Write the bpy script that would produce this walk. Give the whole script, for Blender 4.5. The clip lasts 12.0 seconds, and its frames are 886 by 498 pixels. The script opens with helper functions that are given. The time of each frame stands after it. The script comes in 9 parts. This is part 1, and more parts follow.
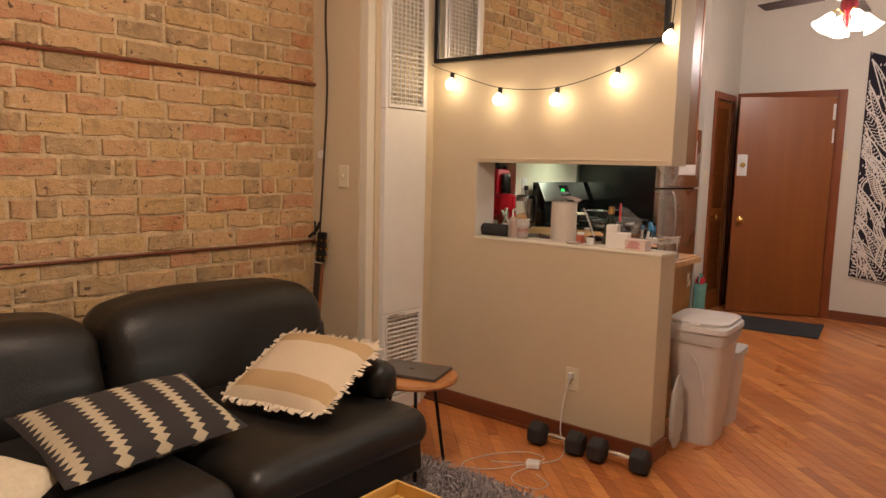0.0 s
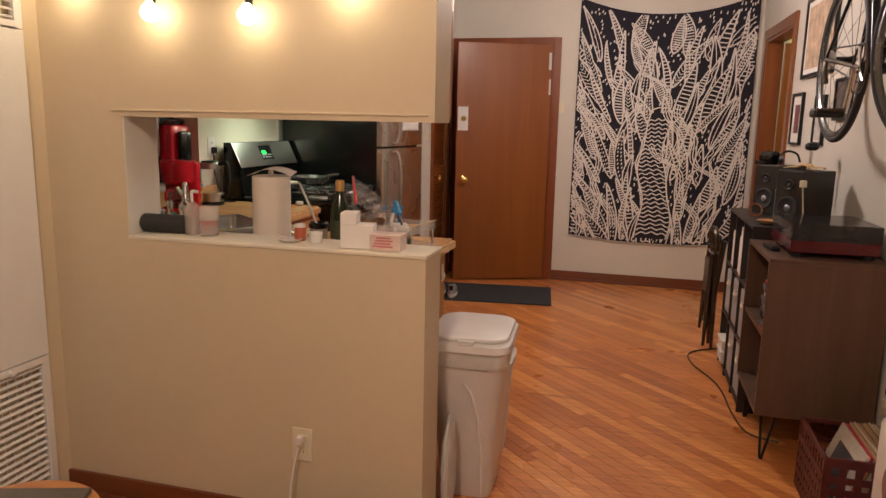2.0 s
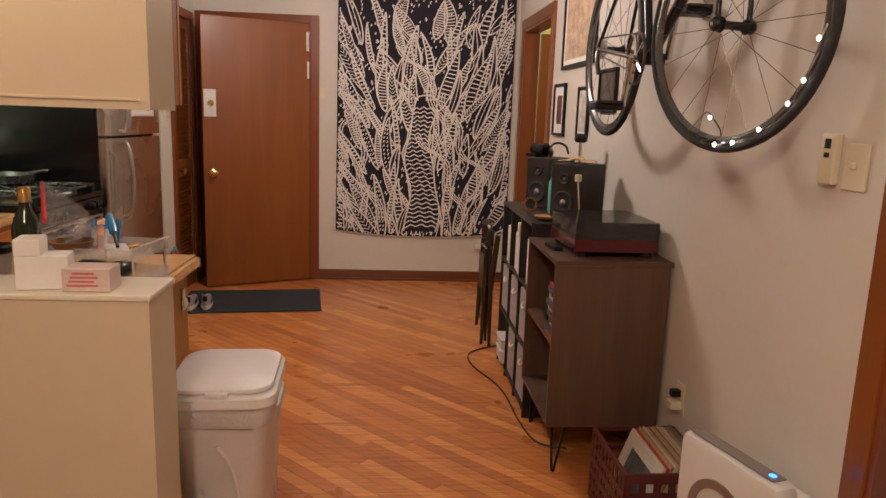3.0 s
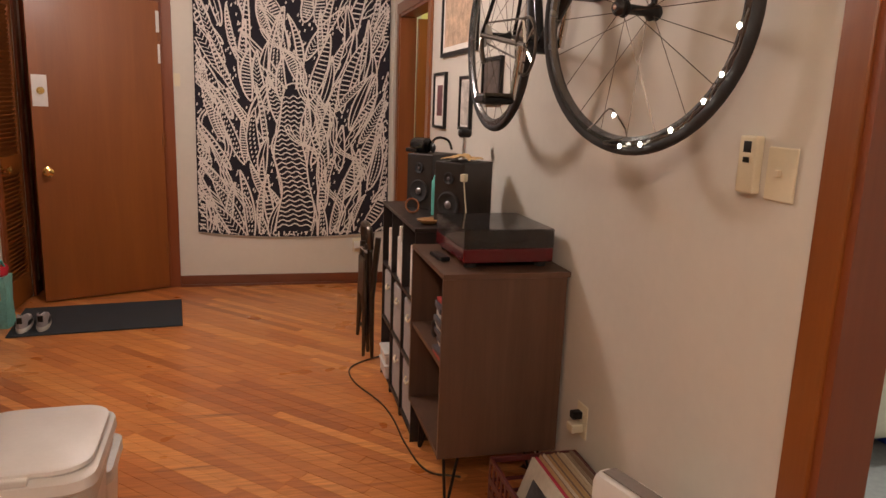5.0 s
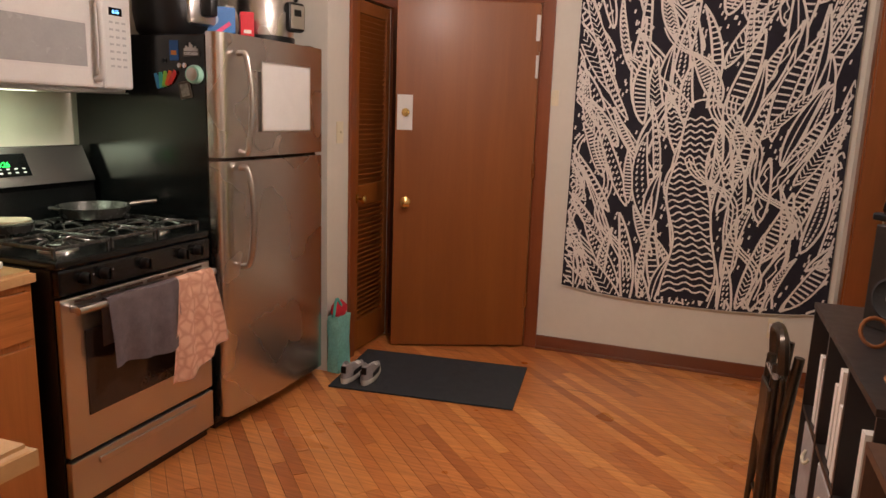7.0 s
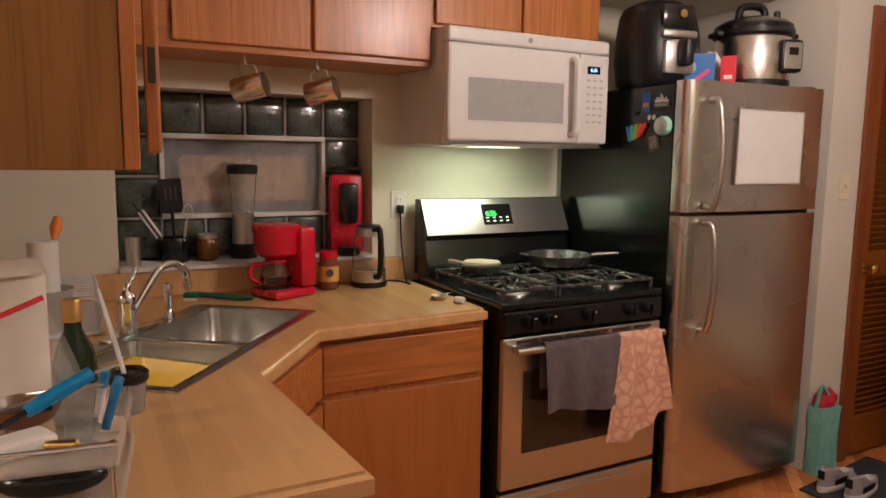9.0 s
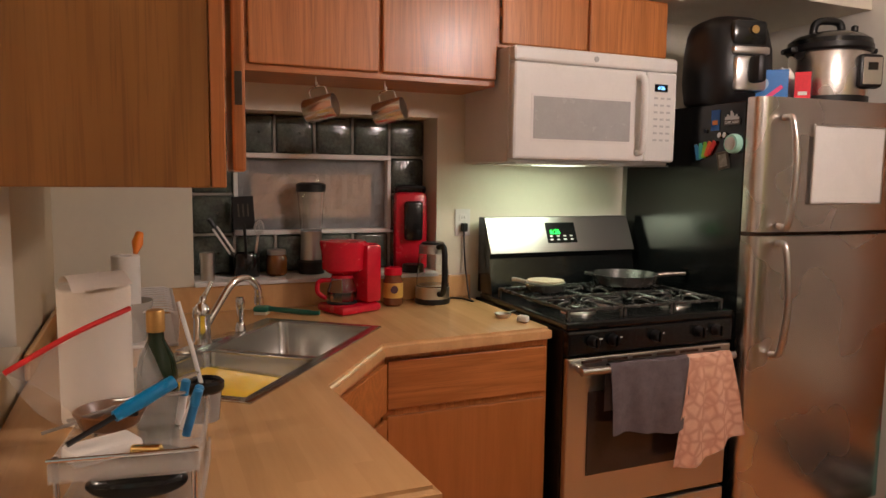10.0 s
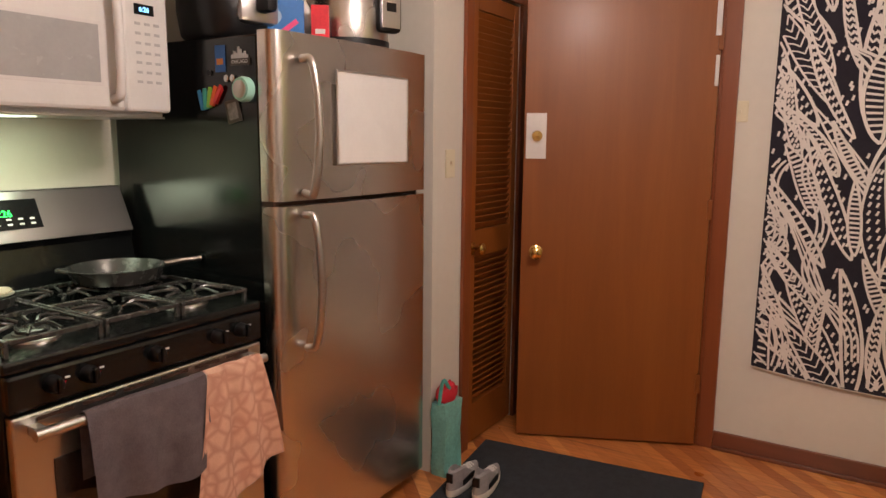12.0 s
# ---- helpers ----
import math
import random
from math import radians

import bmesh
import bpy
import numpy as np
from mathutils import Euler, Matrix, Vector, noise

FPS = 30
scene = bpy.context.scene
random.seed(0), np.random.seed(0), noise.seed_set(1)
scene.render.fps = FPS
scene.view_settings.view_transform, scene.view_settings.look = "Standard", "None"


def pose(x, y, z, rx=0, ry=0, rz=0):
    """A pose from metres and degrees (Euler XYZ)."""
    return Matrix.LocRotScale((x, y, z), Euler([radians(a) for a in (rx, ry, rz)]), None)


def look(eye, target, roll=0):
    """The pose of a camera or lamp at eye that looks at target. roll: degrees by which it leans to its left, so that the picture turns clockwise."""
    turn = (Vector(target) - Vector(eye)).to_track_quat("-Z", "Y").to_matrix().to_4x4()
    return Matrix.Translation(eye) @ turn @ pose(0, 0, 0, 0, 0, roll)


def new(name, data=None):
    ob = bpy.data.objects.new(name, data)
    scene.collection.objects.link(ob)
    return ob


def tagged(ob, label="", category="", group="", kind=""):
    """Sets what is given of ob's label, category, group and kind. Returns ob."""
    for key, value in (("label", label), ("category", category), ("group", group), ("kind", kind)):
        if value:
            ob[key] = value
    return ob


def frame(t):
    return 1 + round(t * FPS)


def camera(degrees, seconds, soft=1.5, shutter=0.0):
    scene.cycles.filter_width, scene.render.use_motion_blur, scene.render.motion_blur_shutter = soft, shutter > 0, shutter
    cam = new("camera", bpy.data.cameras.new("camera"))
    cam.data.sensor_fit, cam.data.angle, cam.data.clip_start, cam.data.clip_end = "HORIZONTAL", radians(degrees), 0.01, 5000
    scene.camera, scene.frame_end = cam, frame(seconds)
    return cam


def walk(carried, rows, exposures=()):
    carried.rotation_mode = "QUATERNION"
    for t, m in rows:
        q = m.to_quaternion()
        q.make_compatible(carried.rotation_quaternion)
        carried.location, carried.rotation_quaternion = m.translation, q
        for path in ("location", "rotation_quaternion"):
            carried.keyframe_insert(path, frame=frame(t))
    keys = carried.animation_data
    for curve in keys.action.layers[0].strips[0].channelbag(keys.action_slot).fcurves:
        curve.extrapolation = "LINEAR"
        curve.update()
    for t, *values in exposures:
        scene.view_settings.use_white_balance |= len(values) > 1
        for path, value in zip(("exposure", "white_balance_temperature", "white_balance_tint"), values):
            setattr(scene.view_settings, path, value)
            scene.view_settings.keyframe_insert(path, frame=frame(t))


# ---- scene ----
cam = camera(64.5, 12.0)
METRES, EYE, TILT, LEAN, TURN = 4.4, 1.3, 0.0, 0.0, 34.4
PATH = [
    (0, (0.784, 0.105, 1.356), (-0.47, 1.645, 1.118), 1.4),
    (0.5, (0.611, 0.286, 1.357), (-0.508, 1.922, 1.088), 1.5),
    (1, (0.478, 0.564, 1.376), (-0.496, 2.283, 1.07), 2.2),
    (1.5, (0.31, 0.84, 1.366), (-0.459, 2.656, 1.034), 1.9),
    (2, (0.154, 1.157, 1.371), (-0.353, 3.06, 1.021), 1.2),
    (2.5, (0.124, 1.46, 1.371), (-0.099, 3.415, 1.011), 1.7),
    (3, (0.089, 1.637, 1.383), (0.239, 3.597, 1.012), 2.0),
    (3.5, (0.03, 1.691, 1.385), (0.551, 3.581, 0.988), 1.4),
    (3.7, (0.018, 1.698, 1.385), (0.628, 3.559, 0.979), 1.4),
    (5.3, (0.174, 2.137, 1.412), (0.543, 4.065, 1.029), 2.6),
    (5.5, (0.182, 2.265, 1.375), (0.45, 4.214, 1.017), 2.7),
    (6, (0.233, 2.623, 1.384), (0.27, 4.593, 1.041), 2.1),
    (6.5, (0.304, 2.979, 1.393), (0.011, 4.927, 1.047), 2.4),
    (6.7, (0.368, 3.123, 1.426), (-0.084, 5.037, 1.064), 2.3),
    (8.3, (0.426, 3.682, 1.4), (-1.064, 4.98, 1.092), 0.9),
    (8.5, (0.463, 3.677, 1.399), (-1.127, 4.855, 1.106), 0.8),
    (9, (0.471, 3.639, 1.408), (-1.281, 4.568, 1.152), 0.7),
    (9.5, (0.474, 3.613, 1.415), (-1.357, 4.385, 1.188), 0.8),
    (10, (0.476, 3.618, 1.407), (-1.354, 4.396, 1.201), 0.7),
    (10.5, (0.475, 3.676, 1.413), (-1.281, 4.611, 1.202), 0.3),
    (11, (0.381, 3.783, 1.39), (-1.181, 5.011, 1.162), 0.2),
    (11.5, (0.182, 3.959, 1.416), (-1.1, 5.47, 1.144), 0.4),
    (12, (0.045, 4.194, 1.404), (-0.995, 5.875, 1.095), 0.6),
]
walk(cam, [(t, look(eye, target, roll)) for t, eye, target, roll in PATH], [(0, -0.08), (2.0, -0.08), (3.5, -0.06), (6.0, -0.05), (8.5, 0.0), (9.5, -0.10), (11, -0.05), (12, 0.05)])


# ---- light ----
world = bpy.data.worlds.new("world")
scene.world = world
world.use_nodes = True
wb = world.node_tree.nodes["Background"]
wb.inputs["Color"].default_value = (0.5, 0.45, 0.4, 1)
wb.inputs["Strength"].default_value = 0.003

WARM = (1.0, 0.76, 0.61)
NEUTRAL = (1.0, 0.83, 0.78)


def lamp(name, kind, at, power, color, size=0.05, target=None):
    data = bpy.data.lights.new(name, kind)
    data.energy, data.color = power, color
    if kind == "AREA":
        data.size = size
    else:
        data.shadow_soft_size = size
    ob = new(name, data)
    ob.matrix_world = look(at, target) if target else pose(*at)
    return tagged(ob, kind="structure")


FAN_AT = (-0.19, 5.45, 2.42)
LIVING_FAN = (-0.30, 1.20, 2.5)
lamp("entry_light", "POINT", (FAN_AT[0], FAN_AT[1], FAN_AT[2] - 0.20), 52, NEUTRAL, 0.12)
lamp("living_light", "POINT", (LIVING_FAN[0], LIVING_FAN[1], LIVING_FAN[2] - 0.14), 73, WARM, 0.12)
BULBS = [(-1.628, 3.10, 1.786), (-1.314, 3.10, 1.692), (-0.980, 3.10, 1.678), (-0.670, 3.10, 1.753), (-0.434, 3.10, 1.920)]
for b in BULBS:
    lamp("string_bulb_light", "POINT", b, 0.19, WARM, 0.028)
lamp("hood_light", "AREA", (-2.05, 5.2, 1.452), 4.4, (0.86, 1.0, 0.72), 0.4, (-2.12, 5.2, 0.9))
# unseen fill lamps, added to brighten the spaces beyond the three doorways
lamp("bedroom_fill", "POINT", (3.0, 3.7, 2.3), 62, (1.0, 0.95, 0.86), 0.12)
lamp("far_room_fill", "POINT", (1.9, 6.8, 2.2), 14, (1.0, 0.93, 0.62), 0.12)
lamp("hall_fill", "POINT", (-1.0, 8.3, 2.3), 1.0, WARM, 0.1)


# ---- materials ----
def nodes_of(name, rough=0.5, metal=0.0, spec=0.5):
    m = bpy.data.materials.new(name)
    m.use_nodes = True
    nt = m.node_tree
    b = nt.nodes["Principled BSDF"]
    b.inputs["Roughness"].default_value = rough
    b.inputs["Metallic"].default_value = metal
    b.inputs["Specular IOR Level"].default_value = spec
    return m, nt, b


def link(nt, a, b):
    nt.links.new(a, b)


def coords(nt, scale=(1, 1, 1), rot=(0, 0, 0), world_space=False):
    if world_space:
        src = nt.nodes.new("ShaderNodeNewGeometry").outputs["Position"]
    else:
        src = nt.nodes.new("ShaderNodeTexCoord").outputs["Object"]
    mp = nt.nodes.new("ShaderNodeMapping")
    mp.inputs["Scale"].default_value = scale
    mp.inputs["Rotation"].default_value = rot
    link(nt, src, mp.inputs["Vector"])
    return mp.outputs["Vector"]


def noise_tex(nt, vec, scale, detail=3, rough=0.55, distort=0.0):
    n = nt.nodes.new("ShaderNodeTexNoise")
    n.inputs["Scale"].default_value = scale
    n.inputs["Detail"].default_value = detail
    n.inputs["Roughness"].default_value = rough
    n.inputs["Distortion"].default_value = distort
    link(nt, vec, n.inputs["Vector"])
    return n.outputs["Fac"]


def ramp(nt, fac, stops, constant=False):
    r = nt.nodes.new("ShaderNodeValToRGB")
    cr = r.color_ramp
    if constant:
        cr.interpolation = "CONSTANT"
    while len(cr.elements) < len(stops):
        cr.elements.new(0.5)
    for e, (p, c) in zip(cr.elements, stops):
        e.position, e.color = p, (*c, 1)
    link(nt, fac, r.inputs["Fac"])
    return r.outputs["Color"]


def mixc(nt, fac, a, b, mode="MIX"):
    m = nt.nodes.new("ShaderNodeMix")
    m.data_type, m.blend_type = "RGBA", mode
    for s, v in ((m.inputs[0], fac), (m.inputs[6], a), (m.inputs[7], b)):
        if isinstance(v, (int, float)):
            s.default_value = v
        elif isinstance(v, tuple):
            s.default_value = (*v, 1)
        else:
            link(nt, v, s)
    return m.outputs[2]


def maths(nt, op, a, b=0.0, c=0.0):
    m = nt.nodes.new("ShaderNodeMath")
    m.operation = op
    for s, v in zip(m.inputs, (a, b, c)):
        if isinstance(v, (int, float)):
            s.default_value = v
        else:
            link(nt, v, s)
    return m.outputs[0]


def bump(nt, b, height, strength=0.3, dist=0.01):
    n = nt.nodes.new("ShaderNodeBump")
    n.inputs["Strength"].default_value = strength
    n.inputs["Distance"].default_value = dist
    link(nt, height, n.inputs["Height"])
    link(nt, n.outputs["Normal"], b.inputs["Normal"])


def plain(name, color, rough=0.5, metal=0.0, var=0.12, scale=14, bump_s=0.0, bump_scale=90, spec=0.5):
    """A surface with mottling at two scales, and fine relief."""
    m, nt, b = nodes_of(name, rough, metal, spec)
    v = coords(nt)
    f = maths(nt, "ADD", maths(nt, "MULTIPLY", noise_tex(nt, v, scale), 0.6), maths(nt, "MULTIPLY", noise_tex(nt, v, scale * 7), 0.4))
    lo = tuple(c * (1 - var) for c in color)
    hi = tuple(min(1, c * (1 + var)) for c in color)
    link(nt, ramp(nt, f, [(0.32, lo), (0.68, hi)]), b.inputs["Base Color"])
    rr = maths(nt, "MULTIPLY_ADD", noise_tex(nt, v, scale * 2.3), 0.16, max(0.02, rough - 0.08))
    link(nt, rr, b.inputs["Roughness"])
    if bump_s:
        bump(nt, b, noise_tex(nt, v, bump_scale, 4), bump_s, 0.004)
    return m


def wood(name, dark, light, axis="z", scale=1.0, rough=0.4, rays=0.5, coat=0.0, per_piece=0.0, rings=0.0, staves=0.0, pores=0.0):
    m, nt, b = nodes_of(name, rough)
    st = {"x": (0.9, 12, 12), "y": (12, 0.9, 12), "z": (12, 12, 0.9)}[axis]
    v = coords(nt, tuple(s * scale for s in st))
    if per_piece:
        oi = nt.nodes.new("ShaderNodeObjectInfo")
        va = nt.nodes.new("ShaderNodeVectorMath")
        va.operation = "MULTIPLY_ADD"
        cx = nt.nodes.new("ShaderNodeCombineXYZ")
        for i in range(3):
            link(nt, maths(nt, "MULTIPLY", oi.outputs["Random"], 37.0 + 11 * i), cx.inputs[i])
        va.inputs[1].default_value = (1, 1, 1)
        link(nt, v, va.inputs[0])
        link(nt, cx.outputs[0], va.inputs[2])
        v = va.outputs[0]
    big = noise_tex(nt, v, 0.9, 4, 0.6, 0.6)
    fine = noise_tex(nt, v, 7, 3, 0.7)
    f = maths(nt, "ADD", maths(nt, "MULTIPLY", big, 1 - rays * 0.5), maths(nt, "MULTIPLY", fine, rays * 0.5))
    if rings:
        wide = noise_tex(nt, v, 0.45, 2, 0.4, 0.3)
        ring = maths(nt, "PINGPONG", maths(nt, "MULTIPLY", wide, 14), 0.5)
        f = maths(nt, "ADD", maths(nt, "MULTIPLY", f, 1 - rings), maths(nt, "MULTIPLY", maths(nt, "MULTIPLY_ADD", ring, 1.2, 0.2), rings))
    col = ramp(nt, f, [(0.3, dark), (0.5, tuple((a + c) / 2 for a, c in zip(dark, light))), (0.7, light)])
    if pores:
        ps = {"x": (5, 170, 170), "y": (170, 5, 170), "z": (170, 170, 5)}[axis]
        bend = noise_tex(nt, coords(nt, tuple(s * 0.12 for s in ps)), 1, 2, 0.5, 0.8)
        pore = maths(nt, "MULTIPLY", ramp(nt, noise_tex(nt, coords(nt, ps), 1.0, 3, 0.6, 0.5), [(0.50, (0, 0, 0)), (0.64, (1, 1, 1))]), maths(nt, "MULTIPLY_ADD", bend, 1.2, 0.1))
        col = mixc(nt, maths(nt, "MULTIPLY", pore, pores), col, tuple(c * 0.35 for c in dark))
    if per_piece:
        k = maths(nt, "MULTIPLY_ADD", oi.outputs["Random"], per_piece, 1 - per_piece * 0.55)
        cc = nt.nodes.new("ShaderNodeCombineColor")
        for i in range(3):
            link(nt, k, cc.inputs[i])
        col = mixc(nt, 1.0, col, cc.outputs[0], "MULTIPLY")
    if staves:
        sp = nt.nodes.new("ShaderNodeSeparateXYZ")
        link(nt, coords(nt, world_space=True), sp.inputs[0])
        row = maths(nt, "FLOOR", maths(nt, "DIVIDE", sp.outputs["Y"], staves))
        piece = maths(nt, "FLOOR", maths(nt, "ADD", maths(nt, "MULTIPLY", sp.outputs["X"], 3.1), maths(nt, "MULTIPLY", row, 0.377)))
        wn = nt.nodes.new("ShaderNodeTexWhiteNoise")
        cx2 = nt.nodes.new("ShaderNodeCombineXYZ")
        link(nt, row, cx2.inputs[0])
        link(nt, piece, cx2.inputs[1])
        link(nt, cx2.outputs[0], wn.inputs["Vector"])
        col = mixc(nt, 1.0, col, ramp(nt, wn.outputs["Value"], [(0.0, (0.94, 0.92, 0.89)), (1.0, (1.04, 1.03, 1.02))]), "MULTIPLY")
    link(nt, col, b.inputs["Base Color"])
    b.inputs["Coat Weight"].default_value = coat
    b.inputs["Coat Roughness"].default_value = 0.2
    bump(nt, b, fine, 0.12, 0.002)
    return m


def glow(name, color, strength):
    m, nt, b = nodes_of(name)
    b.inputs["Base Color"].default_value = (*color, 1)
    b.inputs["Emission Color"].default_value = (*color, 1)
    b.inputs["Emission Strength"].default_value = strength
    return m


def glass(name, color=(1, 1, 1), rough=0.02, ior=1.45):
    m, nt, b = nodes_of(name, rough)
    b.inputs["Base Color"].default_value = (*color, 1)
    b.inputs["Transmission Weight"].default_value = 1.0
    b.inputs["IOR"].default_value = ior
    return m


def clear_plastic(name, color=(0.8, 0.8, 0.8), opacity=0.25, rough=0.15, wrinkle=0.0):
    """Thin film: mostly see-through, with gloss."""
    m, nt, b = nodes_of(name, rough)
    b.inputs["Base Color"].default_value = (*color, 1)
    b.inputs["Alpha"].default_value = opacity
    if wrinkle:
        v = coords(nt)
        bump(nt, b, noise_tex(nt, v, 30, 3, 0.6, 1.5), wrinkle, 0.01)
    return m


def brushed(name, color, rough=0.3, axis="y", var=0.08):
    m, nt, b = nodes_of(name, rough, 1.0)
    st = {"x": (2, 420, 420), "y": (420, 2, 420), "z": (420, 420, 2)}[axis]
    f = noise_tex(nt, coords(nt, st), 1, 2)
    big = noise_tex(nt, coords(nt), 3, 2)
    link(nt, ramp(nt, maths(nt, "ADD", maths(nt, "MULTIPLY", f, 0.6), maths(nt, "MULTIPLY", big, 0.4)),
                  [(0.3, tuple(c * (1 - var) for c in color)), (0.7, color)]), b.inputs["Base Color"])
    link(nt, maths(nt, "MULTIPLY_ADD", big, 0.08, rough - 0.04), b.inputs["Roughness"])
    return m


def stripes(name, c1, c2, axis, freq, rough=0.9, duty=0.5, zigzag=0.0, zfreq=20.0, weave=200):
    """Cloth with woven bands; zigzag gives saw-toothed borders."""
    m, nt, b = nodes_of(name, rough, 0, 0.2)
    v = coords(nt)
    s = nt.nodes.new("ShaderNodeSeparateXYZ")
    link(nt, v, s.inputs[0])
    other = "y" if axis == "x" else "x"
    a = s.outputs["xyz".index(axis)]
    o = s.outputs["xyz".index(other)]
    tooth = maths(nt, "PINGPONG", maths(nt, "MULTIPLY", o, zfreq), 0.5)
    p = maths(nt, "MULTIPLY", a, freq)
    d = maths(nt, "PINGPONG", p, 0.5)
    band = maths(nt, "GREATER_THAN", maths(nt, "SUBTRACT", d, maths(nt, "MULTIPLY", tooth, zigzag)), 0.5 * (1 - duty))
    w = noise_tex(nt, v, weave, 2)
    n1 = mixc(nt, w, tuple(c * 0.8 for c in c1), c1)
    n2 = mixc(nt, w, tuple(c * 0.8 for c in c2), c2)
    link(nt, mixc(nt, band, n1, n2), b.inputs["Base Color"])
    bump(nt, b, w, 0.4, 0.003)
    return m


def brick_material():
    m, nt, b = nodes_of("brick", 0.9, 0, 0.2)
    oi = nt.nodes.new("ShaderNodeObjectInfo")
    geo = nt.nodes.new("ShaderNodeNewGeometry")
    r = maths(nt, "FRACT", maths(nt, "ADD", oi.outputs["Random"], geo.outputs["Random Per Island"]))
    base = ramp(nt, r, [(0.0, (0.47, 0.31, 0.14)), (0.15, (0.57, 0.39, 0.18)), (0.28, (0.29, 0.205, 0.12)), (0.42, (0.50, 0.30, 0.165)), (0.53, (0.50, 0.25, 0.14)),
                        (0.64, (0.38, 0.27, 0.15)), (0.78, (0.48, 0.19, 0.09)), (0.82, (0.55, 0.35, 0.19)), (0.93, (0.25, 0.175, 0.11))], True)
    v = coords(nt, world_space=True)
    blot = noise_tex(nt, v, 7, 4, 0.6, 0.8)
    hue = ramp(nt, noise_tex(nt, v, 16, 4, 0.6, 1.2), [(0.32, (0.30, 0.20, 0.11)), (0.45, (0.50, 0.33, 0.15)), (0.58, (0.57, 0.38, 0.20)), (0.70, (0.54, 0.27, 0.13))])
    col = mixc(nt, ramp(nt, blot, [(0.36, (0.18, 0.18, 0.18)), (0.66, (0.78, 0.78, 0.78))]), base, hue)
    smear = noise_tex(nt, coords(nt, (20, 11, 30), world_space=True), 1, 4, 0.65, 1.5)
    col = mixc(nt, ramp(nt, smear, [(0.60, (0, 0, 0)), (0.66, (0.8, 0.8, 0.8))]), col, (0.58, 0.44, 0.28))
    spots = noise_tex(nt, v, 38, 3, 0.6, 0.6)
    col = mixc(nt, ramp(nt, spots, [(0.62, (0, 0, 0)), (0.70, (1, 1, 1))]), col, (0.12, 0.075, 0.045))
    link(nt, col, b.inputs["Base Color"])
    bump(nt, b, maths(nt, "ADD", maths(nt, "ADD", smear, blot), maths(nt, "MULTIPLY", noise_tex(nt, v, 110, 3), 0.5)), 0.7, 0.012)
    return m


def floor_material():
    """Strip flooring: colour from each strip's own random value, with long grain."""
    m, nt, b = nodes_of("floor_strip", 0.3)
    oi = nt.nodes.new("ShaderNodeObjectInfo")
    geo = nt.nodes.new("ShaderNodeNewGeometry")
    r = maths(nt, "FRACT", maths(nt, "ADD", oi.outputs["Random"], geo.outputs["Random Per Island"]))
    base = ramp(nt, r, [(0.0, (0.55, 0.20, 0.062)), (0.25, (0.66, 0.265, 0.08)), (0.45, (0.50, 0.17, 0.050)), (0.62, (0.76, 0.34, 0.11)),
                        (0.80, (0.60, 0.225, 0.070)), (0.92, (0.44, 0.145, 0.044))], False)
    v = coords(nt, (5, 70, 5), (0, 0, radians(45)), True)
    g = noise_tex(nt, v, 1, 4, 0.6, 0.4)
    col = mixc(nt, 1.0, base, ramp(nt, g, [(0.3, (0.72, 0.64, 0.58)), (0.7, (1.14, 1.12, 1.10))]), "MULTIPLY")
    streak = noise_tex(nt, coords(nt, (1.6, 38, 5), (0, 0, radians(45)), True), 1, 3, 0.6, 0.5)
    patch = noise_tex(nt, coords(nt, (1.1, 9, 5), (0, 0, radians(45)), True), 1, 2)
    mark = maths(nt, "MULTIPLY", ramp(nt, streak, [(0.58, (0, 0, 0)), (0.68, (1, 1, 1))]), ramp(nt, patch, [(0.50, (0, 0, 0)), (0.62, (0.8, 0.8, 0.8))]))
    col = mixc(nt, mark, col, (0.20, 0.055, 0.018))
    link(nt, col, b.inputs["Base Color"])
    w = noise_tex(nt, coords(nt, world_space=True), 2.2, 3)
    link(nt, maths(nt, "MULTIPLY_ADD", w, 0.2, 0.2), b.inputs["Roughness"])
    b.inputs["Coat Weight"].default_value = 0.25
    b.inputs["Coat Roughness"].default_value = 0.25
    return m


def wall_paint(name, color, rough=0.55):
    m, nt, b = nodes_of(name, rough, 0, 0.35)
    v = coords(nt, world_space=True)
    f = maths(nt, "ADD", maths(nt, "MULTIPLY", noise_tex(nt, v, 1.3, 4), 0.7), maths(nt, "MULTIPLY", noise_tex(nt, v, 30), 0.3))
    link(nt, ramp(nt, f, [(0.3, tuple(c * 0.95 for c in color)), (0.7, tuple(min(1, c * 1.04) for c in color))]), b.inputs["Base Color"])
    bump(nt, b, noise_tex(nt, v, 160, 3), 0.10, 0.002)
    return m


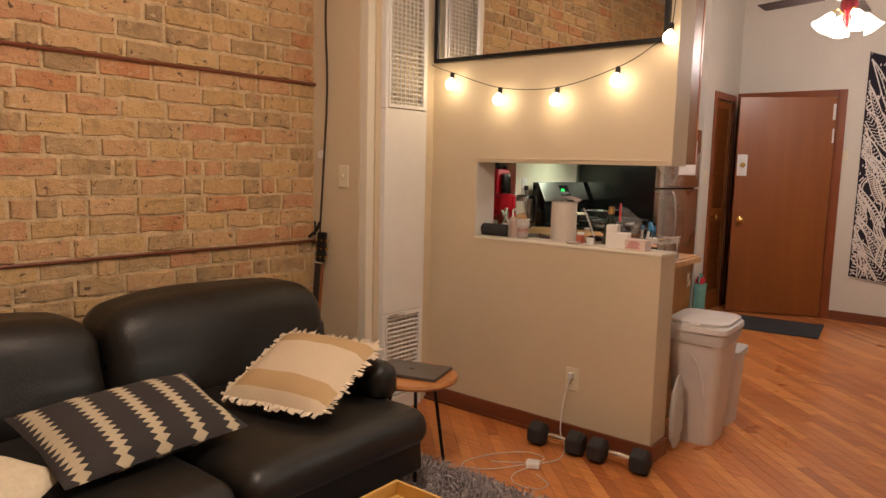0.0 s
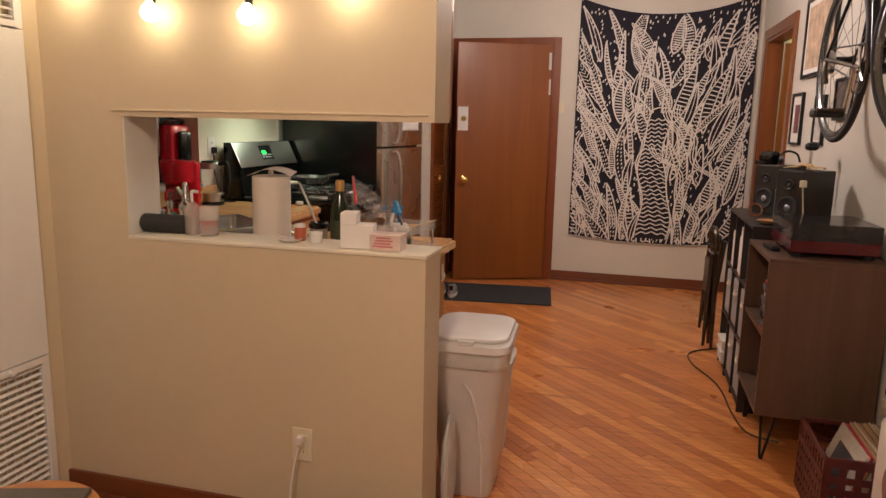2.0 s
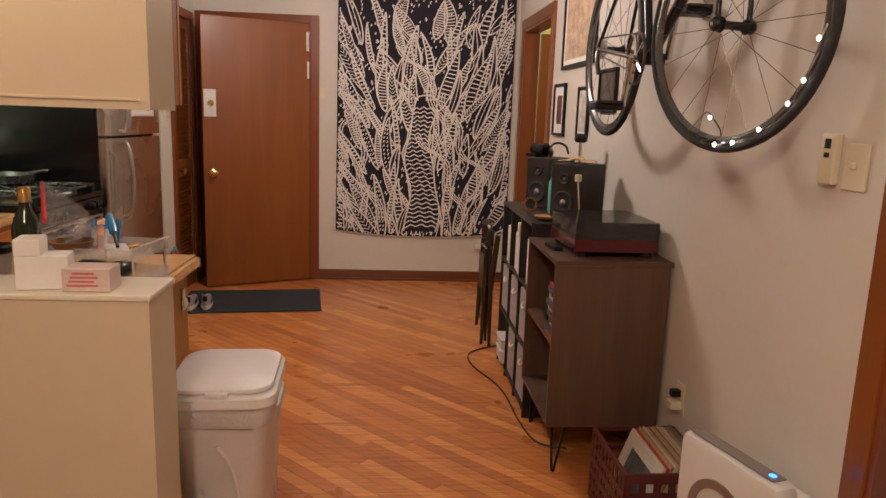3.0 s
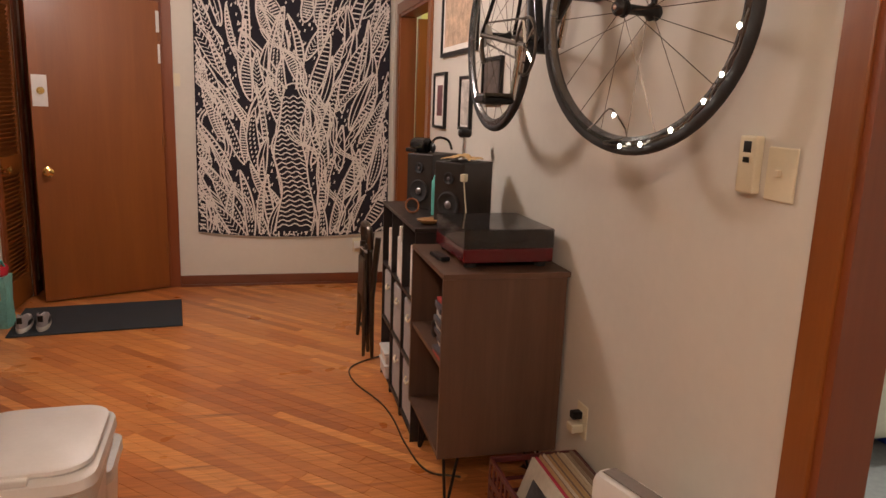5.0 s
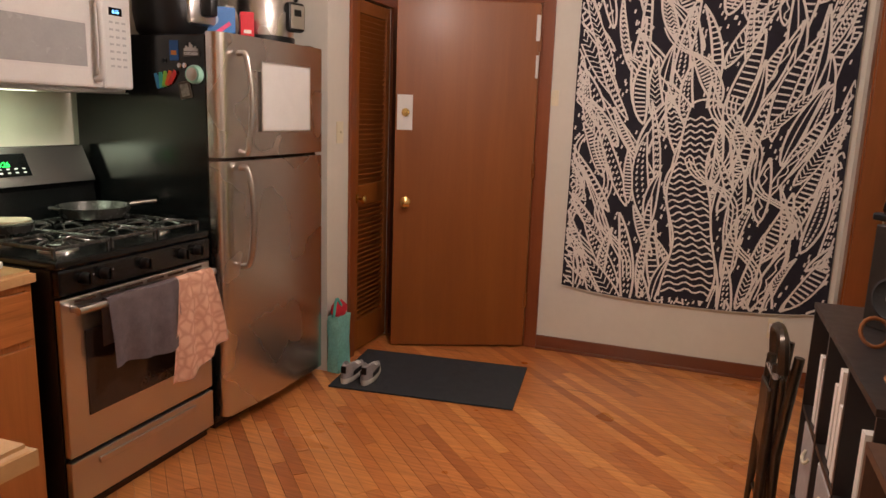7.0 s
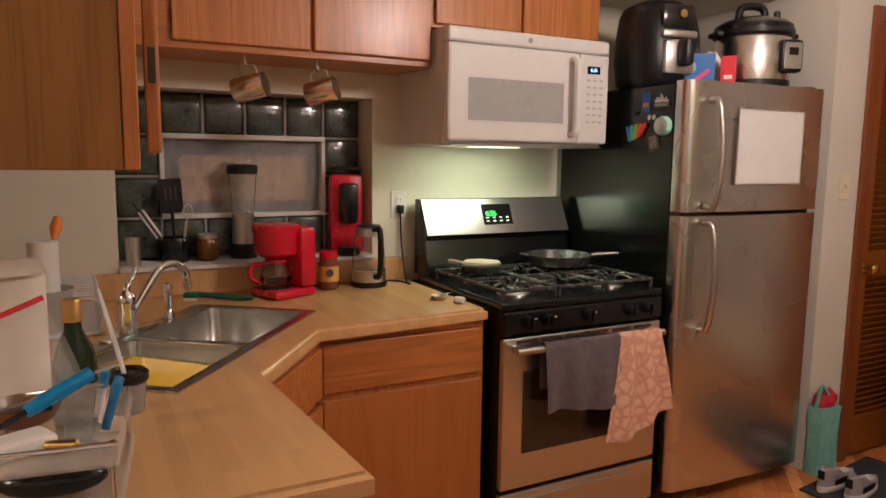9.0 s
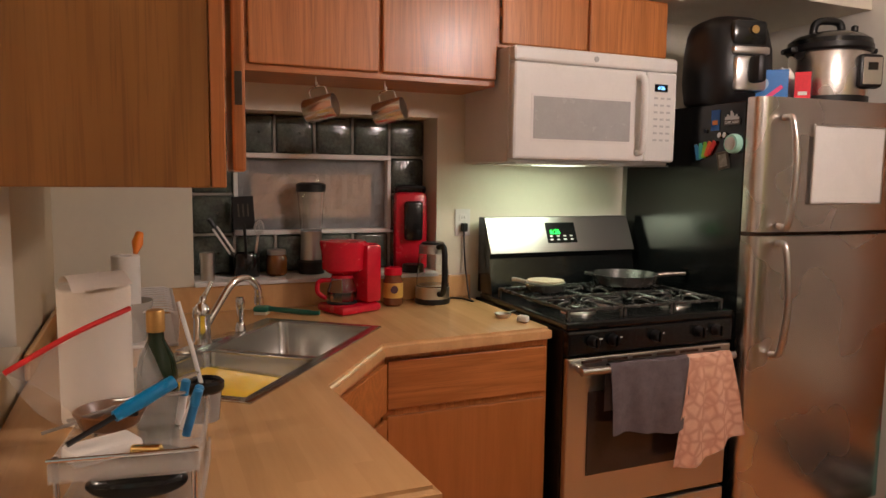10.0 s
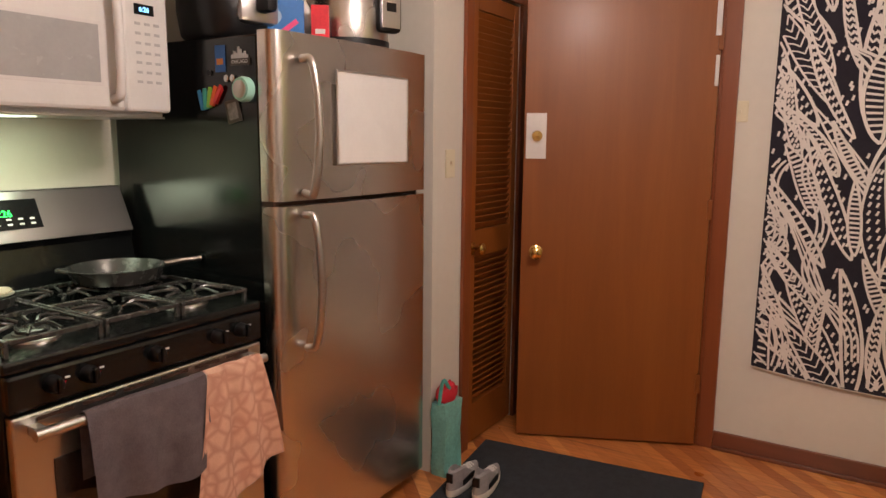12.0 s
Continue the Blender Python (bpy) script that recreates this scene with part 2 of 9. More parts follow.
M = {
    "tan_wall": wall_paint("tan_wall_paint", (0.62, 0.52, 0.37)),
    "cream_wall": wall_paint("cream_wall_paint", (0.72, 0.67, 0.56)),
    "white_wall": wall_paint("white_wall_paint", (0.66, 0.63, 0.57)),
    "blue_wall": wall_paint("pale_blue_paint", (0.70, 0.745, 0.73)),
    "yellow_wall": wall_paint("yellow_paint", (0.80, 0.74, 0.36)),
    "ceiling": wall_paint("ceiling_paint", (0.76, 0.74, 0.70), 0.8),
    "mortar": plain("mortar", (0.52, 0.385, 0.225), 0.95, 0, 0.35, 14, 1.0, 50),
    "brick": brick_material(),
    "floor": floor_material(),
    # near-black brown for board joints; it also paints shade into slots and toe recesses
    "gap": plain("gap_dark_brown", (0.05, 0.02, 0.01), 0.8),
    "door": wood("door_veneer", (0.215, 0.060, 0.009), (0.28, 0.084, 0.014), "z", 0.8, 0.45, 0.4, 0.1),
    "trim": wood("red_brown_trim", (0.19, 0.048, 0.015), (0.25, 0.068, 0.022), "z", 1.0, 0.35, 0.4, 0.3),
    "trim_x": wood("red_brown_base", (0.13, 0.036, 0.015), (0.19, 0.055, 0.024), "x", 1.0, 0.35, 0.4, 0.3),
    "casing": wood("stained_casing", (0.20, 0.055, 0.011), (0.27, 0.085, 0.018), "z", 1.0, 0.3, 0.5, 0.4),
    "oak": wood("oak_cabinet", (0.38, 0.125, 0.030), (0.60, 0.225, 0.066), "z", 1.0, 0.36, 0.6, 0.2, rings=0.34, pores=0.42),
    "oak_x": wood("oak_cabinet_cross", (0.38, 0.125, 0.030), (0.60, 0.225, 0.066), "y", 1.0, 0.36, 0.6, 0.2, rings=0.34, pores=0.42),
    "oak_plain": wood("oak_plain", (0.36, 0.12, 0.028), (0.50, 0.18, 0.050), "z", 0.7, 0.36, 0.4, 0.2, rings=0.15, pores=0.12),
    "oak_gold": wood("oak_gold", (0.28, 0.115, 0.022), (0.40, 0.175, 0.038), "z", 0.7, 0.4, 0.6, 0.2, rings=0.42, pores=0.35),
    "oak_lite": wood("oak_side", (0.40, 0.20, 0.075), (0.47, 0.25, 0.10), "z", 0.8, 0.45, 0.4),
    "counter": wood("butcher_laminate", (0.56, 0.325, 0.145), (0.69, 0.42, 0.20), "x", 0.8, 0.26, 0.5, staves=0.038),
    "walnut": wood("walnut_veneer", (0.066, 0.034, 0.022), (0.135, 0.074, 0.048), "z", 0.7, 0.45, 0.5),
    "espresso": plain("espresso_laminate", (0.024, 0.018, 0.017), 0.4),
    "white": plain("white_enamel", (0.74, 0.73, 0.71), 0.35, 0, 0.03),
    "offwhite": plain("ivory_plastic", (0.72, 0.66, 0.50), 0.4, 0, 0.03),
    "whiteplastic": plain("white_plastic", (0.72, 0.70, 0.69), 0.4, 0, 0.04),
    "black": plain("black_plastic", (0.006, 0.006, 0.007), 0.40, 0, 0.15, spec=0.38),
    "gloss_black": plain("black_enamel", (0.006, 0.0065, 0.007), 0.18, 0, 0.1, bump_s=0.15, bump_scale=50),
    "iron": plain("cast_iron", (0.075, 0.073, 0.07), 0.26, 0.4, 0.2, bump_s=0.2),
    "steel": brushed("stainless_steel", (0.66, 0.62, 0.58), 0.27, "z", 0.03),
    "steel_y": brushed("stainless_trim", (0.62, 0.60, 0.58), 0.3, "y", 0.03),
    "sink_steel": brushed("sink_steel", (0.56, 0.55, 0.53), 0.24, "x"),
    "chrome": plain("chrome", (0.75, 0.75, 0.75), 0.12, 1.0, 0.04),
    "brass": plain("polished_brass", (0.75, 0.52, 0.2), 0.18, 1.0, 0.06),
    "leather": plain("black_leather", (0.011, 0.010, 0.009), 0.40, 0, 0.3, 5, 0.35, 140),
    "red": plain("red_plastic", (0.62, 0.010, 0.032), 0.25, 0, 0.1),
    "mirror": nodes_of("mirror_glass", 0.0, 1.0)[0],
    "glass": glass("clear_glass"),
    "paper": plain("white_paper", (0.80, 0.77, 0.73), 0.8, 0, 0.04),
    "rubber": plain("black_rubber", (0.022, 0.022, 0.024), 0.7, 0, 0.2, 20, 0.3),
    "mat": plain("dark_door_mat", (0.028, 0.033, 0.042), 0.95, 0, 0.25, 40, 0.8, 300),
    "bulb": glow("bulb_glow", (1.0, 0.80, 0.50), 13),
    "shade": glow("lit_glass_shade", (1.0, 0.86, 0.66), 7),
    "led": glow("tiny_led", (1.0, 0.9, 0.75), 18),
    "teal": plain("teal_cloth", (0.10, 0.42, 0.38), 0.7, 0, 0.1),
    "gray_cloth": plain("gray_cloth", (0.13, 0.105, 0.115), 0.95, 0, 0.2, 30, 0.7, 260),
    "bin_cloth": plain("gray_bin_cloth", (0.40, 0.38, 0.38), 0.95, 0, 0.1, 30, 0.5, 260),
    "cardboard": plain("cardboard", (0.55, 0.32, 0.17), 0.85, 0, 0.08),
    "gunmetal": plain("gunmetal", (0.10, 0.085, 0.07), 0.35, 0.9, 0.2),
    "dark_red": plain("gloss_dark_red", (0.10, 0.008, 0.012), 0.12, 0, 0.1),
}


# ---- builders ----
def thing(name, label, category, at=(0, 0, 0), rz=0, group="", rx=0, ry=0):
    ob = new(name)
    ob.matrix_world = pose(*at, rx, ry, rz)
    return tagged(ob, label, category, group)


def part(name, bm, material, parent=None, label="", kind="", smooth=False, at=None):
    me = bpy.data.meshes.new(name)
    bm.to_mesh(me)
    bm.free()
    me.materials.append(M[material] if isinstance(material, str) else material)
    if smooth:
        me.shade_smooth()
        me.set_sharp_from_angle(angle=radians(38))
    ob = new(name, me)
    if parent:
        ob.parent = parent
    if at is not None:
        ob.matrix_basis = at
    return tagged(ob, label, "", "", kind)


def structure(name, bm, material, label=""):
    return part(name, bm, material, None, label, "structure")


def box(bm, a, b, bev=0.0, seg=2):
    """An upright box from corner a to corner b, its edges rounded by bev."""
    lo = [min(p, q) for p, q in zip(a, b)]
    hi = [max(p, q) for p, q in zip(a, b)]
    r = bmesh.ops.create_cube(bm, size=1)
    for v in r["verts"]:
        v.co = Vector([l + (c + 0.5) * (h - l) for l, h, c in zip(lo, hi, v.co)])
    if bev:
        edges = {e for v in r["verts"] for e in v.link_edges}
        bmesh.ops.bevel(bm, geom=list(edges), offset=min(bev, 0.49 * min(h - l for l, h in zip(lo, hi))), segments=seg, affect="EDGES", profile=0.5)
    return bm


def boxes(*items, bev=0.0):
    bm = bmesh.new()
    for a, b in items:
        box(bm, a, b, bev)
    return bm


def turned(bm, m, start):
    """Move the vertices made since start by the matrix m."""
    bm.verts.ensure_lookup_table()
    for v in bm.verts[start:]:
        v.co = m @ v.co
    return bm


def lathe(profile, seg=24, at=(0, 0, 0), bm=None, axis="z"):
    """A turned body from (radius, height) pairs."""
    bm = bm or bmesh.new()
    rings = []
    for r, z in profile:
        ring = []
        for i in range(seg):
            a = 2 * math.pi * i / seg
            p = (r * math.cos(a), r * math.sin(a), z)
            if axis == "x":
                p = (p[2], p[0], p[1])
            if axis == "y":
                p = (p[0], p[2], p[1])
            ring.append(bm.verts.new((p[0] + at[0], p[1] + at[1], p[2] + at[2])))
        rings.append(ring)
    for r0, r1 in zip(rings, rings[1:]):
        for i in range(seg):
            bm.faces.new((r0[i], r0[(i + 1) % seg], r1[(i + 1) % seg], r1[i]))
    bm.faces.new(list(reversed(rings[0])))
    bm.faces.new(rings[-1])
    bmesh.ops.recalc_face_normals(bm, faces=bm.faces[:])
    return bm


def tube(points, radius, seg=8, bm=None, closed=False):
    """A round bar along points; radius may be a list."""
    bm = bm or bmesh.new()
    pts = [Vector(p) for p in points]
    n = len(pts)
    rings = []
    up = Vector((0, 0, 1))
    side = None
    for i, p in enumerate(pts):
        if closed:
            d = pts[(i + 1) % n] - pts[i - 1]
        else:
            d = pts[min(i + 1, n - 1)] - pts[max(i - 1, 0)]
        d.normalize()
        if side is None:
            side = d.cross(up if abs(d.z) < 0.9 else Vector((1, 0, 0))).normalized()
        else:
            side = (side - d * side.dot(d)).normalized()
        o = d.cross(side)
        r = radius[i] if isinstance(radius, (list, tuple)) else radius
        rings.append([bm.verts.new(p + r * (math.cos(2 * math.pi * k / seg) * side + math.sin(2 * math.pi * k / seg) * o)) for k in range(seg)])
    pairs = list(zip(rings, rings[1:]))
    if closed:
        pairs.append((rings[-1], rings[0]))
    for r0, r1 in pairs:
        for k in range(seg):
            bm.faces.new((r0[k], r0[(k + 1) % seg], r1[(k + 1) % seg], r1[k]))
    if not closed:
        bm.faces.new(list(reversed(rings[0])))
        bm.faces.new(rings[-1])
    bmesh.ops.recalc_face_normals(bm, faces=bm.faces[:])
    return bm


def smooth_path(points, steps=6):
    """A Catmull-Rom line through points."""
    p = [Vector(q) for q in points]
    p = [p[0] * 2 - p[1], *p, p[-1] * 2 - p[-2]]
    out = []
    for i in range(1, len(p) - 2):
        for s in range(steps):
            t = s / steps
            a, b, c, d = p[i - 1:i + 3]
            out.append(0.5 * ((2 * b) + (c - a) * t + (2 * a - 5 * b + 4 * c - d) * t * t + (3 * b - a - 3 * c + d) * t ** 3))
    out.append(p[-2])
    return out


def prism(outline, z0, z1, bev=0.0, bm=None):
    """An upright body over a plan outline (counter-clockwise)."""
    bm = bm or bmesh.new()
    lo = [bm.verts.new((x, y, z0)) for x, y in outline]
    hi = [bm.verts.new((x, y, z1)) for x, y in outline]
    n = len(outline)
    bm.faces.new(list(reversed(lo)))
    top = bm.faces.new(hi)
    for i in range(n):
        bm.faces.new((lo[i], lo[(i + 1) % n], hi[(i + 1) % n], hi[i]))
    bmesh.ops.recalc_face_normals(bm, faces=bm.faces[:])
    if bev:
        bmesh.ops.bevel(bm, geom=list(top.edges), offset=bev, segments=3, affect="EDGES")
    return bm


def cushion(w, h, t, puff=0.5, seg=14, wrinkle=0.006, seed=0):
    """A stuffed pillow lying flat: w by h across, t thick, pinched at the rim."""
    bm = bmesh.new()
    grid = {}
    for side in (1, -1):
        for i in range(seg + 1):
            for j in range(seg + 1):
                u, v = 2 * i / seg - 1, 2 * j / seg - 1
                rim = (1 - abs(u) ** 2.6) * (1 - abs(v) ** 2.6)
                edge = i in (0, seg) or j in (0, seg)
                if edge and side == -1:
                    grid[side, i, j] = grid[1, i, j]
                    continue
                pinch = 1 - 0.05 * (1 - abs(u * v))
                z = side * t / 2 * max(rim, 0) ** puff + wrinkle * noise.noise(Vector((u * 2.5 + seed, v * 2.5, side)))
                grid[side, i, j] = bm.verts.new((u * w / 2 * pinch, v * h / 2 * pinch, 0 if edge else z))
    for side in (1, -1):
        for i in range(seg):
            for j in range(seg):
                q = [grid[side, i, j], grid[side, i + 1, j], grid[side, i + 1, j + 1], grid[side, i, j + 1]]
                bm.faces.new(q if side == 1 else q[::-1])
    return bm


# ---- structure ----
CEIL = 3.05
XB, YP, YE, XK = -2.20, 3.15, 7.488, -2.285


def xw(y):
    """The face of the long right-hand wall."""
    return 1.19 - 0.02 * (y - 2.9)


def wall(name, items, material="cream_wall", label=""):
    return structure(name, boxes(*items), material, label)


structure("floor_base", boxes(((-2.5, -2.4, -0.2), (1.18, 7.62, -0.012))), "gap")
wall("wall_brick_backing", [((-2.45, -2.4, 0), (XB - 0.008, 2.645, CEIL))], "mortar", "pale tan mortar of the old brick wall")
wall("column", [((-2.45, 2.645, 0), (-1.855, 2.70, CEIL)), ((-2.45, 2.70, 0), (-1.79, 3.15, CEIL))], "tan_wall")
structure("column_edge", boxes(((-1.855, 2.648, 0), (-1.80, 2.70, CEIL)), bev=0.004), "cream_wall")
wall("wall_partition", [((-2.45, YP, 0), (-1.48, 3.32, CEIL)), ((-1.48, YP, 0), (-0.43, 3.32, 0.967)), ((-1.48, YP, 1.375), (-0.41, 3.32, CEIL))], "tan_wall",
     "tan painted half wall with a pass-through to the kitchen")
structure("opening_reveal", boxes(((-1.4795, YP + 0.002, 0.981), (-1.476, 3.320, 1.374)), bev=0.001), "white_wall")
structure("ledge", boxes(((-1.48, YP - 0.004, 0.967), (-0.426, 3.328, 0.980)), bev=0.003), "cream_wall")
structure("trim_bead", boxes(((-1.52, YP - 0.005, 1.392), (-0.43, YP, 1.398)), bev=0.001), "tan_wall")
wall("wall_kitchen", [((-2.60, 3.32, 0), (XK, 6.56, 1.0)), ((-2.60, 3.32, 1.65), (XK, 6.56, CEIL)), ((-2.60, 3.32, 1.0), (XK, 3.78, 1.65)),
                      ((-2.60, 4.76, 1.0), (XK, 6.56, 1.65))], "cream_wall")
wall("wall_closet", [((-2.60, 6.56, 0), (-1.47, 6.84, CEIL)), ((-1.60, 6.84, 2.03), (-1.47, 7.62, CEIL)), ((-1.60, 7.31, 0), (-1.47, 7.62, 2.03)), ((-2.6, 6.84, 0), (-1.85, 7.62, CEIL))], "white_wall")
wall("wall_entry", [((-1.47, YE, 2.065), (-0.573, 7.61, CEIL)), ((-0.573, YE, 0), (1.3, 7.61, CEIL))], "white_wall")
wall("wall_hall", [((-2.3, 8.9, -0.2), (0.6, 9.0, CEIL)), ((-2.4, 7.62, -0.2), (-2.3, 9.0, CEIL)), ((0.6, 7.62, -0.2), (0.7, 9.0, CEIL)), ((-2.4, 7.6, -0.2), (0.7, 9.0, -0.02)), ((-2.4, 7.6, CEIL), (0.7, 9.0, 3.2))], "tan_wall")


def long_wall():
    bm = bmesh.new()
    th = 0.095
    for y0, y1, z0, z1 in ((-2.4, 2.20, 0, CEIL), (2.20, 3.03, 2.06, CEIL), (3.03, 6.34, 0, CEIL), (6.34, 7.30, 2.06, CEIL), (7.30, 7.60, 0, CEIL)):
        prism([(xw(y0), y0), (xw(y0) + th, y0), (xw(y1) + th, y1), (xw(y1), y1)], z0, z1, bm=bm)
    return structure("wall_east", bm, "white_wall", "off-white painted wall with scuffs")


long_wall()
wall("wall_back", [((-2.45, -2.5, 0), (1.5, -2.4, CEIL))], "tan_wall")
wall("ceiling", [((-2.7, -2.5, CEIL), (1.35, 7.65, 3.2))], "ceiling")
wall("kitchen_bulkhead", [((XK, 3.32, 2.15), (-1.93, 5.72, CEIL)), ((XK, 5.72, 2.15), (-1.70, 6.56, CEIL))], "cream_wall", "painted soffit above the kitchen cabinets")

# bedroom beyond the near doorway, and a yellow room beyond the far one
wall("wall_bedroom", [((1.28, 5.0, 0), (4.6, 5.1, CEIL)), ((4.5, 0.4, 0), (4.6, 5.0, CEIL)), ((1.28, 0.3, 0), (4.6, 0.4, CEIL)), ((1.28, 0.3, CEIL), (4.6, 5.1, 3.2))], "blue_wall", "pale blue-white bedroom wall")
wall("bedroom_carpet", [((1.18, 0.3, -0.15), (4.6, 5.1, 0.006))], plain("gray_carpet", (0.33, 0.33, 0.33), 1.0, 0, 0.12, 30, 0.9, 300), "pale gray carpet")
wall("wall_far_room", [((1.2, 7.5, 0), (3.1, 7.6, CEIL)), ((3.0, 5.2, 0), (3.1, 7.5, CEIL)), ((1.2, 5.1, 0), (3.1, 5.2, CEIL)), ((1.2, 5.1, CEIL), (3.1, 7.6, 3.2))], "yellow_wall", "yellow painted wall of the next room")
# this floor simply takes the near-black gap colour
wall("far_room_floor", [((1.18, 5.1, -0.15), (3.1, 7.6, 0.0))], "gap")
wall("far_room_panel", [((1.2, 7.49, 0), (3.0, 7.498, 1.42))], plain("light_blue_paint", (0.25, 0.62, 0.72), 0.6), "light blue lower wall")


def casing_set(name, y0, y1, top, material, w=0.075):
    """Casing and jambs round a doorway in the long wall."""
    bm = bmesh.new()
    for a, b in ((y0 - w, y0), (y1, y1 + w)):
        prism([(xw(a) - 0.02, a), (xw(a) - 0.001, a), (xw(b) - 0.001, b), (xw(b) - 0.02, b)], 0, top, bm=bm)
    a, b = y0 - w, y1 + w
    prism([(xw(a) - 0.022, a), (xw(a) - 0.001, a), (xw(b) - 0.001, b), (xw(b) - 0.022, b)], top, top + w, bm=bm)
    bmesh.ops.bevel(bm, geom=bm.edges[:], offset=0.003, segments=1, affect="EDGES")
    ob = structure(name, bm, material, "red-brown stained wooden door casing")
    bm = bmesh.new()
    for a, b in ((y0 - 0.0, y0 + 0.02), (y1 - 0.02, y1)):
        prism([(xw(a) - 0.012, a), (xw(a) + 0.105, a), (xw(b) + 0.105, b), (xw(b) - 0.012, b)], 0, top - 0.02, bm=bm)
    prism([(xw(y0) - 0.012, y0), (xw(y0) + 0.105, y0), (xw(y1) + 0.105, y1), (xw(y1) - 0.012, y1)], top - 0.02, top - 0.001, bm=bm)
    part("jamb", bm, "trim", ob, "", "structure")
    return ob


casing_set("door_casing_bedroom", 2.22, 3.03, 2.06, "casing")
casing_set("door_casing_far", 6.34, 7.22, 2.06, "casing")
structure("door_far_leaf", boxes(((1.215, 7.165, 0.01), (1.40, 7.20, 2.03)), bev=0.003), "casing", "stained wooden door standing open into the next room")

# baseboards
structure("baseboard_partition", boxes(((-1.79, YP - 0.016, 0), (-0.428, YP - 0.001, 0.085)), ((-0.429, YP - 0.016, 0), (-0.414, 3.32, 0.085)), ((-1.79, YP - 0.03, 0), (-0.414, YP - 0.016, 0.018)), bev=0.003),
          "trim_x", "dark red-brown wooden baseboard")
structure("baseboard_entry", boxes(((-0.506, YE - 0.016, 0), (1.09, YE - 0.001, 0.085)), ((-0.506, YE - 0.03, 0), (1.09, YE - 0.016, 0.018)), bev=0.003), "trim_x", "red-brown wooden baseboard")
structure("baseboard_closet", boxes(((-1.469, 6.56, 0), (-1.455, 6.784, 0.085)), ((-1.469, 7.371, 0), (-1.455, 7.487, 0.085)), bev=0.003), "trim_x")
bm = bmesh.new()
for a, b in ((3.11, 6.26), (-2.3, 2.14)):
    prism([(xw(a) - 0.015, a), (xw(a) - 0.001, a), (xw(b) - 0.001, b), (xw(b) - 0.015, b)], 0, 0.085, bm=bm)
structure("baseboard_east", bm, "trim_x")

# entry door, standing ajar
casing = structure("door_casing_entry", boxes(((-0.573, YE - 0.02, 0), (-0.506, YE - 0.001, 2.13)), ((-1.468, YE - 0.02, 0), (-1.41, YE - 0.001, 2.065)), ((-1.468, YE - 0.021, 2.065), (-0.573, YE - 0.001, 2.13)),
                                              ((-0.588, YE - 0.012, 0), (-0.573, 7.62, 2.065)), ((-1.425, YE - 0.012, 0), (-1.41, 7.62, 2.065)), ((-1.41, YE, 0.0), (-0.588, 7.62, 0.018)), bev=0.003),
                   "trim", "red-brown wooden casing round the entry door")
door = thing("entry_door", "smooth red-brown veneer entry door standing ajar", "door", (-0.590, 7.462, 0.012), 180 + 24.3)
tagged(door, kind="structure")
part("leaf", boxes(((0, -0.02, 0), (0.825, 0.02, 2.048)), bev=0.003), "door", door)
DY = 0.021
part("lock_plate", boxes(((0.725, DY, 1.310), (0.815, DY + 0.004, 1.512)), bev=0.004), "whiteplastic", door, "white steel lock guard plate")
part("deadbolt", lathe([(0.002, 0.02), (0.02, 0.019), (0.024, 0.012), (0.024, 0.0)], 20, (0.766, DY + 0.004, 1.411), axis="y"), "brass", door, "brass deadbolt", smooth=True)
part("thumb_turn", boxes(((0.757, DY + 0.02, 1.406), (0.775, DY + 0.034, 1.416)), bev=0.003), "brass", door)


def knob(parent, x, z, dy=DY, s=1):
    k = lathe([(0.031, 0.0), (0.031, 0.005), (0.012, 0.012), (0.011, 0.034), (0.022, 0.042), (0.029, 0.054), (0.027, 0.066), (0.016, 0.072), (0.002, 0.073)], 22, (0, 0, 0), axis="y")
    for v in k.verts:
        v.co.y *= s
    bmesh.ops.recalc_face_normals(k, faces=k.faces[:])
    return part("door_knob", k, "brass", parent, "round polished brass knob", smooth=True, at=pose(x, dy, z))


knob(door, 0.757, 0.886)
for z in (0.25, 1.05, 1.78):
    part("hinge", boxes(((-0.008, 0.018, z), (0.012, 0.026, z + 0.09)), bev=0.002), "casing", door)
part("door_chain_plate", boxes(((0.002, DY, 1.84), (0.025, DY + 0.006, 1.985)), ((0.002, DY, 1.63), (0.018, DY + 0.006, 1.76)), bev=0.002), "whiteplastic", door)

# closet door with louvers
structure("door_casing_closet", boxes(((-1.469, 6.785, 0), (-1.45, 6.845, 2.095)), ((-1.469, 7.31, 0), (-1.45, 7.37, 2.095)), ((-1.469, 6.845, 2.03), (-1.449, 7.31, 2.095)), bev=0.003), "trim",
          "red-brown wooden casing round the closet door")
closet = thing("closet_door", "narrow closed red-brown louvered closet door", "door", (-1.484, 6.853, 0.012))
tagged(closet, kind="structure")
part("stile", boxes(((-0.015, 0, 0), (0.015, 0.06, 2.01)), bev=0.003), "door", closet)
part("stile", boxes(((-0.015, 0.402, 0), (0.015, 0.45, 2.01)), bev=0.003), "door", closet)
for z0, z1 in ((0, 0.18), (0.872, 0.99), (1.94, 2.01)):
    part("rail", boxes(((-0.0145, 0.0605, z0), (0.0145, 0.4015, z1)), bev=0.002), "door", closet)
slat = bmesh.new()
box(slat, (-0.003, 0.062, -0.017), (0.003, 0.400, 0.017), 0.001, 1)
slat_mesh = None
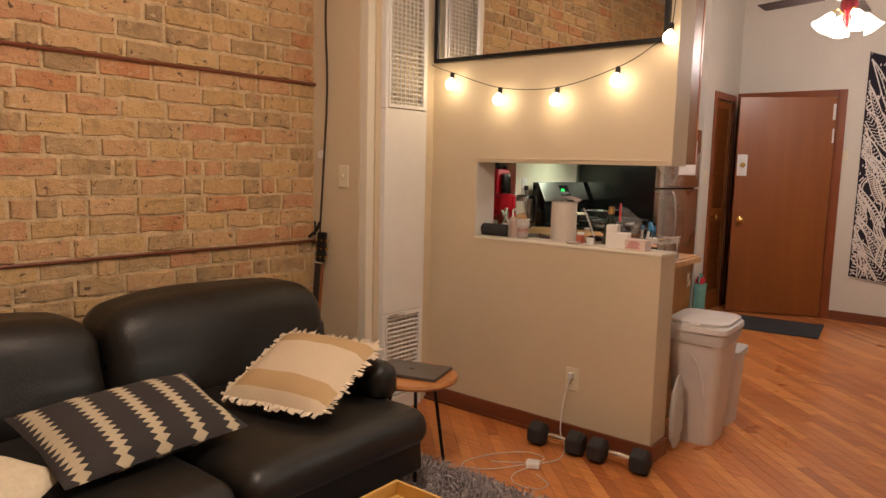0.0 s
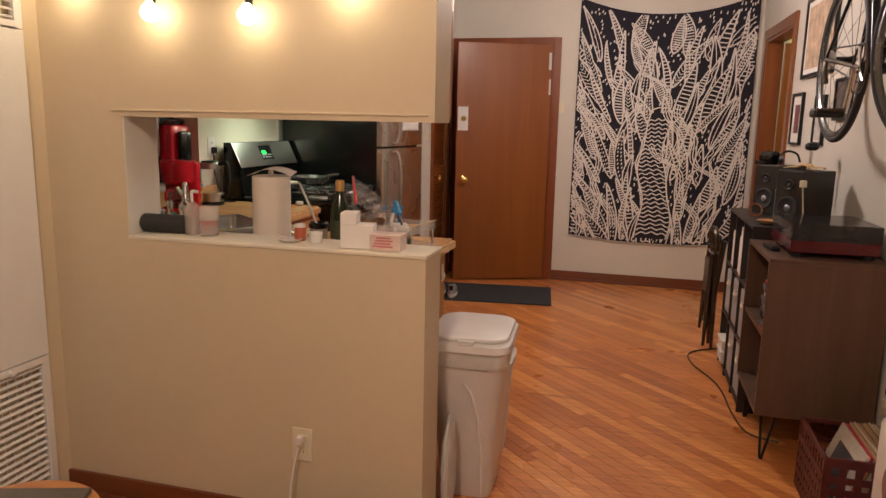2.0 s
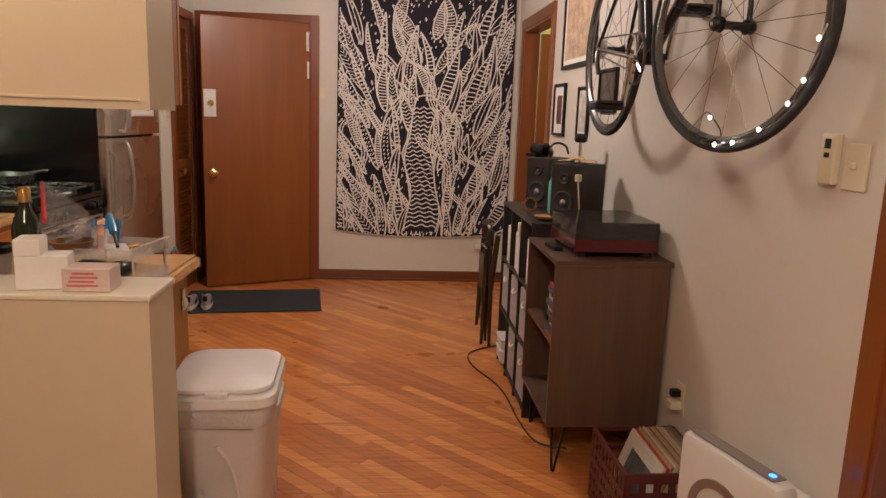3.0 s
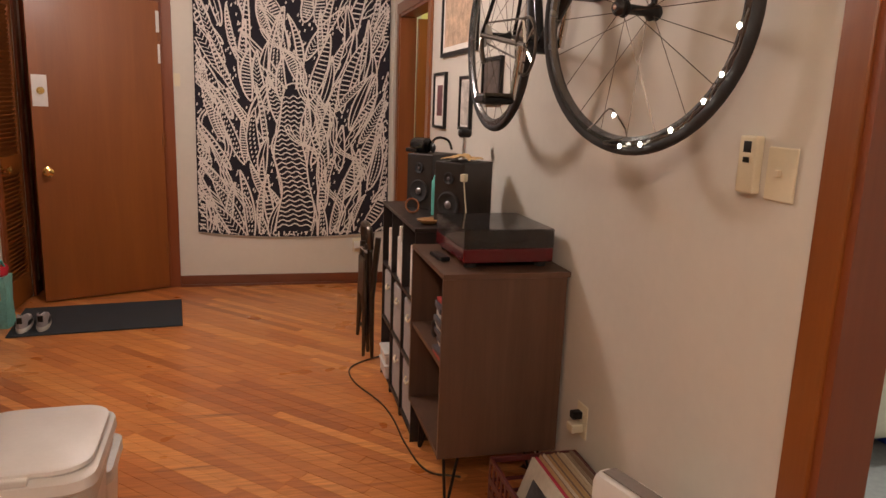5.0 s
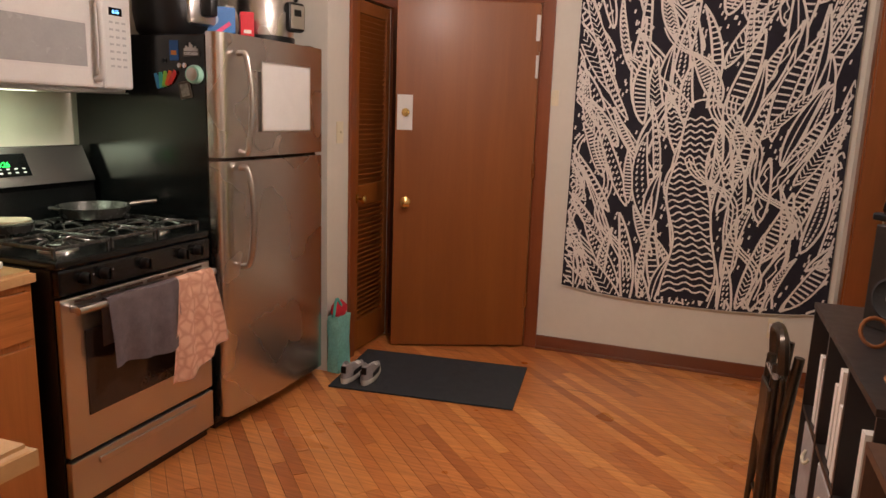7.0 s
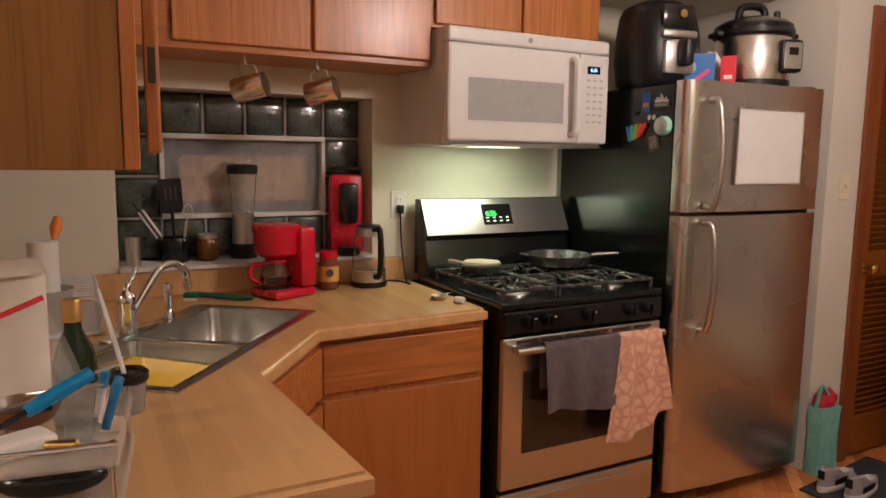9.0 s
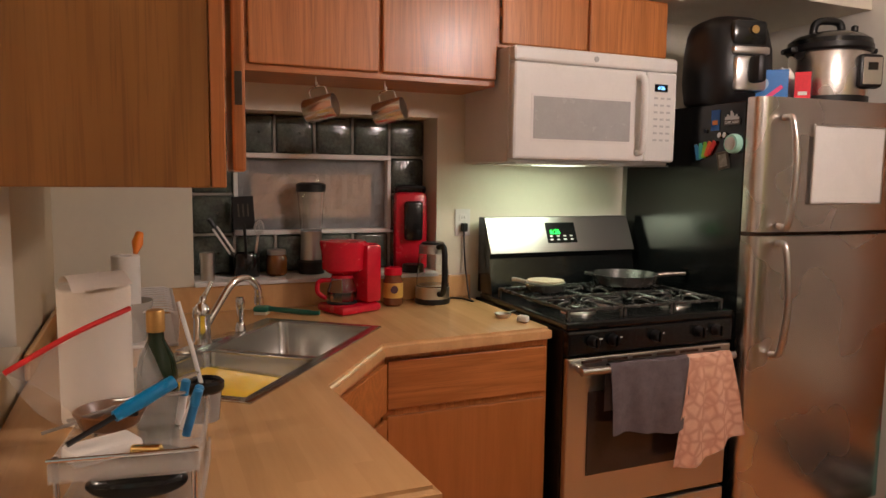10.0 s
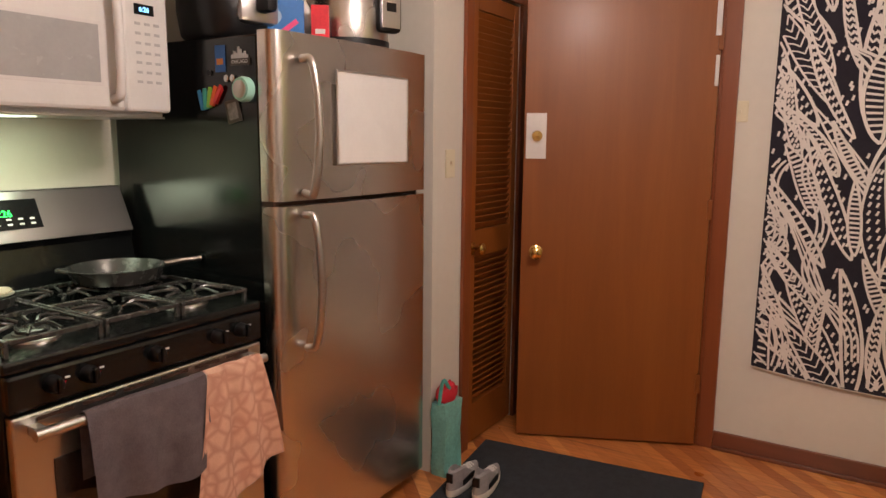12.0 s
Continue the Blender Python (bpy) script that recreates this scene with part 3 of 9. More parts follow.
for z0, z1 in ((0.185, 0.870), (0.995, 1.938)):
    for k in range(int((z1 - z0) / 0.0285)):
        m = pose(0, 0, z0 + 0.014 + k * 0.0285, 0, 36, 0)
        if slat_mesh is None:
            first = part("louver", slat, "door", closet, at=m)
            slat_mesh = first.data
        else:
            o = new("louver", slat_mesh)
            o.parent, o.matrix_basis = closet, m
# panel added close behind the louvers; its door brown makes the gaps look lit
part("closet_back", boxes(((-0.030, 0.0, 0), (-0.020, 0.45, 2.01))), "door", closet)
bmk = lathe([(0.028, 0.0), (0.028, 0.004), (0.011, 0.010), (0.010, 0.030), (0.024, 0.042), (0.026, 0.055), (0.014, 0.064), (0.002, 0.065)], 20, axis="x")
part("door_knob", bmk, "brass", closet, "round polished brass knob", smooth=True, at=pose(0.015, 0.034, 0.915))


# window of glass blocks
def window():
    fr = structure("window_1", boxes(((-2.285, 3.78, 0.985), (-2.25, 4.76, 1.001)), ((-2.46, 3.78, 0.985), (-2.285, 4.76, 1.002)), bev=0.003), "whiteplastic", "white painted window sill over the counter")
    part("backing", boxes(((-2.56, 3.78, 1.0), (-2.53, 4.76, 1.65))), plain("night_dark", (0.03, 0.032, 0.035), 0.6), fr, kind="structure")
    blk = plain("glass_block", (0.055, 0.07, 0.060), 0.10, 0, 0.9, 12, 1.0, 26)
    blk.node_tree.nodes["Principled BSDF"].inputs["Coat Weight"].default_value = 0.6
    s = 0.160
    mesh = None
    spots = [(c, r) for c in range(6) for r in range(4) if not (1 <= c <= 4 and r in (1, 2))]
    for c, r in spots:
        at = pose(-2.47, 3.865 + c * 0.1635, 1.083 + r * 0.1615)
        if mesh is None:
            bm = bmesh.new()
            box(bm, (-0.035, -s / 2 + 0.004, -s / 2 + 0.004), (0.035, s / 2 - 0.004, s / 2 - 0.004), 0.014, 3)
            mesh = part("glass_block", bm, blk, fr, "wavy glass block", smooth=True, at=at).data
        else:
            o = new("glass_block", mesh)
            o.parent, o.matrix_basis = fr, at
    bm = bmesh.new()
    for c in range(7):
        y = 3.783 + c * 0.1635
        for z0, z1 in ((1.0, 1.163), (1.487, 1.65)):
            box(bm, (-2.49, y - 0.005, z0), (-2.443, y + 0.005, z1))
    for z in (1.165, 1.326, 1.487):
        for y0, y1 in ((3.78, 3.945), (4.605, 4.76)):
            box(bm, (-2.49, y0, z - 0.005), (-2.443, y1, z + 0.005))
    part("mortar_joint", bm, plain("gray_joint", (0.30, 0.28, 0.25), 0.7), fr)
    bm = boxes(((-2.50, 3.945, 1.160), (-2.435, 4.605, 1.178)), ((-2.50, 3.945, 1.472), (-2.430, 4.605, 1.492)), ((-2.50, 3.945, 1.178), (-2.435, 3.962, 1.472)), ((-2.50, 4.588, 1.178), (-2.430, 4.605, 1.472)), bev=0.003)
    part("window_frame", bm, "whiteplastic", fr, "white vinyl window frame")
    part("cardboard_sheet", boxes(((-2.485, 4.02, 1.225), (-2.478, 4.53, 1.41)), bev=0.001), "cardboard", fr, "brown cardboard taped over the window")
    film = bmesh.new()
    n, k = 26, 14
    g = [[film.verts.new((-2.470 + 0.007 * noise.noise(Vector((i * 0.7, j * 0.5, 2.0))), 3.963 + i * 0.625 / n, 1.179 + j * 0.292 / k)) for j in range(k + 1)] for i in range(n + 1)]
    for i in range(n):
        for j in range(k):
            film.faces.new((g[i][j], g[i + 1][j], g[i + 1][j + 1], g[i][j + 1]))
    part("plastic_film", film, clear_plastic("taped_film", (0.78, 0.78, 0.80), 0.34, 0.12, 1.0), fr, "wrinkled clear plastic film")


window()


# ---- large furniture and fixtures ----
def sofa():
    t = thing("sofa", "black leather sofa with padded back against the brick wall", "sofa", (0, 0, 0))
    y0, y1 = 0.18, 2.36

    def pad(name, a, b, bev, label="", squash=0.0, lean=0.0, seed=0):
        bm = bmesh.new()
        box(bm, a, b, bev, 6)
        bmesh.ops.subdivide_edges(bm, edges=[e for e in bm.edges if e.calc_length() > 0.12], cuts=9, use_grid_fill=True)
        c = [(p + q) / 2 for p, q in zip(a, b)]
        for v in bm.verts:
            n = noise.noise(Vector((v.co.x * 5 + seed, v.co.y * 4, v.co.z * 5)))
            v.co += 0.010 * n * (v.co - Vector(c)).normalized()
            u = (v.co.y - c[1]) / (abs(b[1] - a[1]) / 2)
            v.co.x -= lean * (v.co.z - a[2])
            if v.co.z > c[2]:
                v.co.z -= squash * u ** 4
        return part(name, bm, "leather", t, label, smooth=True)

    pad("base", (-2.08, y0, 0.10), (-1.02, y1 - 0.14, 0.30), 0.02)
    pad("seat", (-1.75, y0 - 0.05, 0.27), (-0.90, 1.28, 0.43), 0.07, squash=0.02, seed=1)
    pad("seat", (-1.75, 1.285, 0.27), (-0.895, 2.14, 0.43), 0.07, squash=0.02, seed=2)
    pad("backrest", (-2.04, y0, 0.36), (-1.70, 1.295, 0.785), 0.10, lean=0.22, squash=0.05, seed=3)
    pad("backrest", (-2.04, 1.305, 0.36), (-1.70, y1 + 0.01, 0.80), 0.10, lean=0.22, squash=0.07, seed=4)
    pad("armrest", (-1.74, 2.02, 0.40), (-1.08, 2.16, 0.565), 0.065, seed=5)
    pad("armrest", (-1.74, y0 - 0.12, 0.30), (-1.06, y0 + 0.05, 0.575), 0.07, seed=6)
    for x in (-1.98, -1.12):
        for y in (y0 + 0.1, y1 - 0.25):
            part("leg", lathe([(0.022, 0), (0.028, 0.1)], 14, (x, y, 0)), "black", t, smooth=True)
    return t


sofa()


def furnace():
    t = thing("wall_furnace", "tall white wall furnace with grilles at top and bottom", "heater", (-1.79, 2.735, 0))
    w = 0.325
    part("body", boxes(((-0.02, 0, 0.56), (0.032, w, 1.64)), bev=0.004), "white", t)
    part("side_panel", boxes(((-0.02, 0.0, 0.0), (0.030, 0.024, 0.558)), ((-0.02, w - 0.024, 0.0), (0.030, w, 0.558)), ((-0.02, 0.024, 0.0), (0.030, w - 0.024, 0.09)), bev=0.002), "white", t)
    for z0, z1 in ((0.09, 0.535), (1.665, 2.52)):
        # near-black sheet behind the bars paints the shade inside the grille
        part("back_panel", boxes(((-0.02, 0.024, z0), (-0.004, w - 0.024, z1))), "gap", t)
    for z0, z1, name in ((0.09, 0.535, "lower_grille"), (1.665, 2.50, "upper_grille")):
        g = part(name, boxes(((0.02, 0.022, z0 - 0.02), (0.036, w - 0.022, z0)), ((0.02, 0.022, z1), (0.036, w - 0.022, z1 + 0.022)), ((0.02, 0.022, z0), (0.036, 0.036, z1)),
                             ((0.02, w - 0.036, z0), (0.036, w - 0.022, z1)), bev=0.002), "white", t, "white steel grille")
        mesh = None
        n = int((z1 - z0) / 0.0235)
        for k in range(n):
            at = pose(0.024, 0.0, z0 + (k + 0.5) * (z1 - z0) / n, 0, 25, 0)
            if mesh is None:
                mesh = part("slat", boxes(((-0.006, 0.036, -0.0022), (0.006, w - 0.036, 0.0022))), "white", g, at=at).data
            else:
                o = new("slat", mesh)
                o.parent, o.matrix_basis = g, at
        for k in range(1, 8):
            y = 0.036 + k * (w - 0.072) / 8
            part("divider", boxes(((0.010, y - 0.0022, z0), (0.018, y + 0.0022, z1))), "white", g)
    part("upper_frame", boxes(((-0.02, 0.0, 1.642), (0.030, 0.024, 2.54)), ((-0.02, w - 0.024, 1.642), (0.030, w, 2.54)), bev=0.002), "white", t)
    part("knob", lathe([(0.012, 0), (0.011, 0.014), (0.002, 0.016)], 14, (0.034, w * 0.5, 0.545), axis="x"), "white", t, smooth=True)
    part("badge", boxes(((0.036, 0.045, 0.538), (0.038, 0.115, 0.553))), "steel_y", t)


furnace()


def wall_mirror():
    t = thing("wall_mirror", "wide black-framed mirror above the string lights", "mirror", (-1.110, YP, 1.908))
    w, h = 0.66, 0.73
    part("glass", boxes(((-w + 0.02, -0.018, 0.02), (w - 0.02, -0.012, h - 0.02))), "mirror", t)
    part("frame", boxes(((-w, -0.03, 0), (w, -0.002, 0.022)), ((-w, -0.03, h - 0.022), (w, -0.002, h)), ((-w, -0.03, 0.022), (-w + 0.022, -0.002, h - 0.022)), ((w - 0.022, -0.03, 0.022), (w, -0.002, h - 0.022)), bev=0.003), "black", t)
    part("backing", boxes(((-w + 0.02, -0.011, 0.02), (w - 0.02, -0.002, h - 0.02))), "black", t)


wall_mirror()


def string_lights():
    t = thing("string_lights", "warm glowing globe bulbs on a black cord", "lights", (0, 0, 0))
    pts = [(-1.806, 3.135, 1.922), (-1.768, 3.125, 1.894)] + [(x, 3.115, z + 0.062) for x, y, z in BULBS[:4]] + [(-0.513, 3.115, 1.894), (-0.438, 3.12, 1.96), (-0.42, 3.12, 2.24)]
    part("cord", tube(smooth_path(pts, 8), 0.0022, 6), "black", t, smooth=True)
    for b in BULBS:
        s = part("socket", lathe([(0.011, 0.0), (0.012, 0.028), (0.008, 0.034)], 12, (b[0], 3.112, b[2] + 0.03)), "black", t, smooth=True)
        g = lathe([(0.009, 0.033), (0.012, 0.028), (0.024, 0.016), (0.029, 0.0), (0.025, -0.016), (0.014, -0.026), (0.002, -0.029)], 18, b)
        o = part("bulb", g, "bulb", s, "glowing round bulb", smooth=True)
        o.visible_shadow = False


string_lights()


def ceiling_fan(at, name_label, light=True, blade=("espresso")):
    t = thing("ceiling_fan", name_label, "ceiling fan", at)
    top = CEIL - at[2]
    part("rod", lathe([(0.012, 0.24), (0.012, top - 0.06)], 14), "brass", t, smooth=True)
    part("canopy", lathe([(0.02, top - 0.08), (0.06, top - 0.04), (0.065, top - 0.002)], 20), "brass", t, smooth=True)
    part("motor", lathe([(0.03, 0.06), (0.10, 0.09), (0.115, 0.13), (0.11, 0.20), (0.05, 0.25), (0.02, 0.26)], 28), "whiteplastic", t, smooth=True)
    for k in range(5):
        a = 72 * k + 20
        b = part("blade", boxes(((0.19, -0.055, -0.004), (0.62, 0.055, 0.004)), bev=0.003), blade, t, at=pose(0, 0, 0.12, 0, 0, a) @ pose(0, 0, 0, 12, 0, 0))
        part("blade_arm", boxes(((0.09, -0.012, -0.012), (0.22, 0.012, -0.005)), bev=0.002), "brass", b)
    part("light_hub", lathe([(0.012, -0.10), (0.035, -0.06), (0.03, -0.02), (0.055, 0.03), (0.05, 0.07)], 20), "dark_red", t, "red and brass light hub", smooth=True)
    part("finial", lathe([(0.002, -0.165), (0.016, -0.155), (0.008, -0.14), (0.018, -0.125), (0.010, -0.105)], 16), "chrome", t, smooth=True)
    for k in range(4):
        m = pose(0, 0, -0.02, 0, 0, 90 * k + 35)
        arm = part("lamp_arm", tube(smooth_path([(0.03, 0, 0), (0.07, 0, 0.03), (0.10, 0, 0.0)], 5), 0.006, 8), "brass", t, smooth=True, at=m)
        bm = lathe([(0.020, 0.0), (0.030, -0.02), (0.042, -0.06), (0.052, -0.09), (0.066, -0.115), (0.063, -0.115), (0.048, -0.088), (0.036, -0.055), (0.015, -0.01)], 24)
        sh = part("shade", bm, "shade", arm, "lit frosted bell glass shade", smooth=True, at=pose(0.10, 0, 0, 0, -38, 0))
        sh.visible_shadow = False


ceiling_fan(FAN_AT, "white ceiling fan with lit tulip glass shades near the entry door")
ceiling_fan(LIVING_FAN, "white ceiling fan with lit glass shades above the sofa", blade="whiteplastic")


# kitchen base: counter, cabinets, sink
def counter():
    t = thing("countertop", "light butcher-block laminate countertop with rounded edge", "countertop", (0, 0, 0))
    outline = [(-0.57, 3.330), (-0.565, 4.065), (-1.19, 4.035), (-1.55, 4.29), (-1.592, 4.915), (-2.276, 4.915), (-2.276, 3.330)]
    bm = prism(outline, 0.848, 0.888, 0.012)
    slab = part("slab", bm, "counter", t)
    cut = bmesh.new()
    c = SINK
    box(cut, (-0.378, -0.200, -0.3), (0.438, 0.200, 0.2))
    for v in cut.verts:
        v.co = c @ v.co
    tmp = bpy.data.meshes.new("sink_cut")
    cut.to_mesh(tmp)
    cut.free()
    cutter = new("sink_cut", tmp)
    md = slab.modifiers.new("hole", "BOOLEAN")
    md.object, md.operation, md.solver = cutter, "DIFFERENCE", "EXACT"
    dg = bpy.context.evaluated_depsgraph_get()
    res = bpy.data.meshes.new_from_object(slab.evaluated_get(dg))
    slab.modifiers.clear()
    slab.data = res
    bpy.data.objects.remove(cutter)
    part("backsplash", boxes(((-2.284, 3.344, 0.888), (-2.262, 4.915, 0.984)), ((-2.262, 3.330, 0.888), (-1.49, 3.344, 0.955)), bev=0.005), "counter", t)


SINK = pose(-1.560, 3.898, 0.888, 0, 0, 142)


def base_cabinet():
    t = thing("base_cabinet", "medium oak base cabinet under the counter beside the stove", "cabinet", (0, 0, 0))
    part("body", prism([(-1.62, 4.30), (-1.62, 4.905), (-2.276, 4.905), (-2.276, 4.30)], 0.09, 0.846), "oak", t)
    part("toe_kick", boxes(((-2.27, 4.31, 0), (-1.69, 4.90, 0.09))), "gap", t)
    part("face_frame", boxes(((-1.62, 4.30, 0.09), (-1.605, 4.32, 0.845)), ((-1.62, 4.885, 0.09), (-1.605, 4.905, 0.845)), ((-1.62, 4.32, 0.825), (-1.605, 4.885, 0.845)), ((-1.62, 4.32, 0.64), (-1.605, 4.885, 0.66)), ((-1.62, 4.32, 0.09), (-1.605, 4.885, 0.11))), "oak", t)
    part("drawer_front", boxes(((-1.606, 4.312, 0.662), (-1.590, 4.893, 0.822)), bev=0.004), "oak_x", t)
    part("door", boxes(((-1.606, 4.312, 0.105), (-1.590, 4.893, 0.640)), bev=0.004), "oak_plain", t)


def corner_cabinet():
    t = thing("corner_cabinet", "oak corner sink cabinet set at an angle", "cabinet", (0, 0, 0))
    part("body", prism([(-1.215, 3.995), (-1.20, 3.338), (-2.276, 3.338), (-2.276, 4.295), (-1.61, 4.295)], 0.09, 0.66), "oak", t)
    m = pose(-1.405, 4.158, 0, 0, 0, 142.8)
    part("face_panel", boxes(((-0.24, -0.012, 0.66), (0.24, 0.0, 0.846))), "oak_x", t, at=m @ pose(0, 0.012, 0))
    part("drawer_front", boxes(((-0.215, -0.016, 0.665), (0.215, 0.0, 0.822)), bev=0.004), "oak_x", t, at=m @ pose(0, -0.002, 0))
    part("door", boxes(((-0.215, -0.016, 0.105), (0.215, 0.0, 0.640)), bev=0.004), "oak_plain", t, at=m @ pose(0, -0.002, 0))


def peninsula_cabinet():
    t = thing("peninsula_cabinet", "oak peninsula cabinet with a pale end panel", "cabinet", (0, 0, 0))
    part("body", boxes(((-1.19, 3.338, 0.09), (-0.615, 3.975, 0.846))), "oak", t)
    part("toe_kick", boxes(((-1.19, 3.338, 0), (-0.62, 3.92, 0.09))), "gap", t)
    part("end_panel", boxes(((-0.613, 3.330, 0.0), (-0.60, 4.022, 0.846)), bev=0.002), "oak_gold", t, "golden oak veneer end panel")
    part("face_frame", boxes(((-1.19, 3.976, 0.09), (-0.614, 4.020, 0.846)), bev=0.002), "oak", t)
    part("door", boxes(((-1.17, 4.021, 0.105), (-0.63, 4.038, 0.640)), bev=0.004), "oak", t)
    part("drawer_front", boxes(((-1.17, 4.021, 0.662), (-0.63, 4.038, 0.822)), bev=0.004), "oak", t)
    part("child_latch", lathe([(0.014, 0), (0.017, 0.004), (0.016, 0.012), (0.006, 0.016)], 16, (-0.599, 3.965, 0.74), axis="x"), "offwhite", t, "ivory plastic latch", smooth=True)
    for s in (-1,):
        part("latch_strap", boxes(((-0.599, 3.953, 0.715), (-0.592, 3.977, 0.79)), bev=0.003), "offwhite", t)


def sink():
    t = thing("sink", "double-bowl stainless steel drop-in sink", "sink")
    t.matrix_world = SINK
    w, d, wl, yf, yb = 0.46, 0.22, 0.40, -0.188, 0.150
    part("rim", boxes(((-wl, -d, 0.0), (w, yf, 0.006)), ((-wl, yb, 0.0), (w, d, 0.006)), ((-wl, yf, 0.0), (-wl + 0.03, yb, 0.006)), ((w - 0.03, yf, 0.0), (w, yb, 0.006)),
                      ((-0.015, yf, 0.0), (0.015, yb, 0.006)), bev=0.002), "sink_steel", t, smooth=True)
    for x0, x1 in ((-wl + 0.028, -0.013), (0.013, w - 0.028)):
        bm = bmesh.new()
        loops = []
        for z, ins in ((0.002, 0.0), (-0.02, 0.004), (-0.13, 0.014), (-0.155, 0.03), (-0.165, 0.06)):
            pts = []
            a0, a1, b0, b1 = x0 + ins, x1 - ins, yf - 0.002 + ins, yb + 0.002 - ins
            r = 0.035
            for cx, cy, st in ((a1 - r, b1 - r, 0), (a0 + r, b1 - r, 90), (a0 + r, b0 + r, 180), (a1 - r, b0 + r, 270)):
                for k in range(5):
                    a = radians(st + k * 22.5)
                    pts.append(bm.verts.new((cx + r * math.cos(a), cy + r * math.sin(a), z)))
            loops.append(pts)
        n = len(loops[0])
        for l0, l1 in zip(loops, loops[1:]):
            for i in range(n):
                bm.faces.new((l0[i], l0[(i + 1) % n], l1[(i + 1) % n], l1[i]))
        bm.faces.new(loops[-1])
        b = part("bowl", bm, "sink_steel", t, smooth=True)
        part("drain", lathe([(0.04, 0.0), (0.04, 0.003), (0.03, 0.004)], 20, ((x0 + x1) / 2, -0.02, -0.165)), "chrome", b, smooth=True)
    return t


def upper_cabinets():
    def doors(t, y0, y1, z0, z1, x, cuts):
        n = cuts
        wdt = (y1 - y0) / n
        for k in range(n):
            d = part("door", boxes(((x, y0 + k * wdt + 0.006, z0 + 0.018), (x + 0.018, y0 + (k + 1) * wdt - 0.006, z1 - 0.01)), bev=0.005), "oak", t)
            yh = y0 + k * wdt + (0.004 if k == 0 else wdt - 0.012)
            for z in (z0 + 0.07, z1 - 0.10):
                part("hinge", boxes(((x + 0.001, yh, z), (x + 0.012, yh + 0.008, z + 0.05)), bev=0.002), "iron", d)

    t = thing("upper_cabinet", "oak upper cabinet above the glass block window", "cabinet")
    part("body", boxes(((-2.284, 3.80, 1.75), (-1.976, 4.868, 2.148)), bev=0.002), "oak_x", t)
    doors(t, 3.94, 4.872, 1.755, 2.146, -1.975, 2)
    t = thing("upper_cabinet", "short oak upper cabinet above the microwave", "cabinet")
    part("body", boxes(((-2.284, 4.872, 1.90), (-1.976, 5.68, 2.148)), bev=0.002), "oak_x", t)
    doors(t, 4.88, 5.675, 1.895, 2.146, -1.975, 2)
    t = thing("upper_cabinet", "oak upper cabinet hung over the pass-through with a plain end panel", "cabinet")
    part("body", boxes(((-1.75, 3.322, 1.388), (-0.510, 3.700, 2.20)), bev=0.002), "oak_gold", t)
    part("face_frame", boxes(((-1.75, 3.701, 1.388), (-0.508, 3.720, 2.20)), bev=0.002), "oak", t)
    d = part("door", boxes(((-0.40, 0, 0.0), (0, 0.018, 0.78)), bev=0.004), "oak", t, at=pose(-0.525, 3.730, 1.41, 0, 0, -5))
    part("hinge", boxes(((0.0, 0.004, 0.09), (0.004, 0.014, 0.135)), bev=0.001), "gunmetal", d)
    part("hinge", boxes(((0.0, 0.004, 0.60), (0.004, 0.014, 0.645)), bev=0.001), "gunmetal", d)
    part("door", boxes(((-1.73, 3.722, 1.41), (-0.96, 3.740, 2.19)), bev=0.004), "oak", t)


counter()
base_cabinet()
corner_cabinet()
peninsula_cabinet()
sink()
upper_cabinets()


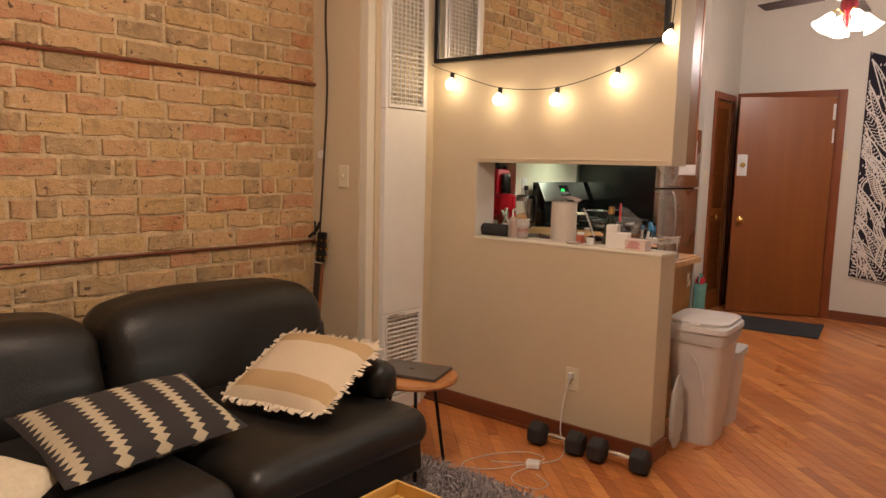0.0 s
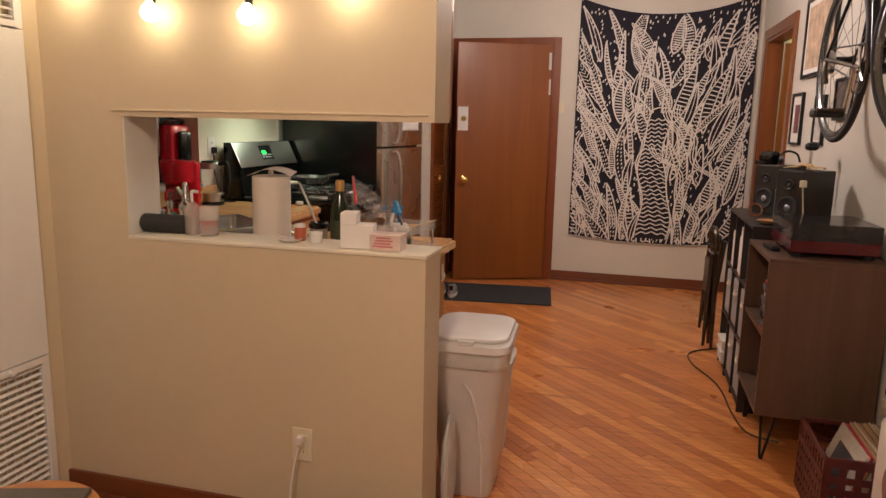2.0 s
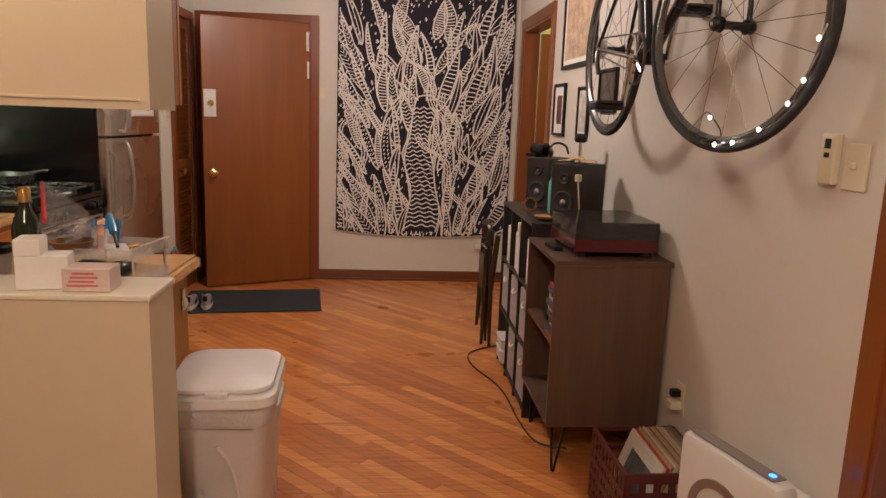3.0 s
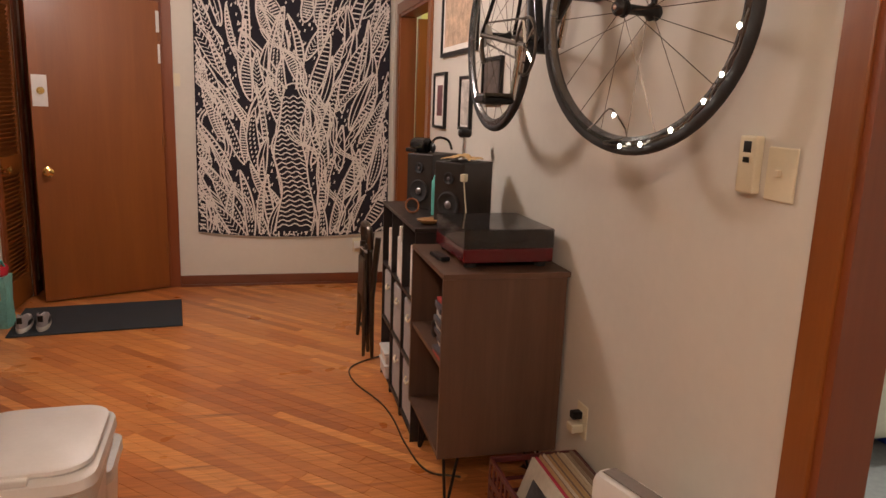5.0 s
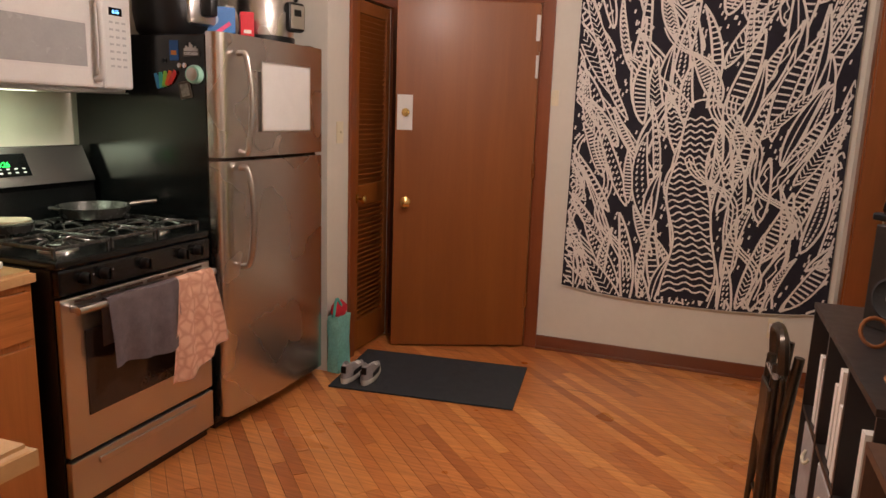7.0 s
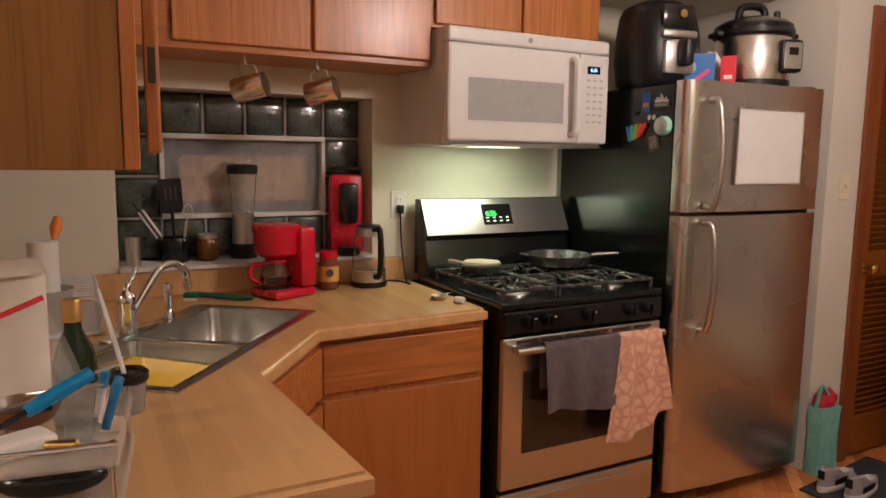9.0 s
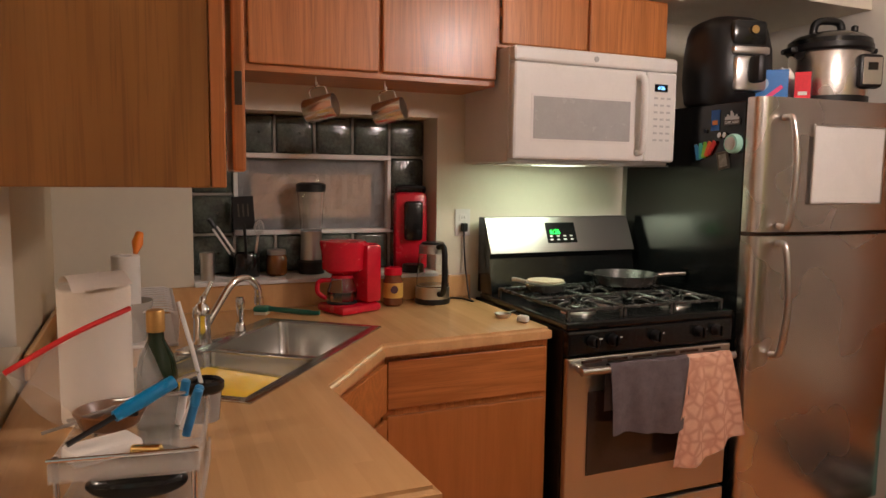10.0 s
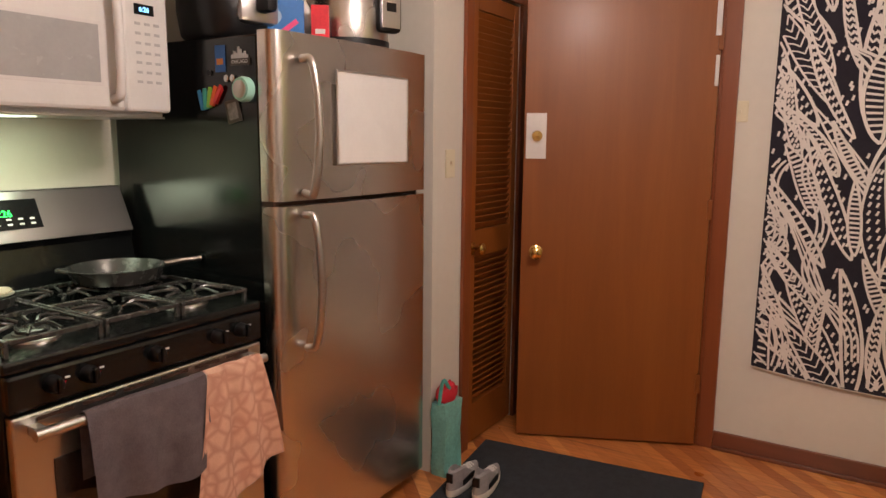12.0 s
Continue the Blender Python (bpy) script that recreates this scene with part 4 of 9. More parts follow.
def stove():
    t = thing("stove", "black and stainless steel gas range with five burners", "stove", (0, 0, 0))
    y0, y1, xf = 4.932, 5.672, -1.52
    part("body", boxes(((-2.25, y0, 0.02), (xf - 0.03, y1, 0.885)), bev=0.004), "black", t)
    part("cooktop", boxes(((-2.20, y0 - 0.003, 0.886), (xf, y1 + 0.003, 0.915)), bev=0.008), "gloss_black", t)
    bm = boxes(((xf - 0.03, y0, 0.795), (xf + 0.004, y1, 0.885)), bev=0.01)
    part("control_panel", bm, "gloss_black", t)
    for k, y in enumerate((5.03, 5.115, 5.30, 5.50, 5.585)):
        kn = part("knob", lathe([(0.021, 0.0), (0.021, 0.010), (0.017, 0.026), (0.014, 0.030)], 20, (xf + 0.004, y, 0.845), axis="x"), "black", t, smooth=True)
        part("grip", boxes(((xf + 0.03, y - 0.005, 0.826), (xf + 0.044, y + 0.005, 0.864)), bev=0.003), "gloss_black", kn)
        part("mark", boxes(((xf + 0.0045, y + 0.030, 0.848), (xf + 0.0055, y + 0.042, 0.853))), "whiteplastic", t)
        part("mark", boxes(((xf + 0.0045, y + 0.026, 0.838), (xf + 0.0055, y + 0.032, 0.843))), "red", t)
    od = part("oven_door", boxes(((xf - 0.028, y0 + 0.004, 0.23), (xf, y1 - 0.004, 0.788)), bev=0.006), "steel_y", t, "stainless steel oven door")
    part("oven_window", boxes(((xf, y0 + 0.09, 0.36), (xf + 0.003, y1 - 0.09, 0.665)), bev=0.001), plain("oven_glass", (0.03, 0.02, 0.016), 0.08), od, "dark oven window")
    for k in range(6):
        y = y0 + 0.06 + k * 0.108
        # dark strips on the flat door face stand for shade in slots
        part("vent_slot", boxes(((xf, y, 0.768), (xf + 0.002, y + 0.085, 0.777))), "gap", od)
    part("handle", tube([(xf + 0.045, y0 + 0.03, 0.752), (xf + 0.045, y1 - 0.03, 0.752)], 0.014, 14), "steel_y", t, smooth=True)
    for y in (y0 + 0.05, y1 - 0.05):
        part("handle_post", boxes(((xf - 0.001, y - 0.012, 0.740), (xf + 0.040, y + 0.012, 0.764)), bev=0.003), "steel_y", t)
    dr = part("drawer", boxes(((xf - 0.028, y0 + 0.004, 0.05), (xf, y1 - 0.004, 0.215)), bev=0.005), "steel_y", t)
    part("drawer_grip", boxes(((xf, y0 + 0.12, 0.165), (xf + 0.008, y1 - 0.12, 0.190)), bev=0.003), "steel_y", dr)
    part("toe_panel", boxes(((xf - 0.05, y0 + 0.01, 0.0), (xf - 0.035, y1 - 0.01, 0.05))), "gap", t)
    # back console
    bm = bmesh.new()
    prof = [(-2.235, 0.915), (-2.10, 0.915), (-2.13, 1.065), (-2.12, 1.085), (-2.19, 1.235), (-2.235, 1.235)]
    a = [bm.verts.new((x, y0 + 0.005, z)) for x, z in prof]
    b = [bm.verts.new((x, y1 - 0.005, z)) for x, z in prof]
    bm.faces.new(a)
    bm.faces.new(b[::-1])
    for i in range(len(prof)):
        bm.faces.new((a[i], a[(i + 1) % 6], b[(i + 1) % 6], b[i]))
    bmesh.ops.recalc_face_normals(bm, faces=bm.faces[:])
    part("back_console", bm, "gloss_black", t)
    m = Matrix.Translation((-2.118, (y0 + y1) / 2, 1.086)) @ pose(0, 0, 0, 0, -25, 0)
    part("console_face", boxes(((0.0, -0.365, 0.0), (0.004, 0.365, 0.162)), bev=0.002), "steel_y", t, at=m)
    cp = part("display_panel", boxes(((0.004, -0.08, 0.04), (0.006, 0.07, 0.135)), bev=0.001), "gloss_black", t, at=m)
    text("6:26", 0.030, glow("green_digits", (0.02, 1.0, 0.1), 4), cp, pose(0.0068, -0.037, 0.090, 90, 0, 90), "clock_digits")
    for k in range(8):
        part("button", boxes(((0.006, -0.066 + (k % 4) * 0.034, 0.053 + (k // 4) * 0.016), (0.0066, -0.052 + (k % 4) * 0.034, 0.059 + (k // 4) * 0.016))), "whiteplastic", cp)
    # burners and grates
    for x, y, r in ((-1.68, 5.08, 0.045), (-1.68, 5.52, 0.05), (-1.95, 5.08, 0.035), (-1.95, 5.52, 0.04), (-1.82, 5.30, 0.05)):
        bn = part("burner", lathe([(r + 0.02, 0), (r + 0.018, 0.006), (r, 0.010), (r, 0.016)], 22, (x, y, 0.915)), "steel_y", t, smooth=True)
        part("burner_cap", lathe([(r * 0.85, 0.0), (r * 0.85, 0.007), (r * 0.7, 0.010)], 22, (x, y, 0.9315)), "iron", bn, smooth=True)
    for gy0, gy1 in ((4.95, 5.185), (5.19, 5.41), (5.415, 5.65)):
        bm = bmesh.new()
        z0, z1 = 0.943, 0.955
        for y in (gy0, gy1 - 0.012):
            box(bm, (-2.07, y, z0), (-1.55, y + 0.012, z1), 0.002, 1)
        for x in (-2.07, -1.562, -1.815):
            box(bm, (x, gy0 + 0.012, z0), (x + 0.012, gy1 - 0.012, z1), 0.002, 1)
        for x in (-2.068, -1.562):
            for y in (gy0, gy1 - 0.012):
                box(bm, (x, y, 0.9155), (x + 0.01, y + 0.01, z0))
        cy = (gy0 + gy1) / 2
        for cx in (-1.68, -1.94):
            for k in range(8):
                a = radians(45 * k + 10)
                p = [(cx + 0.028 * math.cos(a), cy + 0.028 * math.sin(a), 0.952), (cx + 0.06 * math.cos(a + 0.25), cy + 0.055 * math.sin(a + 0.25), 0.960), (cx + 0.112 * math.cos(a + 0.1), cy + 0.10 * math.sin(a + 0.1), 0.952)]
                tube(smooth_path(p, 3), 0.0048, 6, bm=bm)
        part("grate", bm, "iron", t, "black cast-iron grate", smooth=True)
    return t


def text(words, size, material, parent, at, name="lettering"):
    c = bpy.data.curves.new(name, "FONT")
    c.body, c.size, c.align_x, c.align_y = words, size, "CENTER", "CENTER"
    c.extrude = 0.0003
    tmp = new(name, c)
    me = bpy.data.meshes.new_from_object(tmp.evaluated_get(bpy.context.evaluated_depsgraph_get()))
    bpy.data.objects.remove(tmp)
    me.materials.clear()
    me.materials.append(M[material] if isinstance(material, str) else material)
    o = new(name, me)
    o.parent, o.matrix_basis = parent, at
    return o


stove()


def fridge():
    t = thing("refrigerator", "stainless steel top-freezer refrigerator with black sides", "refrigerator", (0, 0, 0))
    y0, y1 = 5.712, 6.490
    part("cabinet_body", boxes(((-2.25, y0, 0.03), (-1.545, y1, 1.705)), bev=0.006), "gloss_black", t)
    part("toe_grille", boxes(((-2.2, y0 + 0.01, 0.0), (-1.56, y1 - 0.01, 0.03))), "gap", t)

    def door_front(z0, z1):
        bm = bmesh.new()
        out = [(-1.543, y0)]
        us = [-1, -0.996, -0.985, -0.965, -0.94, -0.91] + [-0.85 + 0.17 * k for k in range(11)] + [0.91, 0.94, 0.965, 0.985, 0.996, 1]
        for u in us:
            e = min(1.0, max(0.0, (abs(u) - 0.91) / 0.09))
            out.append((-1.466 + 0.016 * u + 0.016 * (1 - u * u) - 0.035 * (1 - math.sqrt(1 - e * e)), (y0 + y1) / 2 + u * (y1 - y0) / 2))
        out.append((-1.543, y1))
        prism(out[::-1], z0, z1, bm=bm)
        return bm

    for nm, z0, z1, hz0, hz1 in (("freezer_door", 1.212, 1.715, 1.235, 1.64), ("fridge_door", 0.07, 1.196, 0.74, 1.17)):
        d = part(nm, door_front(z0, z1), "steel", t, "brushed stainless door", smooth=True)
        h = smooth_path([(-1.462, y0 + 0.10, hz0), (-1.418, y0 + 0.10, hz0 + 0.03 if nm == "fridge_door" else hz0 + 0.01), (-1.400, y0 + 0.105, (hz0 + hz1) / 2), (-1.418, y0 + 0.10, hz1 - 0.02), (-1.462, y0 + 0.10, hz1)], 7)
        bm = tube(h, 0.013, 12)
        part("handle", bm, "steel_y", d, "curved stainless bar handle", smooth=True)
    part("gasket", boxes(((-1.545, y0 + 0.004, 1.196), (-1.50, y1 - 0.004, 1.212))), "gap", t)
    part("hinge_cap", boxes(((-1.58, y1 - 0.07, 1.7155), (-1.50, y1 - 0.01, 1.728)), bev=0.003), "black", t)
    part("badge", boxes(((-1.4735, y1 - 0.10, 1.60), (-1.469, y1 - 0.03, 1.612))), "steel_y", t)
    return t


fridge()


def microwave():
    t = thing("microwave", "white over-the-range microwave oven above the stove", "microwave", (0, 0, 0))
    y0, y1, z0, z1, xf = 4.885, 5.645, 1.463, 1.893, -1.853
    part("case", boxes(((-2.283, y0, z0), (xf - 0.045, y1, z1)), bev=0.004), "white", t)
    part("top_vent", boxes(((xf - 0.044, y0, z1 - 0.055), (xf, y1, z1)), bev=0.01), "white", t)
    d = part("door", boxes(((xf - 0.044, y0, z0 + 0.012), (xf, y1 - 0.155, z1 - 0.057)), bev=0.012), "white", t)
    part("window", boxes(((xf, y0 + 0.085, z0 + 0.09), (xf + 0.002, y1 - 0.232, z1 - 0.182)), bev=0.001), plain("screened_window", (0.40, 0.40, 0.40), 0.25, 0, 0.05), d, "gray screened window")
    part("window_rim", boxes(((xf, y0 + 0.075, z0 + 0.08), (xf + 0.0012, y1 - 0.222, z1 - 0.172)), bev=0.001), "whiteplastic", d)
    h = smooth_path([(xf, y1 - 0.195, z0 + 0.045), (xf + 0.035, y1 - 0.195, z0 + 0.065), (xf + 0.042, y1 - 0.195, (z0 + z1) / 2 - 0.02), (xf + 0.035, y1 - 0.195, z1 - 0.10), (xf, y1 - 0.195, z1 - 0.085)], 6)
    part("handle", tube(h, 0.013, 12), "white", d, smooth=True)
    p = part("control_panel", boxes(((xf - 0.044, y1 - 0.152, z0 + 0.012), (xf - 0.001, y1, z1 - 0.057)), bev=0.010), "white", t)
    disp = part("display", boxes(((xf - 0.001, y1 - 0.115, z1 - 0.135), (xf + 0.0015, y1 - 0.05, z1 - 0.105))), "gloss_black", p)
    text("6:26", 0.020, glow("blue_digits", (0.2, 0.55, 1.0), 4), disp, pose(xf + 0.002, y1 - 0.083, z1 - 0.120, 90, 0, 90), "clock_digits")
    mesh = None
    for r in range(7):
        for c in range(3):
            at = pose(xf - 0.0008, y1 - 0.115 + c * 0.032, z1 - 0.165 - r * 0.028)
            if mesh is None:
                mesh = part("button", boxes(((0, 0, 0), (0.0015, 0.018, 0.008))), plain("gray_print", (0.5, 0.5, 0.5), 0.5), p, at=at).data
            else:
                o = new("button", mesh)
                o.parent, o.matrix_basis = p, at
    part("badge", lathe([(0.011, 0), (0.011, 0.0015)], 20, (xf, (y0 + y1) / 2 - 0.02, z1 - 0.028), axis="x"), plain("badge_gray", (0.35, 0.35, 0.35), 0.4), t)
    part("underside", boxes(((-2.25, y0 + 0.02, z0 - 0.006), (xf - 0.01, y1 - 0.02, z0 - 0.0005)), bev=0.001), "steel_y", t)
    part("lamp_lens", boxes(((-2.12, 5.12, z0 - 0.008), (-1.99, 5.30, z0 - 0.0065))), glow("hood_lens", (0.9, 1.0, 0.75), 3), t)


microwave()


# ---- living side: small things ----
def switch_plate(name, label, at, rz, outlet=False, material="offwhite", w=0.072, h=0.116):
    """A plate on a wall; it faces +y before the turn rz."""
    t = thing(name, label, "outlet" if outlet else "switch", at, rz)
    part("plate", boxes(((-w / 2, 0.001, -h / 2), (w / 2, 0.007, h / 2)), bev=0.003), material, t)
    if outlet:
        for z in (-0.022, 0.022):
            s = part("socket", boxes(((-0.017, 0.007, z - 0.014), (0.017, 0.0095, z + 0.014)), bev=0.002), material, t)
            for x in (-0.006, 0.006):
                part("slot", boxes(((x - 0.001, 0.0095, z - 0.005), (x + 0.001, 0.0102, z + 0.005))), "gap", s)
    else:
        part("toggle", boxes(((-0.005, 0.007, -0.004), (0.005, 0.018, 0.010)), bev=0.002), material, t)
    part("screw", lathe([(0.0028, 0), (0.0028, 0.001)], 8, (0, 0.007, 0), axis="y"), "steel_y", t)
    return t


def wire(points, r, material, name, label, steps=7, category="cable"):
    t = thing(name, label, category)
    part("cord", tube(smooth_path(points, steps), r, 6), material, t, smooth=True)
    return t


switch_plate("light_switch", "ivory toggle light switch on the tan column", (-1.965, 2.645, 1.283), 180)
wo = switch_plate("wall_outlet", "white wall outlet with a charger plugged in", (-0.845, YP, 0.315), 180, True)
part("plug", boxes(((-0.012, 0.010, 0.008), (0.012, 0.035, 0.036)), bev=0.004), "whiteplastic", wo)
switch_plate("light_switch", "white switch on the wall beside the refrigerator", (-1.47, 6.685, 1.305), -90)
switch_plate("door_sensor", "small ivory box on the wall beside the entry door", (-0.49, YE, 1.535), 180, w=0.06, h=0.09)
o4 = switch_plate("wall_outlet", "white outlet with an adapter low on the entry wall", (0.83, YE, 0.31), 180, True)
part("adapter", boxes(((-0.03, 0.010, -0.02), (0.03, 0.05, 0.03)), bev=0.005), "whiteplastic", o4)
o5 = switch_plate("wall_outlet", "ivory outlet with plugs above the record crate", (xw(4.0), 4.0, 0.395), 91.1, True)
part("plug", boxes(((-0.015, 0.010, 0.010), (0.015, 0.045, 0.036)), bev=0.004), "black", o5)
part("plug", boxes(((-0.022, 0.010, -0.036), (0.022, 0.05, -0.006)), bev=0.004), "offwhite", o5)
switch_plate("kitchen_outlet", "white outlet with a plug on the kitchen wall", (XK, 4.88, 1.21), -90, True, "whiteplastic")
switch_plate("light_switch", "ivory switch plate beside the bedroom doorway", (xw(3.225), 3.225, 1.298), 91.1, w=0.085, h=0.112)
th = thing("remote_holder", "ivory wall remote in a holder", "remote", (xw(3.315), 3.315, 1.312), 91.1)
part("case", boxes(((-0.028, 0.001, -0.062), (0.028, 0.022, 0.062)), bev=0.004), "offwhite", th)
part("screen", boxes(((-0.012, 0.022, 0.026), (0.012, 0.0228, 0.050))), "black", th)
part("button", boxes(((-0.010, 0.022, 0.004), (0.010, 0.024, 0.016)), bev=0.002), "black", th)

wire([(-2.10, 2.625, 2.95), (-2.085, 2.63, 2.5), (-2.10, 2.63, 2.1), (-2.085, 2.63, 1.75), (-2.11, 2.63, 1.35), (-2.135, 2.628, 1.0), (-2.14, 2.62, 0.7)], 0.006, "gunmetal", "lamp_cord", "dark cord hanging down the corner beside the brick wall")
kb = thing("cord_hook", "small round white hook in the brick corner", "hook", (-2.14, 2.632, 1.395))
part("disc", lathe([(0.022, 0), (0.022, 0.008), (0.010, 0.016), (0.002, 0.018)], 16, axis="y"), "white", kb, smooth=True)
wire([(-0.845, YP - 0.035, 0.32), (-0.86, 3.09, 0.20), (-0.85, 3.06, 0.07), (-0.80, 3.02, 0.012), (-0.76, 2.90, 0.006), (-0.79, 2.79, 0.010)], 0.0028, "whiteplastic", "charger_cable", "white charging cable from the wall outlet")
wire([(-0.84, 2.74, 0.008), (-0.93, 2.60, 0.005), (-1.04, 2.53, 0.005), (-1.07, 2.60, 0.005), (-1.02, 2.74, 0.005), (-0.92, 2.86, 0.006), (-0.82, 2.86, 0.006), (-0.83, 2.78, 0.006), (-0.98, 2.66, 0.006)], 0.0022, "whiteplastic", "charger_cable", "white charging cable coiled on the floor")
wire([(-0.81, 2.73, 0.008), (-0.83, 2.62, 0.005), (-0.78, 2.55, 0.005), (-0.68, 2.56, 0.005), (-0.66, 2.63, 0.006), (-0.75, 2.68, 0.008)], 0.0022, "whiteplastic", "charger_cable", "short white cable loop on the floor")
cb = thing("charger_brick", "small white square charger on the floor", "charger", (-0.811, 2.750, 0), 25)
part("case", boxes(((-0.032, -0.030, 0.001), (0.032, 0.030, 0.028)), bev=0.007), "whiteplastic", cb)


def dumbbell(at, rz):
    t = thing("dumbbell", "black hex dumbbell with a chrome grip on the floor", "dumbbell", at, rz, "dumbbells by the half wall")
    for s in (-1, 1):
        bm = bmesh.new()
        pr = [(0.045, s * 0.062), (0.062, s * 0.070), (0.062, s * 0.130), (0.048, s * 0.142)]
        lathe(pr, 6, (0, 0, 0), bm, axis="x")
        bmesh.ops.rotate(bm, verts=bm.verts, cent=(0, 0, 0), matrix=Matrix.Rotation(radians(30), 3, "X"))
        bmesh.ops.bevel(bm, geom=bm.edges[:], offset=0.004, segments=2, affect="EDGES")
        for v in bm.verts:
            v.co.z += 0.0545
        part("head", bm, "rubber", t)
    part("grip", lathe([(0.013, -0.064), (0.016, -0.03), (0.0185, 0.0), (0.016, 0.03), (0.013, 0.064)], 16, (0, 0, 0.0545), axis="x"), "chrome", t, "chrome knurled grip", smooth=True)
    return t


dumbbell((-0.838, 3.005, 0.0), 3)
dumbbell((-0.520, 3.015, 0.0), 3)


def trash_can():
    t = thing("trash_can", "tall white plastic trash can with a closed lid and liner", "trash can", (-0.384, 3.658, 0), 3)

    def loop(bm, w, d, z, r=0.06, k=6, cy=0):
        pts = []
        for cx, cyy, st in ((w - r, d - r, 0), (-w + r, d - r, 90), (-w + r, -d + r, 180), (w - r, -d + r, 270)):
            for i in range(k + 1):
                a = radians(st + 90 * i / k)
                pts.append(bm.verts.new((cx + r * math.cos(a), cy + cyy + r * math.sin(a), z)))
        return pts

    def loft(rings):
        bm = bmesh.new()
        ls = [loop(bm, *q) for q in rings]
        n = len(ls[0])
        bm.faces.new(ls[0][::-1])
        bm.faces.new(ls[-1])
        for a, b in zip(ls, ls[1:]):
            for i in range(n):
                bm.faces.new((a[i], a[(i + 1) % n], b[(i + 1) % n], b[i]))
        return bm

    part("body", loft([(0.095, 0.125, 0.0, 0.045), (0.10, 0.13, 0.01, 0.05), (0.135, 0.172, 0.555, 0.06), (0.137, 0.174, 0.56, 0.06)]), "whiteplastic", t, smooth=True)
    part("arch_ridge", tube(smooth_path([(0.045 + 0.02, -0.132, 0.02), (0.055, -0.150, 0.25), (0.03, -0.166, 0.40), (-0.005, -0.1715, 0.46)], 6), 0.006, 8), "whiteplastic", t, smooth=True)
    bag = loft([(0.139, 0.176, 0.515, 0.06), (0.146, 0.183, 0.53, 0.06), (0.148, 0.185, 0.572, 0.06)])
    for v in bag.verts:
        v.co += 0.006 * Vector((noise.noise(v.co * 26), noise.noise(v.co * 26 + Vector((5, 0, 0))), 1.2 * noise.noise(v.co * 20)))
    part("bag_rim", bag, clear_plastic("liner_film", (0.75, 0.74, 0.72), 0.75, 0.3, 0.6), t, "wrinkled translucent liner edge", smooth=True)
    part("rim", loft([(0.150, 0.187, 0.572, 0.06), (0.156, 0.193, 0.580, 0.06), (0.154, 0.191, 0.604, 0.06), (0.140, 0.178, 0.612, 0.06)]), "whiteplastic", t, smooth=True)
    lid = part("lid", loft([(0.143, 0.172, 0.6135, 0.07), (0.146, 0.175, 0.620, 0.07), (0.144, 0.173, 0.627, 0.07), (0.138, 0.167, 0.630, 0.07)]), "whiteplastic", t, smooth=True)
    part("lid_tab", boxes(((-0.03, -0.190, 0.606), (0.03, -0.172, 0.622)), bev=0.004), "whiteplastic", lid)
    t2 = thing("plastic_bag", "crumpled translucent plastic bag beside the trash can", "bag", (-0.405, 3.395, 0), 0)
    bm = bmesh.new()
    bmesh.ops.create_icosphere(bm, subdivisions=4, radius=1)
    for v in bm.verts:
        n = noise.noise(v.co * 3) + 0.5 * noise.noise(v.co * 8)
        v.co = Vector((v.co.x * 0.020, v.co.y * 0.07, 0.19 + v.co.z * 0.185)) * (1 + 0.05 * n) + Vector((0.006 * n, 0.01 * n, 0))
        v.co.z = max(v.co.z, 0.001)
    part("film", bm, clear_plastic("bag_film", (0.7, 0.7, 0.68), 0.8, 0.3, 0.7), t2, smooth=True)
    t3 = thing("small_bin", "short white plastic bin behind the trash can", "bin", (-0.385, 3.985, 0), 3)
    part("body", loft([(0.075, 0.10, 0.0, 0.03), (0.095, 0.12, 0.37, 0.035)]), "whiteplastic", t3, smooth=True)
    part("rim", loft([(0.100, 0.125, 0.3705, 0.04), (0.104, 0.129, 0.395, 0.04)]), "whiteplastic", t3, smooth=True)
    part("liner", loft([(0.108, 0.132, 0.378, 0.04), (0.107, 0.131, 0.412, 0.04), (0.09, 0.11, 0.414, 0.03)]), plain("pale_blue_film", (0.64, 0.67, 0.68), 0.3), t3, "pale blue liner edge", smooth=True)


trash_can()


def side_stool():
    t = thing("side_stool", "small round wooden stool with thin black legs holding a laptop", "stool", (-1.175, 2.335, 0))
    bm = lathe([(0.15, 0.425), (0.185, 0.43), (0.190, 0.44), (0.185, 0.452), (0.15, 0.455)], 40)
    part("seat", bm, wood("orange_wood", (0.42, 0.16, 0.05), (0.55, 0.24, 0.08), "x", 1, 0.3, 0.5, 0.3), t, "glossy orange wooden seat", smooth=True)
    for k in range(3):
        a = radians(120 * k + 75)
        part("leg", tube([(0.10 * math.cos(a), 0.10 * math.sin(a), 0.43), (0.17 * math.cos(a), 0.17 * math.sin(a), 0.006)], 0.008, 10), "black", t, smooth=True)
    lt = thing("laptop", "closed gray laptop on the wooden stool", "laptop", (-1.195, 2.34, 0.455), 18)
    part("base", boxes(((-0.15, -0.105, 0.001), (0.15, 0.105, 0.009)), bev=0.003), plain("space_gray", (0.16, 0.15, 0.15), 0.35, 0.7), lt)
    l = part("lid", boxes(((-0.15, -0.105, 0.0095), (0.15, 0.105, 0.0145)), bev=0.003), plain("space_gray_lid", (0.17, 0.16, 0.16), 0.35, 0.7), lt)
    part("emblem", lathe([(0.012, 0.0145), (0.012, 0.0150)], 20), "black", l)


side_stool()


